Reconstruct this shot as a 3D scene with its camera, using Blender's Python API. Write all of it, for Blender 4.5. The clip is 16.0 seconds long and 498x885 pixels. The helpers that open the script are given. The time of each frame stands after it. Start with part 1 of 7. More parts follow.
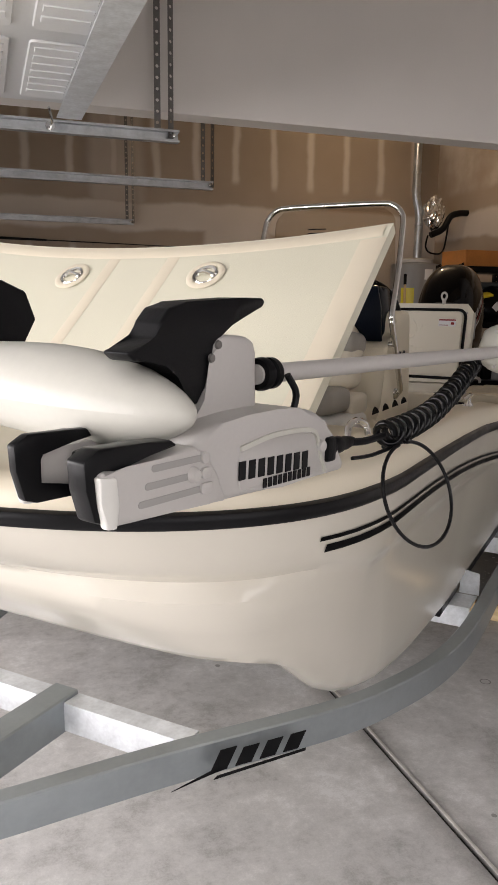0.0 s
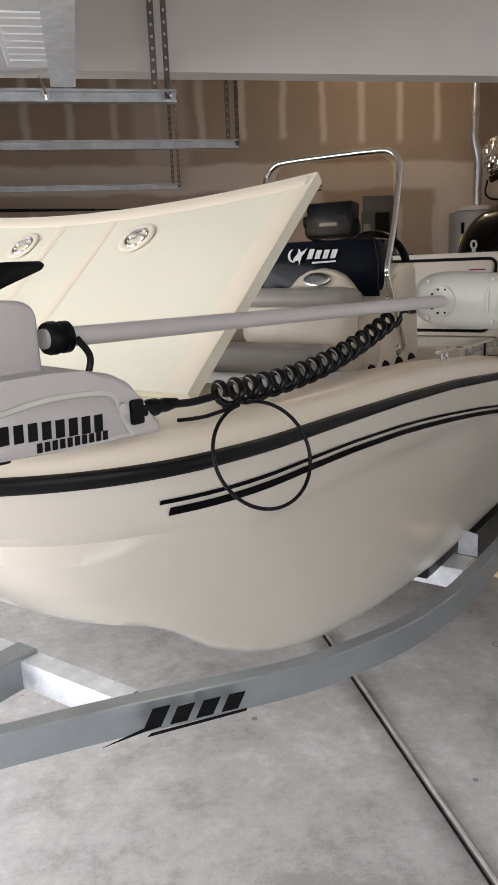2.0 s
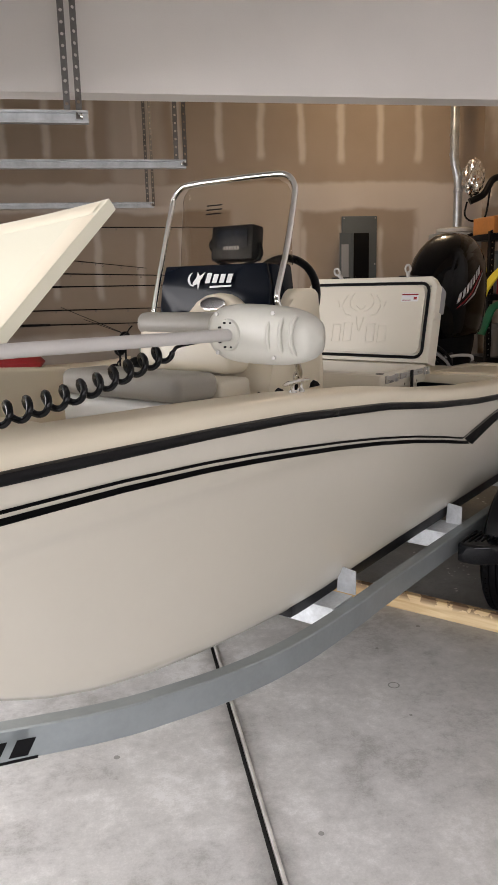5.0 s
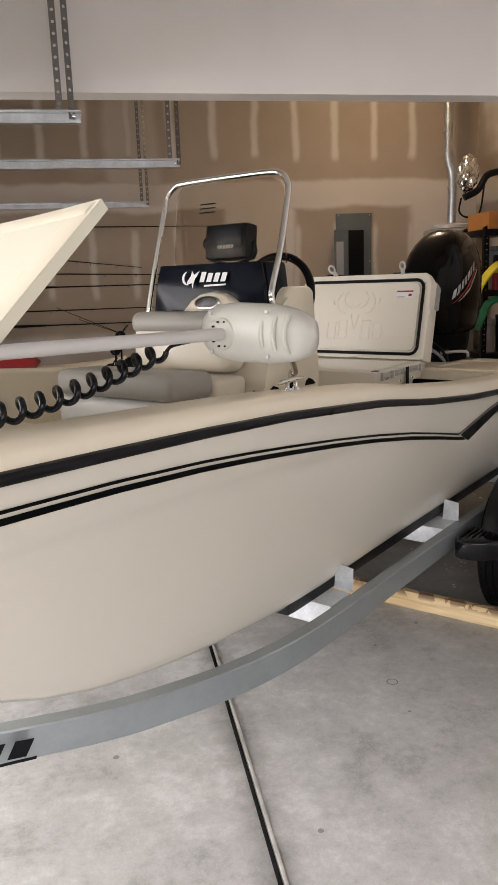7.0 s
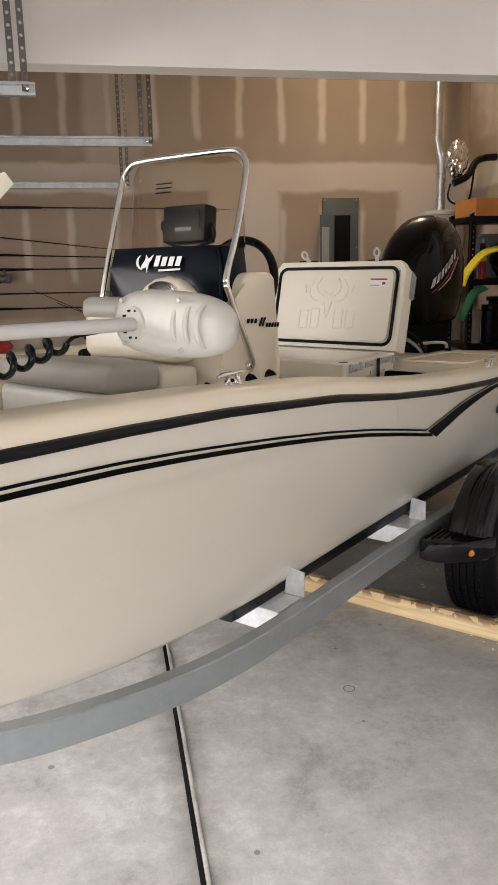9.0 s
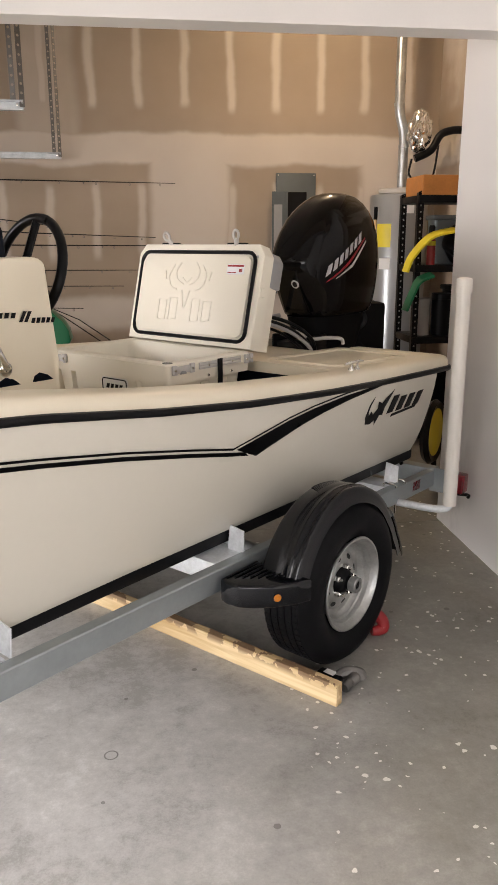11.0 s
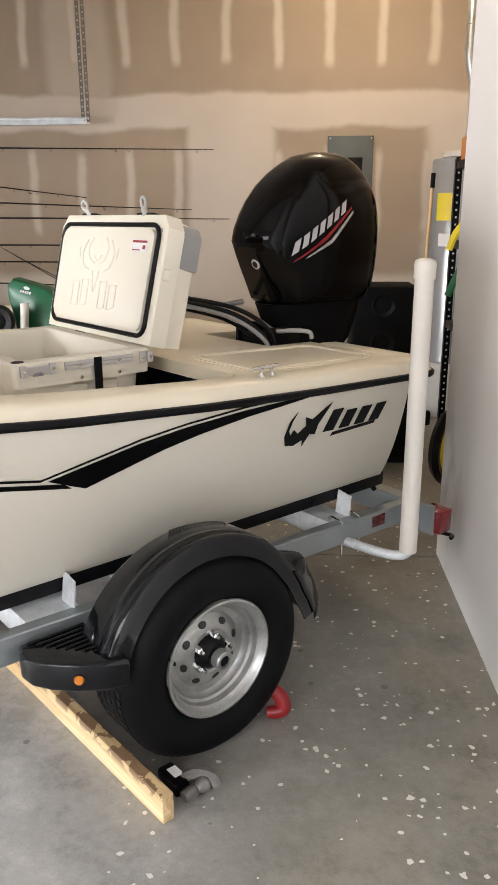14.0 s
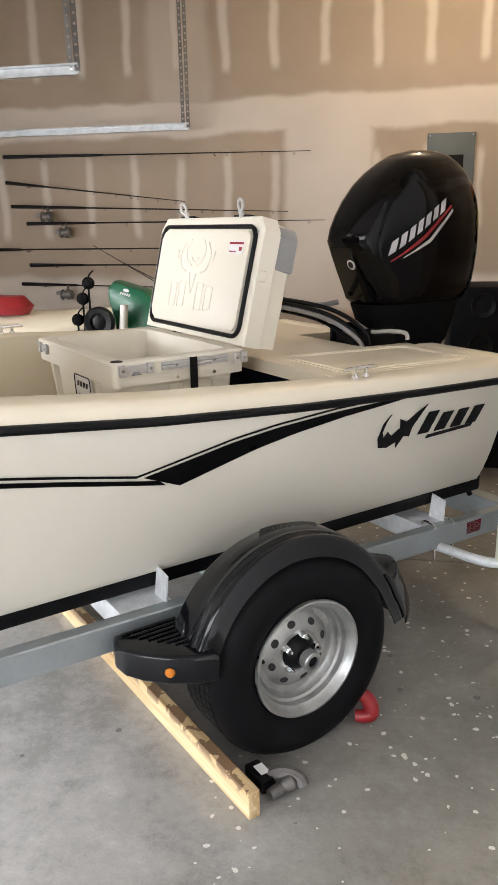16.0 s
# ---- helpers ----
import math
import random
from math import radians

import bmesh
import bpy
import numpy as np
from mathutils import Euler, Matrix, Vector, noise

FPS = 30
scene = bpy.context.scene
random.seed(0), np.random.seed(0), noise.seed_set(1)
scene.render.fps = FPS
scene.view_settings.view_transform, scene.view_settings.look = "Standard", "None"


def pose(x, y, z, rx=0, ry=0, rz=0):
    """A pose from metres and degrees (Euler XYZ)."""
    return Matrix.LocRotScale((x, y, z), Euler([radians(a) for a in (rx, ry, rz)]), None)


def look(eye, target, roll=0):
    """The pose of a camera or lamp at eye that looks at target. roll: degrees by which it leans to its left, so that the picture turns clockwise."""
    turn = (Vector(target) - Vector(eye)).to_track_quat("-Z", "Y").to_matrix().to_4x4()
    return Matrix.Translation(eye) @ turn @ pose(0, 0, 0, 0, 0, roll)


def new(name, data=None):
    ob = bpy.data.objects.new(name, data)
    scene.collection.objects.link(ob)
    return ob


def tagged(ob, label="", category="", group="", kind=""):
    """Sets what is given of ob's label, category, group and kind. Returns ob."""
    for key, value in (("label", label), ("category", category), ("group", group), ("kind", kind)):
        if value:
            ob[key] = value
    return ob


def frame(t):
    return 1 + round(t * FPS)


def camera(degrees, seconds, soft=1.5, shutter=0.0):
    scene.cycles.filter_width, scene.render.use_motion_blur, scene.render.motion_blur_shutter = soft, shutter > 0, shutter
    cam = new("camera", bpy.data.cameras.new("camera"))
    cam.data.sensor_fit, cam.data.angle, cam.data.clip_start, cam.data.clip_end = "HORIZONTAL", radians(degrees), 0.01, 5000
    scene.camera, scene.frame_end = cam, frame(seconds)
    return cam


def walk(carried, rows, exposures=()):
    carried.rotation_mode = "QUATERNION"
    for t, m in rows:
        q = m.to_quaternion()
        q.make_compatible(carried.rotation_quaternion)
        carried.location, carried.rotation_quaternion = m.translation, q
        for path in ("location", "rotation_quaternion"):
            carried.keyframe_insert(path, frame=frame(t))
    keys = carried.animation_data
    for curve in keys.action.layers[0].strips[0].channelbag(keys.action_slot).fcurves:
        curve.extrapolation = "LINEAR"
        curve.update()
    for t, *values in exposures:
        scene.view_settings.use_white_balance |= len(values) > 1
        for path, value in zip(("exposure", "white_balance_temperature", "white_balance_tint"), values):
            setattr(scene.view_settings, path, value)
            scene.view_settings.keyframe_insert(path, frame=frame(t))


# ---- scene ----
cam = camera(36.5, 16.0)
PATH = [
    (0, (0.029, -0.005, 1.634), (0.026, 1.962, 1.269), 0.7),
    (0.5, (0.073, 0.014, 1.632), (0.086, 1.978, 1.254), 0.6),
    (1, (0.183, 0.042, 1.628), (0.187, 2.003, 1.233), 0.3),
    (1.5, (0.346, 0.043, 1.632), (0.207, 1.993, 1.207), -0.7),
    (2, (0.434, 0.038, 1.625), (0.185, 1.968, 1.166), -2.3),
    (2.5, (0.503, 0.084, 1.616), (0.169, 1.991, 1.115), -2.6),
    (3, (0.616, 0.182, 1.615), (0.217, 2.077, 1.116), -0.5),
    (3.5, (0.745, 0.216, 1.611), (0.361, 2.123, 1.145), 0.6),
    (4, (0.896, 0.203, 1.628), (0.54, 2.121, 1.189), 0.1),
    (4.5, (0.963, 0.195, 1.637), (0.629, 2.121, 1.212), -0.8),
    (5, (0.973, 0.204, 1.639), (0.659, 2.134, 1.222), -1.5),
    (7.5, (0.984, 0.205, 1.64), (0.676, 2.135, 1.216), -2.1),
    (8, (1.008, 0.195, 1.639), (0.697, 2.123, 1.211), -1.9),
    (8.5, (1.062, 0.221, 1.63), (0.755, 2.147, 1.19), -1.6),
    (9, (1.122, 0.385, 1.636), (0.823, 2.309, 1.177), -1.2),
    (9.5, (1.214, 0.556, 1.649), (0.914, 2.475, 1.17), -1.0),
    (10, (1.459, 0.698, 1.639), (1.141, 2.611, 1.15), -0.7),
    (10.2, (1.578, 0.76, 1.657), (1.254, 2.671, 1.163), -0.5),
    (12.3, (2.391, 1.523, 1.64), (1.821, 3.359, 1.09), -0.2),
    (12.5, (2.436, 1.576, 1.639), (1.844, 3.404, 1.082), -0.1),
    (13, (2.479, 1.78, 1.633), (1.842, 3.59, 1.07), 0.3),
    (13.5, (2.555, 1.919, 1.633), (1.876, 3.713, 1.068), 0.3),
    (14, (2.67, 2.002, 1.631), (1.942, 3.775, 1.059), -0.2),
    (14.5, (2.698, 2.004, 1.629), (1.915, 3.751, 1.051), -0.8),
    (15, (2.698, 2.005, 1.629), (1.853, 3.723, 1.051), -1.2),
    (15.5, (2.683, 1.995, 1.623), (1.783, 3.689, 1.054), -1.2),
    (16, (2.67, 1.995, 1.628), (1.724, 3.664, 1.063), -1.2),
]
walk(cam, [(t, look(eye, target, roll)) for t, eye, target, roll in PATH],
     [(0, -1.44, 6580, 12), (1.5, -1.34, 6290, 11), (3, -1.24, 6270, 11), (5, -0.80, 6420, 11), (8.0, -0.76, 6600, 11), (10, -0.37, 6650, 11), (12.5, 0.11, 6500, 9), (16, 0.31, 6150, 7)])

# ---- light, sky and exposure ----
FRAME_G = pose(0, 0, 0, 0, 0, 19.3)            # the garage: u along the back wall, v into the garage
FRAME_B = pose(1.368, 5.401, 0, 0, 0, 242.4)   # the boat: x forward from the transom, y to port

world = bpy.data.worlds.new("sky")
scene.world = world
world.use_nodes = True
sky = world.node_tree.nodes.new("ShaderNodeTexSky")
sky.sky_type, sky.sun_disc, sky.sun_elevation, sky.sun_rotation = "NISHITA", False, radians(48), radians(250)
world.node_tree.links.new(sky.outputs[0], world.node_tree.nodes["Background"].inputs[0])
world.node_tree.nodes["Background"].inputs[1].default_value = 0.1


def lamp(name, kind, m, power, colour, **settings):
    data = bpy.data.lights.new(name, kind)
    data.energy, data.color = power, colour
    for key, value in settings.items():
        if key == "size":
            data.size = value
        elif key == "size_y":
            data.shape, data.size_y = "RECTANGLE", value
        elif key == "radius":
            data.shadow_soft_size = value
        elif key == "angle":
            data.angle = radians(value)
    ob = new(name, data)
    ob.matrix_world = m
    return ob


lamp("sun", "SUN", pose(0, 0, 10, 42, 0, 160), 3.0, (1.0, 0.96, 0.9), angle=0.6)
# daylight through the open garage door in the side wall
lamp("door_daylight", "AREA", FRAME_G @ pose(-3.9, 1.6, 1.75, 0, -55, 0), 1250, (1.0, 0.962, 0.962), size=2.6, size_y=6.0)
# added fill lamp behind the camera; no door is known there
lamp("near_fill", "AREA", FRAME_G @ pose(0.7, -2.05, 1.85, 30, 0, 0), 175, (1.0, 0.962, 0.962), size=3.8, size_y=2.1)
lamp("ceiling_bulb", "POINT", FRAME_G @ pose(3.75, 6.6, 3.68), 58, (1.0, 0.76, 0.50), radius=0.07)

# ---- materials ----


def mat(name, colour, rough=0.5, metal=0.0, vary=0.08, scale=6.0, fine=90.0, bump=0.05, coat=0.0, dark=None, rough_vary=0.08, spec=0.5):
    """A principled surface whose colour and gloss vary at two scales."""
    m = bpy.data.materials.new(name)
    m.use_nodes = True
    t = m.node_tree
    n, l = t.nodes, t.links
    b = n["Principled BSDF"]
    b.inputs["Roughness"].default_value, b.inputs["Metallic"].default_value = rough, metal
    b.inputs["Specular IOR Level"].default_value = spec
    b.inputs["Coat Weight"].default_value, b.inputs["Coat Roughness"].default_value = coat, 0.08
    co = n.new("ShaderNodeTexCoord")
    big, small = n.new("ShaderNodeTexNoise"), n.new("ShaderNodeTexNoise")
    big.inputs["Scale"].default_value, big.inputs["Detail"].default_value = scale, 5
    small.inputs["Scale"].default_value, small.inputs["Detail"].default_value = fine, 3
    l.new(co.outputs["Object"], big.inputs["Vector"])
    l.new(co.outputs["Object"], small.inputs["Vector"])
    mixed = n.new("ShaderNodeMath")
    mixed.operation = "MULTIPLY_ADD"
    mixed.inputs[1].default_value = 0.35
    l.new(small.outputs["Fac"], mixed.inputs[0])
    l.new(big.outputs["Fac"], mixed.inputs[2])
    ramp = n.new("ShaderNodeValToRGB")
    ramp.color_ramp.elements[0].position, ramp.color_ramp.elements[1].position = 0.4, 0.95
    lo = dark or [c * (1 - 2.2 * vary) for c in colour]
    hi = [min(1, c * (1 + vary)) for c in colour]
    ramp.color_ramp.elements[0].color, ramp.color_ramp.elements[1].color = (*lo, 1), (*hi, 1)
    l.new(mixed.outputs[0], ramp.inputs[0])
    l.new(ramp.outputs[0], b.inputs["Base Color"])
    r = n.new("ShaderNodeMapRange")
    r.inputs[1].default_value, r.inputs[2].default_value = 0.3, 0.7
    r.inputs[3].default_value, r.inputs[4].default_value = max(0.02, rough - rough_vary), min(1, rough + rough_vary)
    l.new(big.outputs["Fac"], r.inputs[0])
    l.new(r.outputs[0], b.inputs["Roughness"])
    if bump:
        bp = n.new("ShaderNodeBump")
        bp.inputs["Strength"].default_value, bp.inputs["Distance"].default_value = bump, 0.002
        l.new(small.outputs["Fac"], bp.inputs["Height"])
        l.new(bp.outputs[0], b.inputs["Normal"])
    return m


GEL = mat("cream_gelcoat", (0.64, 0.605, 0.525), 0.22, 0, 0.012, 0.8, 40, 0.0, 0.30, rough_vary=0.0)
GEL_IN = mat("cream_gelcoat_liner", (0.80, 0.725, 0.575), 0.36, 0, 0.02, 2, 300, 0.06, 0.0)
LIDM = mat("cream_nonskid", (0.78, 0.752, 0.605), 0.42, 0, 0.02, 2, 420, 0.35, 0.1)
BLACK = mat("black_rubber", (0.005, 0.005, 0.006), 0.34, 0, 0.2, 8, 120, 0.1, spec=0.18)
DECAL = mat("black_decal", (0.004, 0.004, 0.005), 0.35, 0, 0.1, 8, 120, 0.0, spec=0.15)
GLOSS = mat("gloss_black_paint", (0.002, 0.002, 0.0025), 0.06, 0, 0.1, 3, 60, 0.0, 0.0, rough_vary=0.02, spec=0.22)
JET = mat("matt_black_cabinet", (0.004, 0.004, 0.0045), 0.75, 0, 0.1, 6, 120, 0.1, spec=0.12)
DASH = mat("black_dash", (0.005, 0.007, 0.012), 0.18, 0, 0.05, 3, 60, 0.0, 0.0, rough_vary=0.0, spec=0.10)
SATIN = mat("satin_black_plastic", (0.005, 0.005, 0.006), 0.38, 0, 0.15, 10, 220, 0.15, spec=0.15)
GALV = mat("galvanised_steel", (0.35, 0.385, 0.40), 0.40, 0.6, 0.06, 9, 60, 0.04, rough_vary=0.05)
GALVB = mat("bright_galvanised_sheet", (0.74, 0.77, 0.80), 0.42, 0.2, 0.10, 20, 80, 0.05, rough_vary=0.12)
TRACKM = mat("track_steel", (0.52, 0.54, 0.55), 0.36, 0.85, 0.14, 10, 60, 0.05)
DARKST = mat("grey_perforated_steel", (0.20, 0.19, 0.18), 0.5, 0.7, 0.15, 14, 70, 0.05)
CHROME = mat("polished_stainless", (0.78, 0.77, 0.75), 0.12, 1.0, 0.03, 10, 60, 0.0, rough_vary=0.04)
WHITE = mat("white_plastic", (0.74, 0.73, 0.69), 0.38, 0, 0.02, 4, 90, 0.04)
OFFW = mat("offwhite_cast", (0.55, 0.54, 0.485), 0.36, 0, 0.03, 5, 90, 0.04)
GREYP = mat("light_grey_plastic", (0.50, 0.48, 0.46), 0.45, 0, 0.03, 5, 160, 0.08)
GROOVE_SHADE = mat("grey_plastic_groove_shade", (0.33, 0.32, 0.305), 0.5, 0, 0.03, 5, 160, 0.08)
PVC = mat("white_pvc_pipe", (0.80, 0.76, 0.70), 0.35, 0, 0.03, 5, 60, 0.02)
RUBBER = mat("tyre_rubber", (0.006, 0.006, 0.007), 0.50, 0, 0.25, 9, 160, 0.2, spec=0.10)
FENDER = mat("fender_plastic", (0.004, 0.0045, 0.0065), 0.10, 0, 0.03, 5, 300, 0.02, 0.0, rough_vary=0.02, spec=0.36)
RIMM = mat("galvanised_rim", (0.46, 0.465, 0.455), 0.42, 0.85, 0.14, 16, 90, 0.05, rough_vary=0.12)
WOOD = mat("pine_lumber", (0.72, 0.52, 0.27), 0.6, 0, 0.12, 5, 40, 0.15)
COOLER = mat("tan_rotomoulded_plastic", (0.80, 0.75, 0.64), 0.42, 0, 0.02, 3, 260, 0.2)
GREYC = mat("grey_plastic", (0.30, 0.30, 0.30), 0.45, 0, 0.05, 5, 160, 0.1)
VINYL = mat("cream_vinyl", (0.70, 0.64, 0.52), 0.42, 0, 0.03, 4, 200, 0.12)
VINYLG = mat("grey_vinyl", (0.36, 0.34, 0.30), 0.5, 0, 0.05, 4, 200, 0.15)
PAINT = mat("white_wall_paint", (0.76, 0.725, 0.69), 0.75, 0, 0.02, 2.5, 120, 0.08)
DOORW = mat("white_door_steel", (0.74, 0.75, 0.76), 0.4, 0, 0.03, 3, 60, 0.03)
RED = mat("red_plastic", (0.30, 0.016, 0.020), 0.35, 0, 0.06, 6, 90, 0.03)
REDLENS = mat("red_lens", (0.20, 0.006, 0.012), 0.15, 0, 0.06, 30, 90, 0.0, 0.6)
AMBER = mat("amber_lens", (0.60, 0.19, 0.012), 0.2, 0, 0.05, 30, 90, 0.0, 0.5)
SILVER = mat("silver_decal", (0.62, 0.62, 0.64), 0.35, 0.3, 0.04, 8, 90, 0.0)
WHITED = mat("white_decal", (0.85, 0.85, 0.85), 0.4, 0, 0.02, 8, 90, 0.0)
GROUND = mat("pale_driveway", (0.42, 0.41, 0.39), 0.85, 0, 0.12, 1.2, 40, 0.2)
ORANGE = mat("orange_wood_box", (0.50, 0.20, 0.05), 0.5, 0, 0.12, 5, 60, 0.05)
GREEN = mat("green_plastic", (0.01, 0.14, 0.06), 0.35, 0, 0.06, 6, 90, 0.03)
YELLOW = mat("yellow_plastic", (0.75, 0.62, 0.04), 0.4, 0, 0.05, 6, 90, 0.03)
PANELG = mat("grey_enamel", (0.10, 0.115, 0.12), 0.42, 0.2, 0.06, 6, 90, 0.03)
HEATER = mat("grey_heater_enamel", (0.34, 0.35, 0.36), 0.28, 0.4, 0.02, 2, 90, 0.0, rough_vary=0.0)
FOIL = mat("crumpled_foil", (0.80, 0.79, 0.77), 0.18, 1.0, 0.05, 12, 30, 0.9)
JOINTM = mat("joint_filler", (0.03, 0.03, 0.03), 0.8, 0, 0.3, 20, 120, 0.3)
JOINT_LIT = mat("pale_lit_joint_edge", (0.60, 0.58, 0.54), 0.6, 0, 0.15, 12, 120, 0.1)

glass = bpy.data.materials.new("smoked_acrylic")
glass.use_nodes = True
gb = glass.node_tree.nodes["Principled BSDF"]
gb.inputs["Base Color"].default_value = (0.80, 0.74, 0.66, 1)
gb.inputs["Roughness"].default_value = 0.02
gb.inputs["Transmission Weight"].default_value = 1.0
gb.inputs["IOR"].default_value = 1.15


def nodes_of(name, rough):
    m = bpy.data.materials.new(name)
    m.use_nodes = True
    b = m.node_tree.nodes["Principled BSDF"]
    b.inputs["Roughness"].default_value = rough
    return m, m.node_tree.nodes, m.node_tree.links, b


def math_node(n, l, op, a, b=None, c=None):
    k = n.new("ShaderNodeMath")
    k.operation = op
    for i, v in enumerate((a, b, c)):
        if v is None:
            continue
        if isinstance(v, (int, float)):
            k.inputs[i].default_value = v
        else:
            l.new(v, k.inputs[i])
    return k.outputs[0]


def band(n, l, x, lo, hi, soft):
    """1 between lo and hi, falling to 0 over soft."""
    up = n.new("ShaderNodeMapRange")
    up.interpolation_type = "SMOOTHSTEP"
    l.new(x, up.inputs[0])
    up.inputs[1].default_value, up.inputs[2].default_value = lo - soft, lo + soft
    dn = n.new("ShaderNodeMapRange")
    dn.interpolation_type = "SMOOTHSTEP"
    l.new(x, dn.inputs[0])
    dn.inputs[1].default_value, dn.inputs[2].default_value = hi - soft, hi + soft
    dn.inputs[3].default_value, dn.inputs[4].default_value = 1, 0
    return math_node(n, l, "MULTIPLY", up.outputs[0], dn.outputs[0])


def concrete():
    m, n, l, b = nodes_of("stained_concrete", 0.55)
    co = n.new("ShaderNodeTexCoord")

    def noise_at(scale, detail, rough=0.6, warp=0.0):
        k = n.new("ShaderNodeTexNoise")
        k.inputs["Scale"].default_value, k.inputs["Detail"].default_value = scale, detail
        k.inputs["Roughness"].default_value, k.inputs["Distortion"].default_value = rough, warp
        l.new(co.outputs["Object"], k.inputs["Vector"])
        return k.outputs["Fac"]
    big, mid, fine = noise_at(1.1, 9, 0.66, 0.2), noise_at(6.0, 12, 0.70, 0.15), noise_at(140, 4, 0.7)
    wisps = noise_at(2.4, 12, 0.74, 0.35)
    grain = noise_at(30, 8, 0.72, 0.1)
    s = math_node(n, l, "ADD", math_node(n, l, "MULTIPLY", big, 0.36), math_node(n, l, "MULTIPLY", mid, 0.27))
    s = math_node(n, l, "MULTIPLY_ADD", wisps, 0.20, s)
    s = math_node(n, l, "MULTIPLY_ADD", grain, 0.17, s)
    s = math_node(n, l, "MULTIPLY_ADD", math_node(n, l, "SUBTRACT", fine, 0.5), 0.10, s)
    ramp = n.new("ShaderNodeValToRGB")
    e = ramp.color_ramp.elements
    e[0].position, e[1].position = 0.425, 0.575
    e[0].color, e[1].color = (0.36, 0.35, 0.335, 1), (0.69, 0.685, 0.68, 1)
    for at, grey in ((0.462, 0.45), (0.488, 0.505), (0.512, 0.54), (0.545, 0.61)):
        k = e.new(at)
        k.color = (grey, grey * 0.985, grey * 0.965, 1)
    l.new(s, ramp.inputs[0])
    # brown dirt plus fading light towards the partition, painted in, broken up by noise
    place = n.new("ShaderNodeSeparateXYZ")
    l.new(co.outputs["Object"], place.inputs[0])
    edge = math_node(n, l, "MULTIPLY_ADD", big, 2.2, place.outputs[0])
    falloff = n.new("ShaderNodeMapRange")
    l.new(edge, falloff.inputs[0])
    falloff.inputs[1].default_value, falloff.inputs[2].default_value, falloff.inputs[3].default_value, falloff.inputs[4].default_value = 2.9, 4.3, 0.0, 0.85
    dirt_falloff = n.new("ShaderNodeMix")
    dirt_falloff.data_type, dirt_falloff.blend_type = "RGBA", "MULTIPLY"
    l.new(falloff.outputs[0], dirt_falloff.inputs["Factor"])
    l.new(ramp.outputs[0], dirt_falloff.inputs["A"])
    dirt_falloff.inputs["B"].default_value = (0.36, 0.345, 0.30, 1)
    # grime that has worked into the slab along the joint
    beside = math_node(n, l, "ABSOLUTE", math_node(n, l, "SUBTRACT", place.outputs[0], 1.354))
    grime = n.new("ShaderNodeMapRange")
    l.new(math_node(n, l, "MULTIPLY_ADD", mid, 0.10, beside), grime.inputs[0])
    grime.inputs[1].default_value, grime.inputs[2].default_value, grime.inputs[3].default_value, grime.inputs[4].default_value = 0.05, 0.15, 0.62, 0.0
    edged = n.new("ShaderNodeMix")
    edged.data_type, edged.blend_type = "RGBA", "MULTIPLY"
    l.new(grime.outputs[0], edged.inputs["Factor"])
    l.new(dirt_falloff.outputs["Result"], edged.inputs["A"])
    edged.inputs["B"].default_value = (0.30, 0.28, 0.26, 1)
    dirt_falloff = edged
    # small dark spots
    spots = n.new("ShaderNodeTexVoronoi")
    spots.inputs["Scale"].default_value = 5.5
    l.new(co.outputs["Object"], spots.inputs["Vector"])
    which = n.new("ShaderNodeSeparateXYZ")
    l.new(spots.outputs["Color"], which.inputs[0])
    spot = math_node(n, l, "LESS_THAN", spots.outputs["Distance"], math_node(n, l, "MULTIPLY_ADD", mid, 0.16, -0.02))
    spot = math_node(n, l, "MULTIPLY", math_node(n, l, "MULTIPLY", spot, math_node(n, l, "GREATER_THAN", which.outputs[1], 0.55)), 0.6)
    spotted = n.new("ShaderNodeMix")
    spotted.data_type = "RGBA"
    l.new(spot, spotted.inputs["Factor"])
    l.new(dirt_falloff.outputs["Result"], spotted.inputs["A"])
    spotted.inputs["B"].default_value = (0.10, 0.09, 0.08, 1)
    # a ring left by a round foot
    away = n.new("ShaderNodeVectorMath")
    away.operation = "DISTANCE"
    l.new(co.outputs["Object"], away.inputs[0])
    away.inputs[1].default_value = (2.040, 2.555, 0)
    ring = math_node(n, l, "MULTIPLY", band(n, l, away.outputs["Value"], 0.019, 0.024, 0.002), math_node(n, l, "MULTIPLY_ADD", mid, 1.2, 0.1))
    ringed = n.new("ShaderNodeMix")
    ringed.data_type = "RGBA"
    l.new(ring, ringed.inputs["Factor"])
    l.new(spotted.outputs["Result"], ringed.inputs["A"])
    ringed.inputs["B"].default_value = (0.07, 0.065, 0.06, 1)
    # white paint drips near the wing wall
    vor = n.new("ShaderNodeTexVoronoi")
    vor.inputs["Scale"].default_value = 30
    vor.inputs["Randomness"].default_value = 1.0
    bend = n.new("ShaderNodeTexNoise")
    bend.inputs["Scale"].default_value, bend.inputs["Detail"].default_value = 45, 2
    l.new(co.outputs["Object"], bend.inputs["Vector"])
    bent = n.new("ShaderNodeVectorMath")
    bent.operation = "MULTIPLY_ADD"
    l.new(bend.outputs["Color"], bent.inputs[0])
    bent.inputs[1].default_value = (0.022, 0.022, 0.0)
    l.new(co.outputs["Object"], bent.inputs[2])
    l.new(bent.outputs[0], vor.inputs["Vector"])
    crowd = noise_at(2.6, 2)
    sep = n.new("ShaderNodeSeparateXYZ")
    l.new(co.outputs["Object"], sep.inputs[0])
    pick = n.new("ShaderNodeSeparateXYZ")
    l.new(vor.outputs["Color"], pick.inputs[0])
    size = math_node(n, l, "MULTIPLY_ADD", pick.outputs[0], 0.26, 0.06)
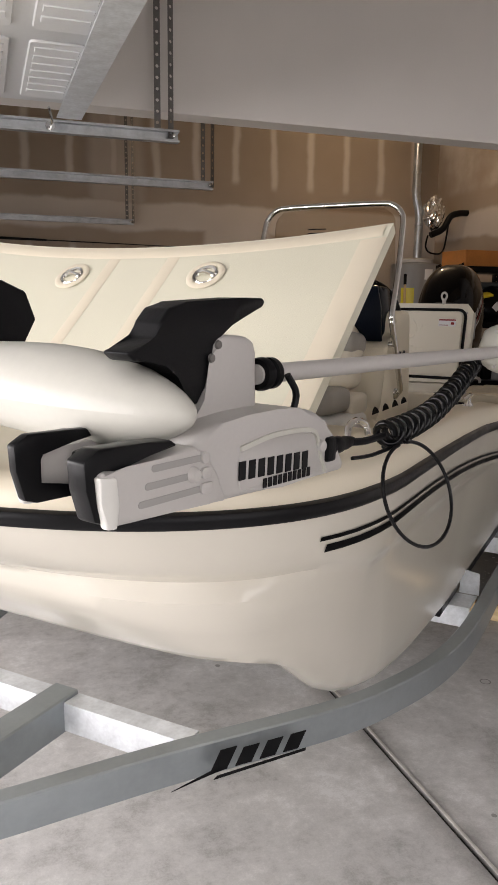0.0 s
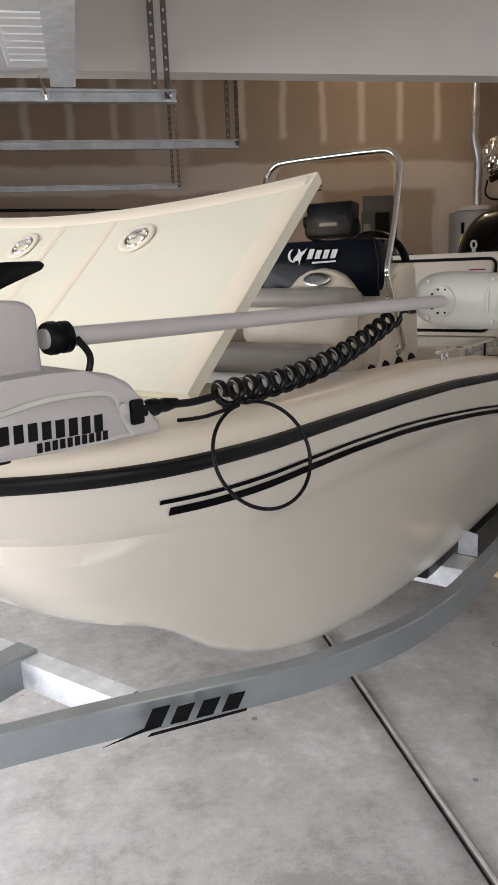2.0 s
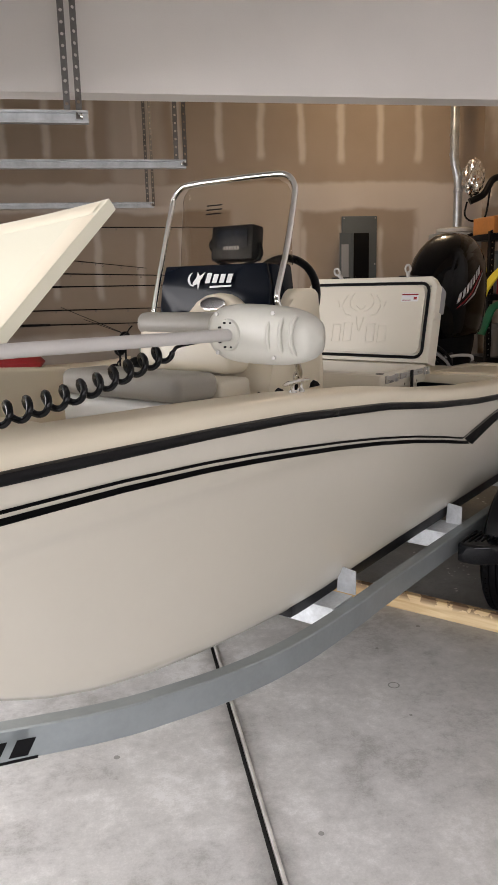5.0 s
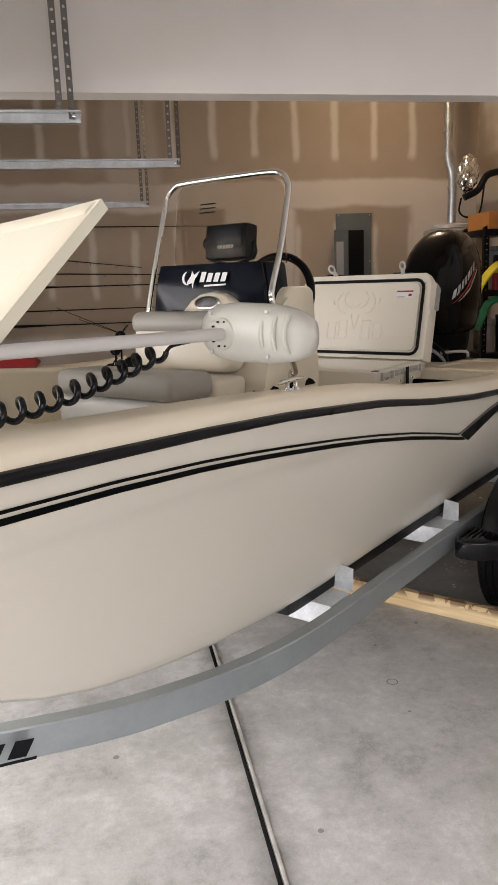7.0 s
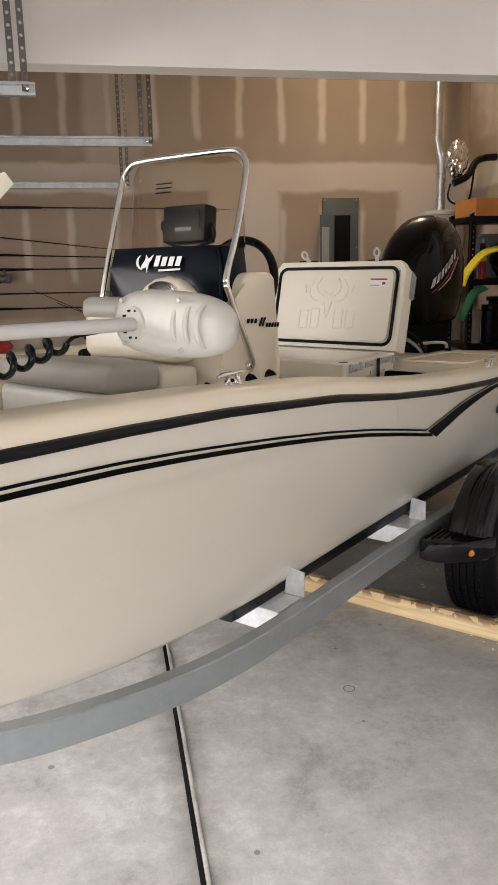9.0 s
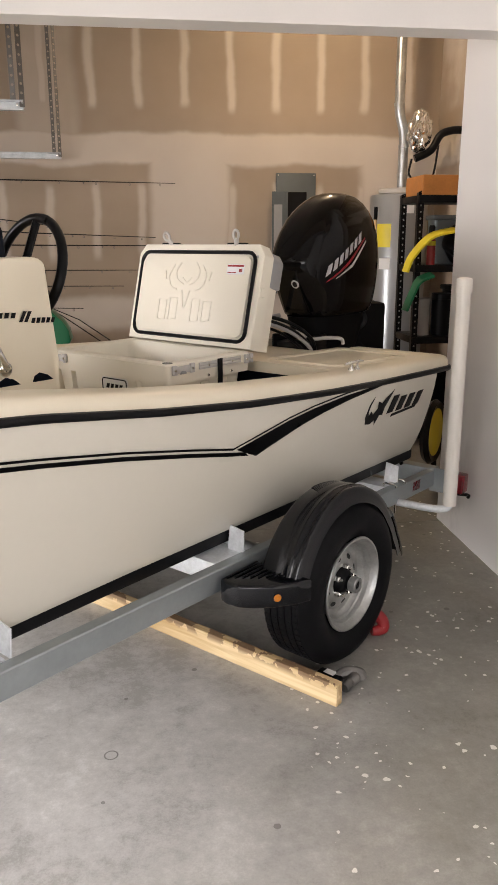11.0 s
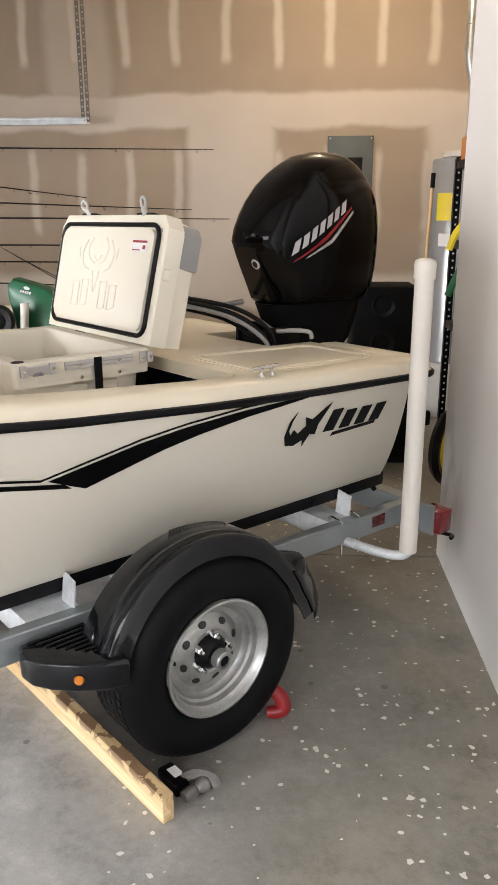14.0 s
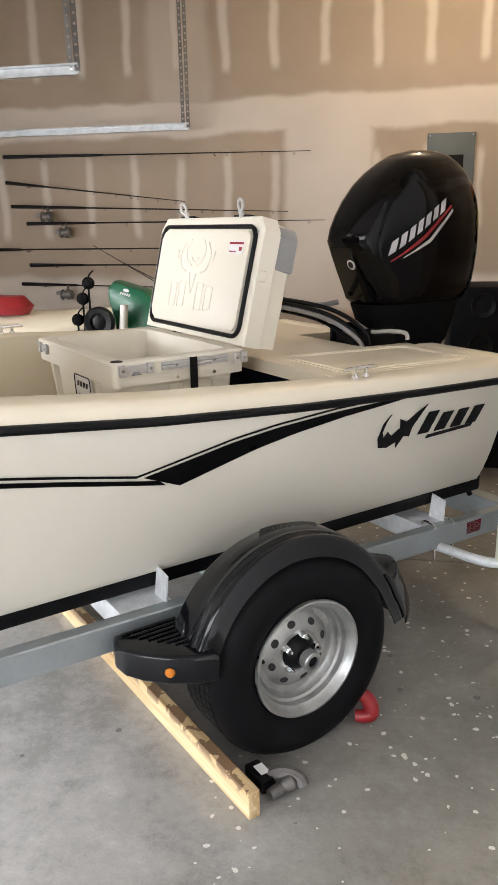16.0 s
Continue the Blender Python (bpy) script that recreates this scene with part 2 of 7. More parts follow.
    size = math_node(n, l, "MULTIPLY_ADD", math_node(n, l, "SUBTRACT", mid, 0.5), 0.25, size)
    drop = math_node(n, l, "LESS_THAN", vor.outputs["Distance"], size)
    drop = math_node(n, l, "MULTIPLY", drop, math_node(n, l, "GREATER_THAN", math_node(n, l, "MULTIPLY_ADD", crowd, 1.5, pick.outputs[1]), 1.42))
    area = band(n, l, sep.outputs[0], 2.75, 3.95, 0.3)
    drop = math_node(n, l, "MULTIPLY", drop, math_node(n, l, "GREATER_THAN", area, 0.35))
    mix = n.new("ShaderNodeMix")
    mix.data_type = "RGBA"
    l.new(drop, mix.inputs["Factor"])
    l.new(ringed.outputs["Result"], mix.inputs["A"])
    mix.inputs["B"].default_value = (0.74, 0.72, 0.68, 1)
    l.new(mix.outputs["Result"], b.inputs["Base Color"])
    r = n.new("ShaderNodeMapRange")
    l.new(mid, r.inputs[0])
    r.inputs[1].default_value, r.inputs[2].default_value, r.inputs[3].default_value, r.inputs[4].default_value = 0.3, 0.7, 0.34, 0.6
    l.new(r.outputs[0], b.inputs["Roughness"])
    bp = n.new("ShaderNodeBump")
    bp.inputs["Strength"].default_value, bp.inputs["Distance"].default_value = 0.25, 0.002
    l.new(mid, bp.inputs["Height"])
    l.new(bp.outputs[0], b.inputs["Normal"])
    return m


def drywall():
    """Bare drywall with joint compound: stud lines of daubs, one taped joint along, worn edges."""
    m, n, l, b = nodes_of("bare_drywall_with_joint_compound", 0.85)
    co = n.new("ShaderNodeTexCoord")
    ns = n.new("ShaderNodeTexNoise")
    ns.inputs["Scale"].default_value, ns.inputs["Detail"].default_value = 2.2, 4
    l.new(co.outputs["Object"], ns.inputs["Vector"])
    off = n.new("ShaderNodeVectorMath")
    off.operation = "MULTIPLY_ADD"
    l.new(ns.outputs["Color"], off.inputs[0])
    off.inputs[1].default_value, off.inputs[2].default_value = (0.10, 0, 0.14), (-0.05, 0, -0.07)
    add = n.new("ShaderNodeVectorMath")
    add.operation = "ADD"
    l.new(co.outputs["Object"], add.inputs[0])
    l.new(off.outputs[0], add.inputs[1])
    sep = n.new("ShaderNodeSeparateXYZ")
    l.new(add.outputs[0], sep.inputs[0])
    x, z = sep.outputs[0], sep.outputs[2]
    wob = math_node(n, l, "FRACT", math_node(n, l, "DIVIDE", math_node(n, l, "SUBTRACT", x, 1.984), 0.432))
    stud = band(n, l, wob, 0.42, 0.58, 0.06)
    upper = math_node(n, l, "MULTIPLY", stud, band(n, l, z, 2.87, 4.2, 0.05))
    lower = math_node(n, l, "MULTIPLY", stud, band(n, l, z, 1.5, 2.18, 0.06))
    lower = math_node(n, l, "MULTIPLY", lower, 0.8)
    tape = band(n, l, z, 2.355, 2.64, 0.03)
    vert = band(n, l, x, 2.29, 3.04, 0.05)
    vert = math_node(n, l, "MULTIPLY", vert, band(n, l, z, 1.0, 2.6, 0.05))
    butt = math_node(n, l, "MULTIPLY", math_node(n, l, "MULTIPLY", band(n, l, x, 1.10, 1.63, 0.06), band(n, l, z, 2.6, 4.2, 0.05)), 0.55)
    corner = math_node(n, l, "MULTIPLY", band(n, l, x, 4.36, 9.0, 0.06), band(n, l, z, 1.0, 2.6, 0.05))
    low = band(n, l, z, 0.82, 1.13, 0.05)
    mud = math_node(n, l, "MAXIMUM", math_node(n, l, "MAXIMUM", upper, lower), math_node(n, l, "MAXIMUM", tape, vert))
    mud = math_node(n, l, "MAXIMUM", mud, math_node(n, l, "MAXIMUM", low, math_node(n, l, "MAXIMUM", butt, corner)))
    ns2 = n.new("ShaderNodeTexNoise")
    ns2.inputs["Scale"].default_value, ns2.inputs["Detail"].default_value = 1.3, 5
    l.new(co.outputs["Object"], ns2.inputs["Vector"])
    mud = math_node(n, l, "MULTIPLY", mud, math_node(n, l, "MULTIPLY_ADD", ns2.outputs["Fac"], 0.6, 0.62))
    mix = n.new("ShaderNodeMix")
    mix.data_type = "RGBA"
    l.new(mud, mix.inputs["Factor"])
    ramp = n.new("ShaderNodeValToRGB")
    ramp.color_ramp.elements[0].position, ramp.color_ramp.elements[1].position = 0.3, 0.75
    ramp.color_ramp.elements[0].color, ramp.color_ramp.elements[1].color = (0.31, 0.245, 0.185, 1), (0.38, 0.305, 0.235, 1)
    l.new(ns2.outputs["Fac"], ramp.inputs[0])
    l.new(ramp.outputs[0], mix.inputs["A"])
    mix.inputs["B"].default_value = (0.56, 0.50, 0.44, 1)
    l.new(mix.outputs["Result"], b.inputs["Base Color"])
    bp = n.new("ShaderNodeBump")
    bp.inputs["Strength"].default_value, bp.inputs["Distance"].default_value = 0.3, 0.004
    l.new(mud, bp.inputs["Height"])
    l.new(bp.outputs[0], b.inputs["Normal"])
    return m



def scuffed_paint():
    """White paint with dark rubbed scuffs low down where gear has leaned."""
    m, n, l, b = nodes_of("scuffed_white_paint", 0.72)
    co = n.new("ShaderNodeTexCoord")
    mp = n.new("ShaderNodeMapping")
    mp.inputs["Scale"].default_value = (1, 2.2, 1.1)
    l.new(co.outputs["Object"], mp.inputs[0])
    k = n.new("ShaderNodeTexNoise")
    k.inputs["Scale"].default_value, k.inputs["Detail"].default_value, k.inputs["Roughness"].default_value = 3.0, 6, 0.65
    l.new(mp.outputs[0], k.inputs["Vector"])
    sep = n.new("ShaderNodeSeparateXYZ")
    l.new(co.outputs["Object"], sep.inputs[0])
    zone = math_node(n, l, "MULTIPLY", band(n, l, sep.outputs[2], 0.05, 0.75, 0.25), band(n, l, sep.outputs[1], 3.2, 4.6, 0.35))
    rub = n.new("ShaderNodeMapRange")
    l.new(k.outputs["Fac"], rub.inputs[0])
    rub.inputs[1].default_value, rub.inputs[2].default_value, rub.inputs[3].default_value, rub.inputs[4].default_value = 0.50, 0.68, 0.0, 0.6
    mix = n.new("ShaderNodeMix")
    mix.data_type = "RGBA"
    l.new(math_node(n, l, "MULTIPLY", rub.outputs[0], zone), mix.inputs["Factor"])
    mix.inputs["A"].default_value, mix.inputs["B"].default_value = (0.80, 0.775, 0.76, 1), (0.13, 0.12, 0.115, 1)
    l.new(mix.outputs["Result"], b.inputs["Base Color"])
    fine = n.new("ShaderNodeTexNoise")
    fine.inputs["Scale"].default_value = 110
    l.new(co.outputs["Object"], fine.inputs["Vector"])
    bp = n.new("ShaderNodeBump")
    bp.inputs["Strength"].default_value, bp.inputs["Distance"].default_value = 0.12, 0.002
    l.new(fine.outputs["Fac"], bp.inputs["Height"])
    l.new(bp.outputs[0], b.inputs["Normal"])
    return m


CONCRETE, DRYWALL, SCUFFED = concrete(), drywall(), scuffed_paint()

# ---- builders ----


def thing(name, frame_m, base, label, category, group="", kind=""):
    """An Empty at its base; parts are given in the frame's own coordinates."""
    ob = new(name)
    ob.matrix_world = frame_m @ Matrix.Translation(base)
    ob["base"] = list(base)
    ob.empty_display_size = 0.1
    return tagged(ob, label, category, group, kind)


def base_of(ob):
    while ob.parent:
        ob = ob.parent
    return Vector(ob["base"])


def finish(bm, name, material, smooth=None):
    me = bpy.data.meshes.new(name)
    bmesh.ops.recalc_face_normals(bm, faces=bm.faces)
    if smooth:
        for f in bm.faces:
            f.smooth = True
        for e in bm.edges:
            if len(e.link_faces) == 2 and e.calc_face_angle(0) > radians(smooth):
                e.smooth = False
    bm.to_mesh(me)
    bm.free()
    me.materials.append(material)
    return me


def part(name, bm, material, parent, label="", smooth=35):
    bmesh.ops.translate(bm, verts=bm.verts, vec=-base_of(parent))
    ob = new(name, finish(bm, name, material, smooth))
    ob.parent = parent
    return tagged(ob, label)


def single(name, bm, material, frame_m, base, label, category, group="", kind="", smooth=35):
    bmesh.ops.translate(bm, verts=bm.verts, vec=-Vector(base))
    ob = new(name, finish(bm, name, material, smooth))
    ob.matrix_world = frame_m @ Matrix.Translation(base)
    ob["base"] = list(base)
    return tagged(ob, label, category, group, kind)


def box(bm, x0, x1, y0, y1, z0, z1, bevel=0.0, seg=2, m=None):
    made = bmesh.ops.create_cube(bm, size=1.0)
    vs = made["verts"]
    for v in vs:
        v.co = Vector(((x0 + x1) / 2 + v.co.x * (x1 - x0), (y0 + y1) / 2 + v.co.y * (y1 - y0), (z0 + z1) / 2 + v.co.z * (z1 - z0)))
    if bevel:
        es = list({e for v in vs for e in v.link_edges})
        got = bmesh.ops.bevel(bm, geom=es, offset=bevel, segments=seg, affect="EDGES", profile=0.5)
        vs = list({v for f in got["faces"] for v in f.verts} | {v for v in vs if v.is_valid})
    if m is not None:
        bmesh.ops.transform(bm, matrix=m, verts=vs)
    return bm


def loft(bm, rings, close=True, caps=True):
    rows = [[bm.verts.new(p) for p in ring] for ring in rings]
    k = len(rows[0])
    for a, b in zip(rows, rows[1:]):
        for i in range(k if close else k - 1):
            j = (i + 1) % k
            bm.faces.new((a[i], a[j], b[j], b[i]))
    if caps and close:
        bm.faces.new(rows[0][::-1])
        bm.faces.new(rows[-1])
    return rows


def smooth_path(points, steps=8):
    """A Catmull-Rom curve through the points."""
    p = [Vector(q) for q in points]
    p = [2 * p[0] - p[1], *p, 2 * p[-1] - p[-2]]
    out = []
    for i in range(1, len(p) - 2):
        for s in range(steps):
            t = s / steps
            out.append(0.5 * ((2 * p[i]) + (p[i + 1] - p[i - 1]) * t + (2 * p[i - 1] - 5 * p[i] + 4 * p[i + 1] - p[i + 2]) * t * t
                              + (3 * p[i] - p[i - 1] - 3 * p[i + 1] + p[i + 2]) * t ** 3))
    out.append(p[-2])
    return out


def sweep(bm, path, profile, closed=False, up=(0, 0, 1), caps=True):
    """Carry a profile of (side, up) points along a path."""
    path = [Vector(q) for q in path]
    up = Vector(up)
    rings = []
    k = len(path)
    for i, q in enumerate(path):
        a = path[(i - 1) % k] if closed or i else q
        b = path[(i + 1) % k] if closed or i < k - 1 else q
        d = (b - a).normalized()
        side = d.cross(up)
        side = side.normalized() if side.length > 1e-4 else Vector((1, 0, 0))
        top = side.cross(d).normalized()
        rings.append([q + side * s + top * h for s, h in profile])
    if closed:
        rings.append(rings[0])
    loft(bm, rings, True, caps and not closed)
    if closed:
        bmesh.ops.remove_doubles(bm, verts=bm.verts, dist=1e-6)
    return bm


def circle(r, k=10, ry=None):
    return [(r * math.cos(2 * math.pi * i / k), (ry or r) * math.sin(2 * math.pi * i / k)) for i in range(k)]


def tube(bm, path, r, k=10, closed=False):
    """A round tube; its frame is carried along so that it never flips."""
    path = [Vector(q) for q in path]
    n = len(path)
    t0 = (path[1] - path[0]).normalized()
    ref = Vector((0, 0, 1)) if abs(t0.z) < 0.9 else Vector((1, 0, 0))
    side = t0.cross(ref).normalized()
    rings = []
    for i, q in enumerate(path):
        a = path[(i - 1) % n] if closed or i else q
        b = path[(i + 1) % n] if closed or i < n - 1 else q
        d = (b - a).normalized()
        side = (side - d * side.dot(d)).normalized()
        other = d.cross(side)
        rr = r(i / (n - 1)) if callable(r) else r
        rings.append([q + side * (rr * math.cos(2 * math.pi * j / k)) + other * (rr * math.sin(2 * math.pi * j / k)) for j in range(k)])
    if closed:
        rings.append(rings[0])
    loft(bm, rings, True, not closed)
    if closed:
        bmesh.ops.remove_doubles(bm, verts=bm.verts, dist=1e-6)
    return bm


def lathe(bm, profile, m, k=32):
    """Turn (radius, height) points round the z axis of m."""
    rings = []
    for i in range(k):
        a = 2 * math.pi * i / k
        rings.append([m @ Vector((r * math.cos(a), r * math.sin(a), h)) for r, h in profile])
    rows = [[bm.verts.new(p) for p in ring] for ring in rings]
    for i in range(k):
        a, b = rows[i], rows[(i + 1) % k]
        for j in range(len(profile) - 1):
            if profile[j][0] < 1e-6:
                bm.faces.new((a[j], a[j + 1], b[j + 1])) if profile[j + 1][0] > 1e-6 else None
            elif profile[j + 1][0] < 1e-6:
                bm.faces.new((a[j], a[j + 1], b[j]))
            else:
                bm.faces.new((a[j], a[j + 1], b[j + 1], b[j]))
    bmesh.ops.remove_doubles(bm, verts=bm.verts, dist=1e-6)
    return bm


def prism(bm, outline, m, depth, bevel=0.0, seg=2):
    """An outline of (x, y) points in m's plane, thickened along m's z."""
    lo = [bm.verts.new(m @ Vector((x, y, 0))) for x, y in outline]
    hi = [bm.verts.new(m @ Vector((x, y, depth))) for x, y in outline]
    k = len(outline)
    bm.faces.new(lo[::-1])
    bm.faces.new(hi)
    for i in range(k):
        bm.faces.new((lo[i], lo[(i + 1) % k], hi[(i + 1) % k], hi[i]))
    if bevel:
        es = list({e for v in lo + hi for e in v.link_edges})
        bmesh.ops.bevel(bm, geom=es, offset=bevel, segments=seg, affect="EDGES", profile=0.5, clamp_overlap=True)
    return bm


def basis(o, x, y):
    """A plane at o with its own x and y ways."""
    x = Vector(x).normalized()
    z = x.cross(Vector(y)).normalized()
    y = z.cross(x)
    m = Matrix((x, y, z)).transposed().to_4x4()
    m.translation = Vector(o)
    return m


def piecewise(table, x):
    """Linear reading of a table of (x, value)."""
    return float(np.interp(x, [a for a, _ in table], [b for _, b in table]))


def B():
    return bmesh.new()


def rounded_rect(x0, x1, y0, y1, r, k=5):
    out = []
    for cx, cy, a0 in ((x1 - r, y1 - r, 0), (x0 + r, y1 - r, 90), (x0 + r, y0 + r, 180), (x1 - r, y0 + r, 270)):
        for i in range(k + 1):
            a = radians(a0 + 90 * i / k)
            out.append((cx + r * math.cos(a), cy + r * math.sin(a)))
    return out


# ---- the garage ----
UL, UR, UW, VN, VB, VW, ZC = -2.35, 5.12, 3.94, -2.3, 8.0, 4.55, 3.9
bm = B()
for u0, u1 in ((UL - 0.2, 1.345), (1.362, UR + 0.2)):
    for v0, v1 in ((VN - 0.2, 4.50), (4.512, VB + 0.2)):
        box(bm, u0, u1, v0, v1, -0.12, 0.0)
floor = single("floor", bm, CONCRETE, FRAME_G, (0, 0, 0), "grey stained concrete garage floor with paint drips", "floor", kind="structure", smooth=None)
bm = box(B(), UL - 0.2, UR + 0.2, VN - 0.2, VB + 0.2, -0.2, -0.014)
part("joint_bed", bm, JOINTM, floor)
# pale strip paints in the light on the joint's bevelled edge
bm = box(B(), 1.362, 1.374, VN - 0.2, 4.5, 0.0005, 0.0035, 0.001)
part("lit_joint_edge", bm, JOINT_LIT, floor, "pale strip painting in the lit edge of the floor joint")
bm = box(B(), -60, 60, -60, 60, -0.4, -0.2)
single("ground", bm, GROUND, FRAME_G, (0, 0, -0.2), "pale concrete ground outside the garage", "ground", kind="structure", smooth=None)


def wall(name, u0, u1, v0, v1, z0, z1, material, label):
    return single(name, box(B(), u0, u1, v0, v1, z0, z1), material, FRAME_G, ((u0 + u1) / 2, (v0 + v1) / 2, z0), label, "wall", kind="structure", smooth=None)


bm = box(B(), UL - 0.15, UR + 0.15, VB, VB + 0.15, 0, ZC)
single("wall_back", bm, DRYWALL, FRAME_G, (0, VB, 0), "bare drywall with pale joint compound daubs", "wall", kind="structure", smooth=None)
bm = box(B(), UR, UR + 0.15, VW + 0.12, VB, 0, ZC)
wall_far = single("wall_far_side", bm, DRYWALL, FRAME_G, (UR, VW, 0), "bare drywall side wall with joint compound", "wall", kind="structure", smooth=None)
wall("wall_wing", UW, UW + 0.14, VN, VW, 0, ZC, SCUFFED, "white painted partition wall with scuffs")
wall("wall_recess", UW + 0.14, UR + 0.15, VW - 0.02, VW + 0.12, 0, ZC, PAINT, "plain painted return wall")
wall("wall_header", UL, UW, 3.80, 3.95, 2.535, ZC, PAINT, "white painted header wall over the bay")
# unseen near wall; its wide opening is added to go with the fill lamp
bm = B()
box(bm, UL - 0.15, -1.65, VN - 0.15, VN, 0, ZC)
box(bm, 3.25, UW + 0.14, VN - 0.15, VN, 0, ZC)
box(bm, -1.65, 3.25, VN - 0.15, VN, 2.2, ZC)
single("wall_near", bm, PAINT, FRAME_G, (0, VN, 0), "unseen white garage wall, its opening added for the fill lamp", "wall", kind="structure", smooth=None)
bm = B()
box(bm, UL - 0.15, UL, VN, -1.75, 0, ZC)
box(bm, UL - 0.15, UL, 3.55, VB, 0, ZC)
box(bm, UL - 0.15, UL, -1.75, 3.55, 2.2, ZC)
single("wall_door_side", bm, PAINT, FRAME_G, (UL, 0, 0), "white garage wall with a wide door opening", "wall", kind="structure", smooth=None)
wall("ceiling", UL - 0.15, UR + 0.15, VN - 0.15, VB + 0.15, ZC, ZC + 0.15, PAINT, "plain white garage ceiling")


# overhead door, its tracks and hangers
def channel(path):
    """An open steel channel."""
    return sweep(B(), path, [(-0.022, -0.028), (0.022, -0.028), (0.022, -0.018), (-0.014, -0.018), (-0.014, 0.018), (0.022, 0.018), (0.022, 0.028), (-0.022, 0.028)])


def perforated(bm, u, v, z0, z1, w=0.03, along=(1, 0, 0)):
    """A flat steel strip with round holes shown as true gaps between rungs and rails."""
    along = Vector(along)
    pitch = 0.05
    k = int((z1 - z0) / pitch)
    o = Vector((u, v, 0))
    n = along.cross(Vector((0, 0, 1))).normalized() * 0.0015
    for i in range(k + 1):
        za, zb = z0 + i * pitch, min(z1, z0 + (i + 1) * pitch)
        zc, r = za + pitch / 2, 0.008
        ring = [(r * math.cos(a), zc + r * math.sin(a)) for a in (math.pi / 8 + j * math.pi / 4 for j in range(8))]
        rect = [(w / 2, za), (w / 2, zc), (w / 2, zb), (0, zb), (-w / 2, zb), (-w / 2, zc), (-w / 2, za), (0, za)]
        order = [rect[1], rect[2], rect[3], rect[4], rect[5], rect[6], rect[7], rect[0]]
        ring = [(r * math.cos(a), zc + r * math.sin(a)) for a in (j * math.pi / 4 for j in range(8))]
        for off in (n, -n):
            a = [bm.verts.new(o + along * s + Vector((0, 0, z)) + off) for s, z in order]
            b = [bm.verts.new(o + along * s + Vector((0, 0, z)) + off) for s, z in ring]
            for j in range(8):
                bm.faces.new((a[j], a[(j + 1) % 8], b[(j + 1) % 8], b[j]))
    return bm


def track_with_hanger(v, end, z, hang_u, name, label, start=UL + 0.1, top=ZC, both=True):
    t = thing(name, FRAME_G, (end, v, z), label, "door track", "overhead door tracks", "")
    part("channel", channel([(start, v, z), (end, v, z)]), TRACKM, t)
    part("hanger", perforated(B(), hang_u, v + 0.03, z - 0.01, top), DARKST, t, "perforated grey steel hanger strip")
    if both:
        part("hanger", perforated(B(), hang_u + 0.055, v - 0.012, z - 0.01, top, along=(0.9, 0.43, 0)), DARKST, t, "perforated grey steel hanger strip")
    bm = lathe(B(), [(0, 0), (0.008, 0), (0.008, 0.006), (0.0, 0.008)], basis((end - 0.03, v - 0.03, z), (1, 0, 0), (0, 0, 1)), 8)
    part("bolt", bm, CHROME, t)
    return t


track_with_hanger(3.70, 0.945, 2.405, 0.85, "door_track", "galvanised overhead door track on perforated hangers", top=ZC)
track_with_hanger(5.185, 1.55, 2.415, 1.49, "door_track", "galvanised overhead door track on a perforated hanger")
track_with_hanger(7.784, 1.49, 2.41, 1.43, "door_track", "galvanised overhead door track near the back wall")

door = thing("overhead_door", FRAME_G, (-0.9, 1.0, 2.5), "white sectional garage door, raised open under its tracks", "garage door")
for i in range(4):
    u1 = 0.46 - 0.56 * i
    u0 = u1 - 0.55
    bm = box(B(), u0, u1, -1.6, 3.56, 2.475, 2.52, 0.004)
    sec = part("section", bm, DOORW, door)
    bm = B()
    for j in range(6):
        a = -1.45 + j * 0.84
        for ub in (u0 + 0.05, u0 + 0.30):
            prism(bm, rounded_rect(ub, ub + 0.19, a, a + 0.72, 0.02, 2), pose(0, 0, 2.467), 0.010, 0.004, 1)
            for q in range(7):
                box(bm, ub + 0.02, ub + 0.17, a + 0.05 + q * 0.09, a + 0.10 + q * 0.09, 2.463, 2.470, 0.002, 1)
    part("embossed_panel", bm, DOORW, sec)
for ub, w in ((0.43, 0.055), (-0.12, 0.04), (-0.68, 0.04)):
    bm = sweep(B(), [(ub, -1.6, 2.455), (ub, 3.66, 2.455)], [(-w, -0.02), (w, -0.02), (w, -0.016), (0.004, -0.012), (0.004, 0.03), (-0.004, 0.03), (-0.004, -0.012), (-w, -0.016)])
    part("strut", bm, GALVB, door, "galvanised stiffening strut")
for ub in (0.33, -0.2, -0.8):
    bm = B()
    tube(bm, [(ub, 3.50, 2.44), (ub + 0.02, 3.58, 2.40), (ub + 0.02, 3.68, 2.405)], 0.006, 8)
    lathe(bm, [(0, -0.012), (0.02, -0.012), (0.022, 0), (0.02, 0.012), (0, 0.012)], basis((ub + 0.02, 3.69, 2.405), (1, 0, 0), (0, 0, 1)), 12)
    part("roller", bm, CHROME, door)

# ---- the boat ----
RAIL_Z = [(-0.1, 1.027), (0, 1.03), (0.5, 1.045), (1.0, 1.068), (1.5, 1.103), (1.95, 1.15), (2.4, 1.211), (3.0, 1.266), (3.4, 1.292), (3.8, 1.312), (4.2, 1.330), (4.75, 1.343)]
RAIL_Y = [(-0.1, 0.872), (0, 0.872), (2.5, 0.876), (3.0, 0.885), (3.6, 0.91), (4.1, 0.932), (4.75, 0.935)]
NS = 56


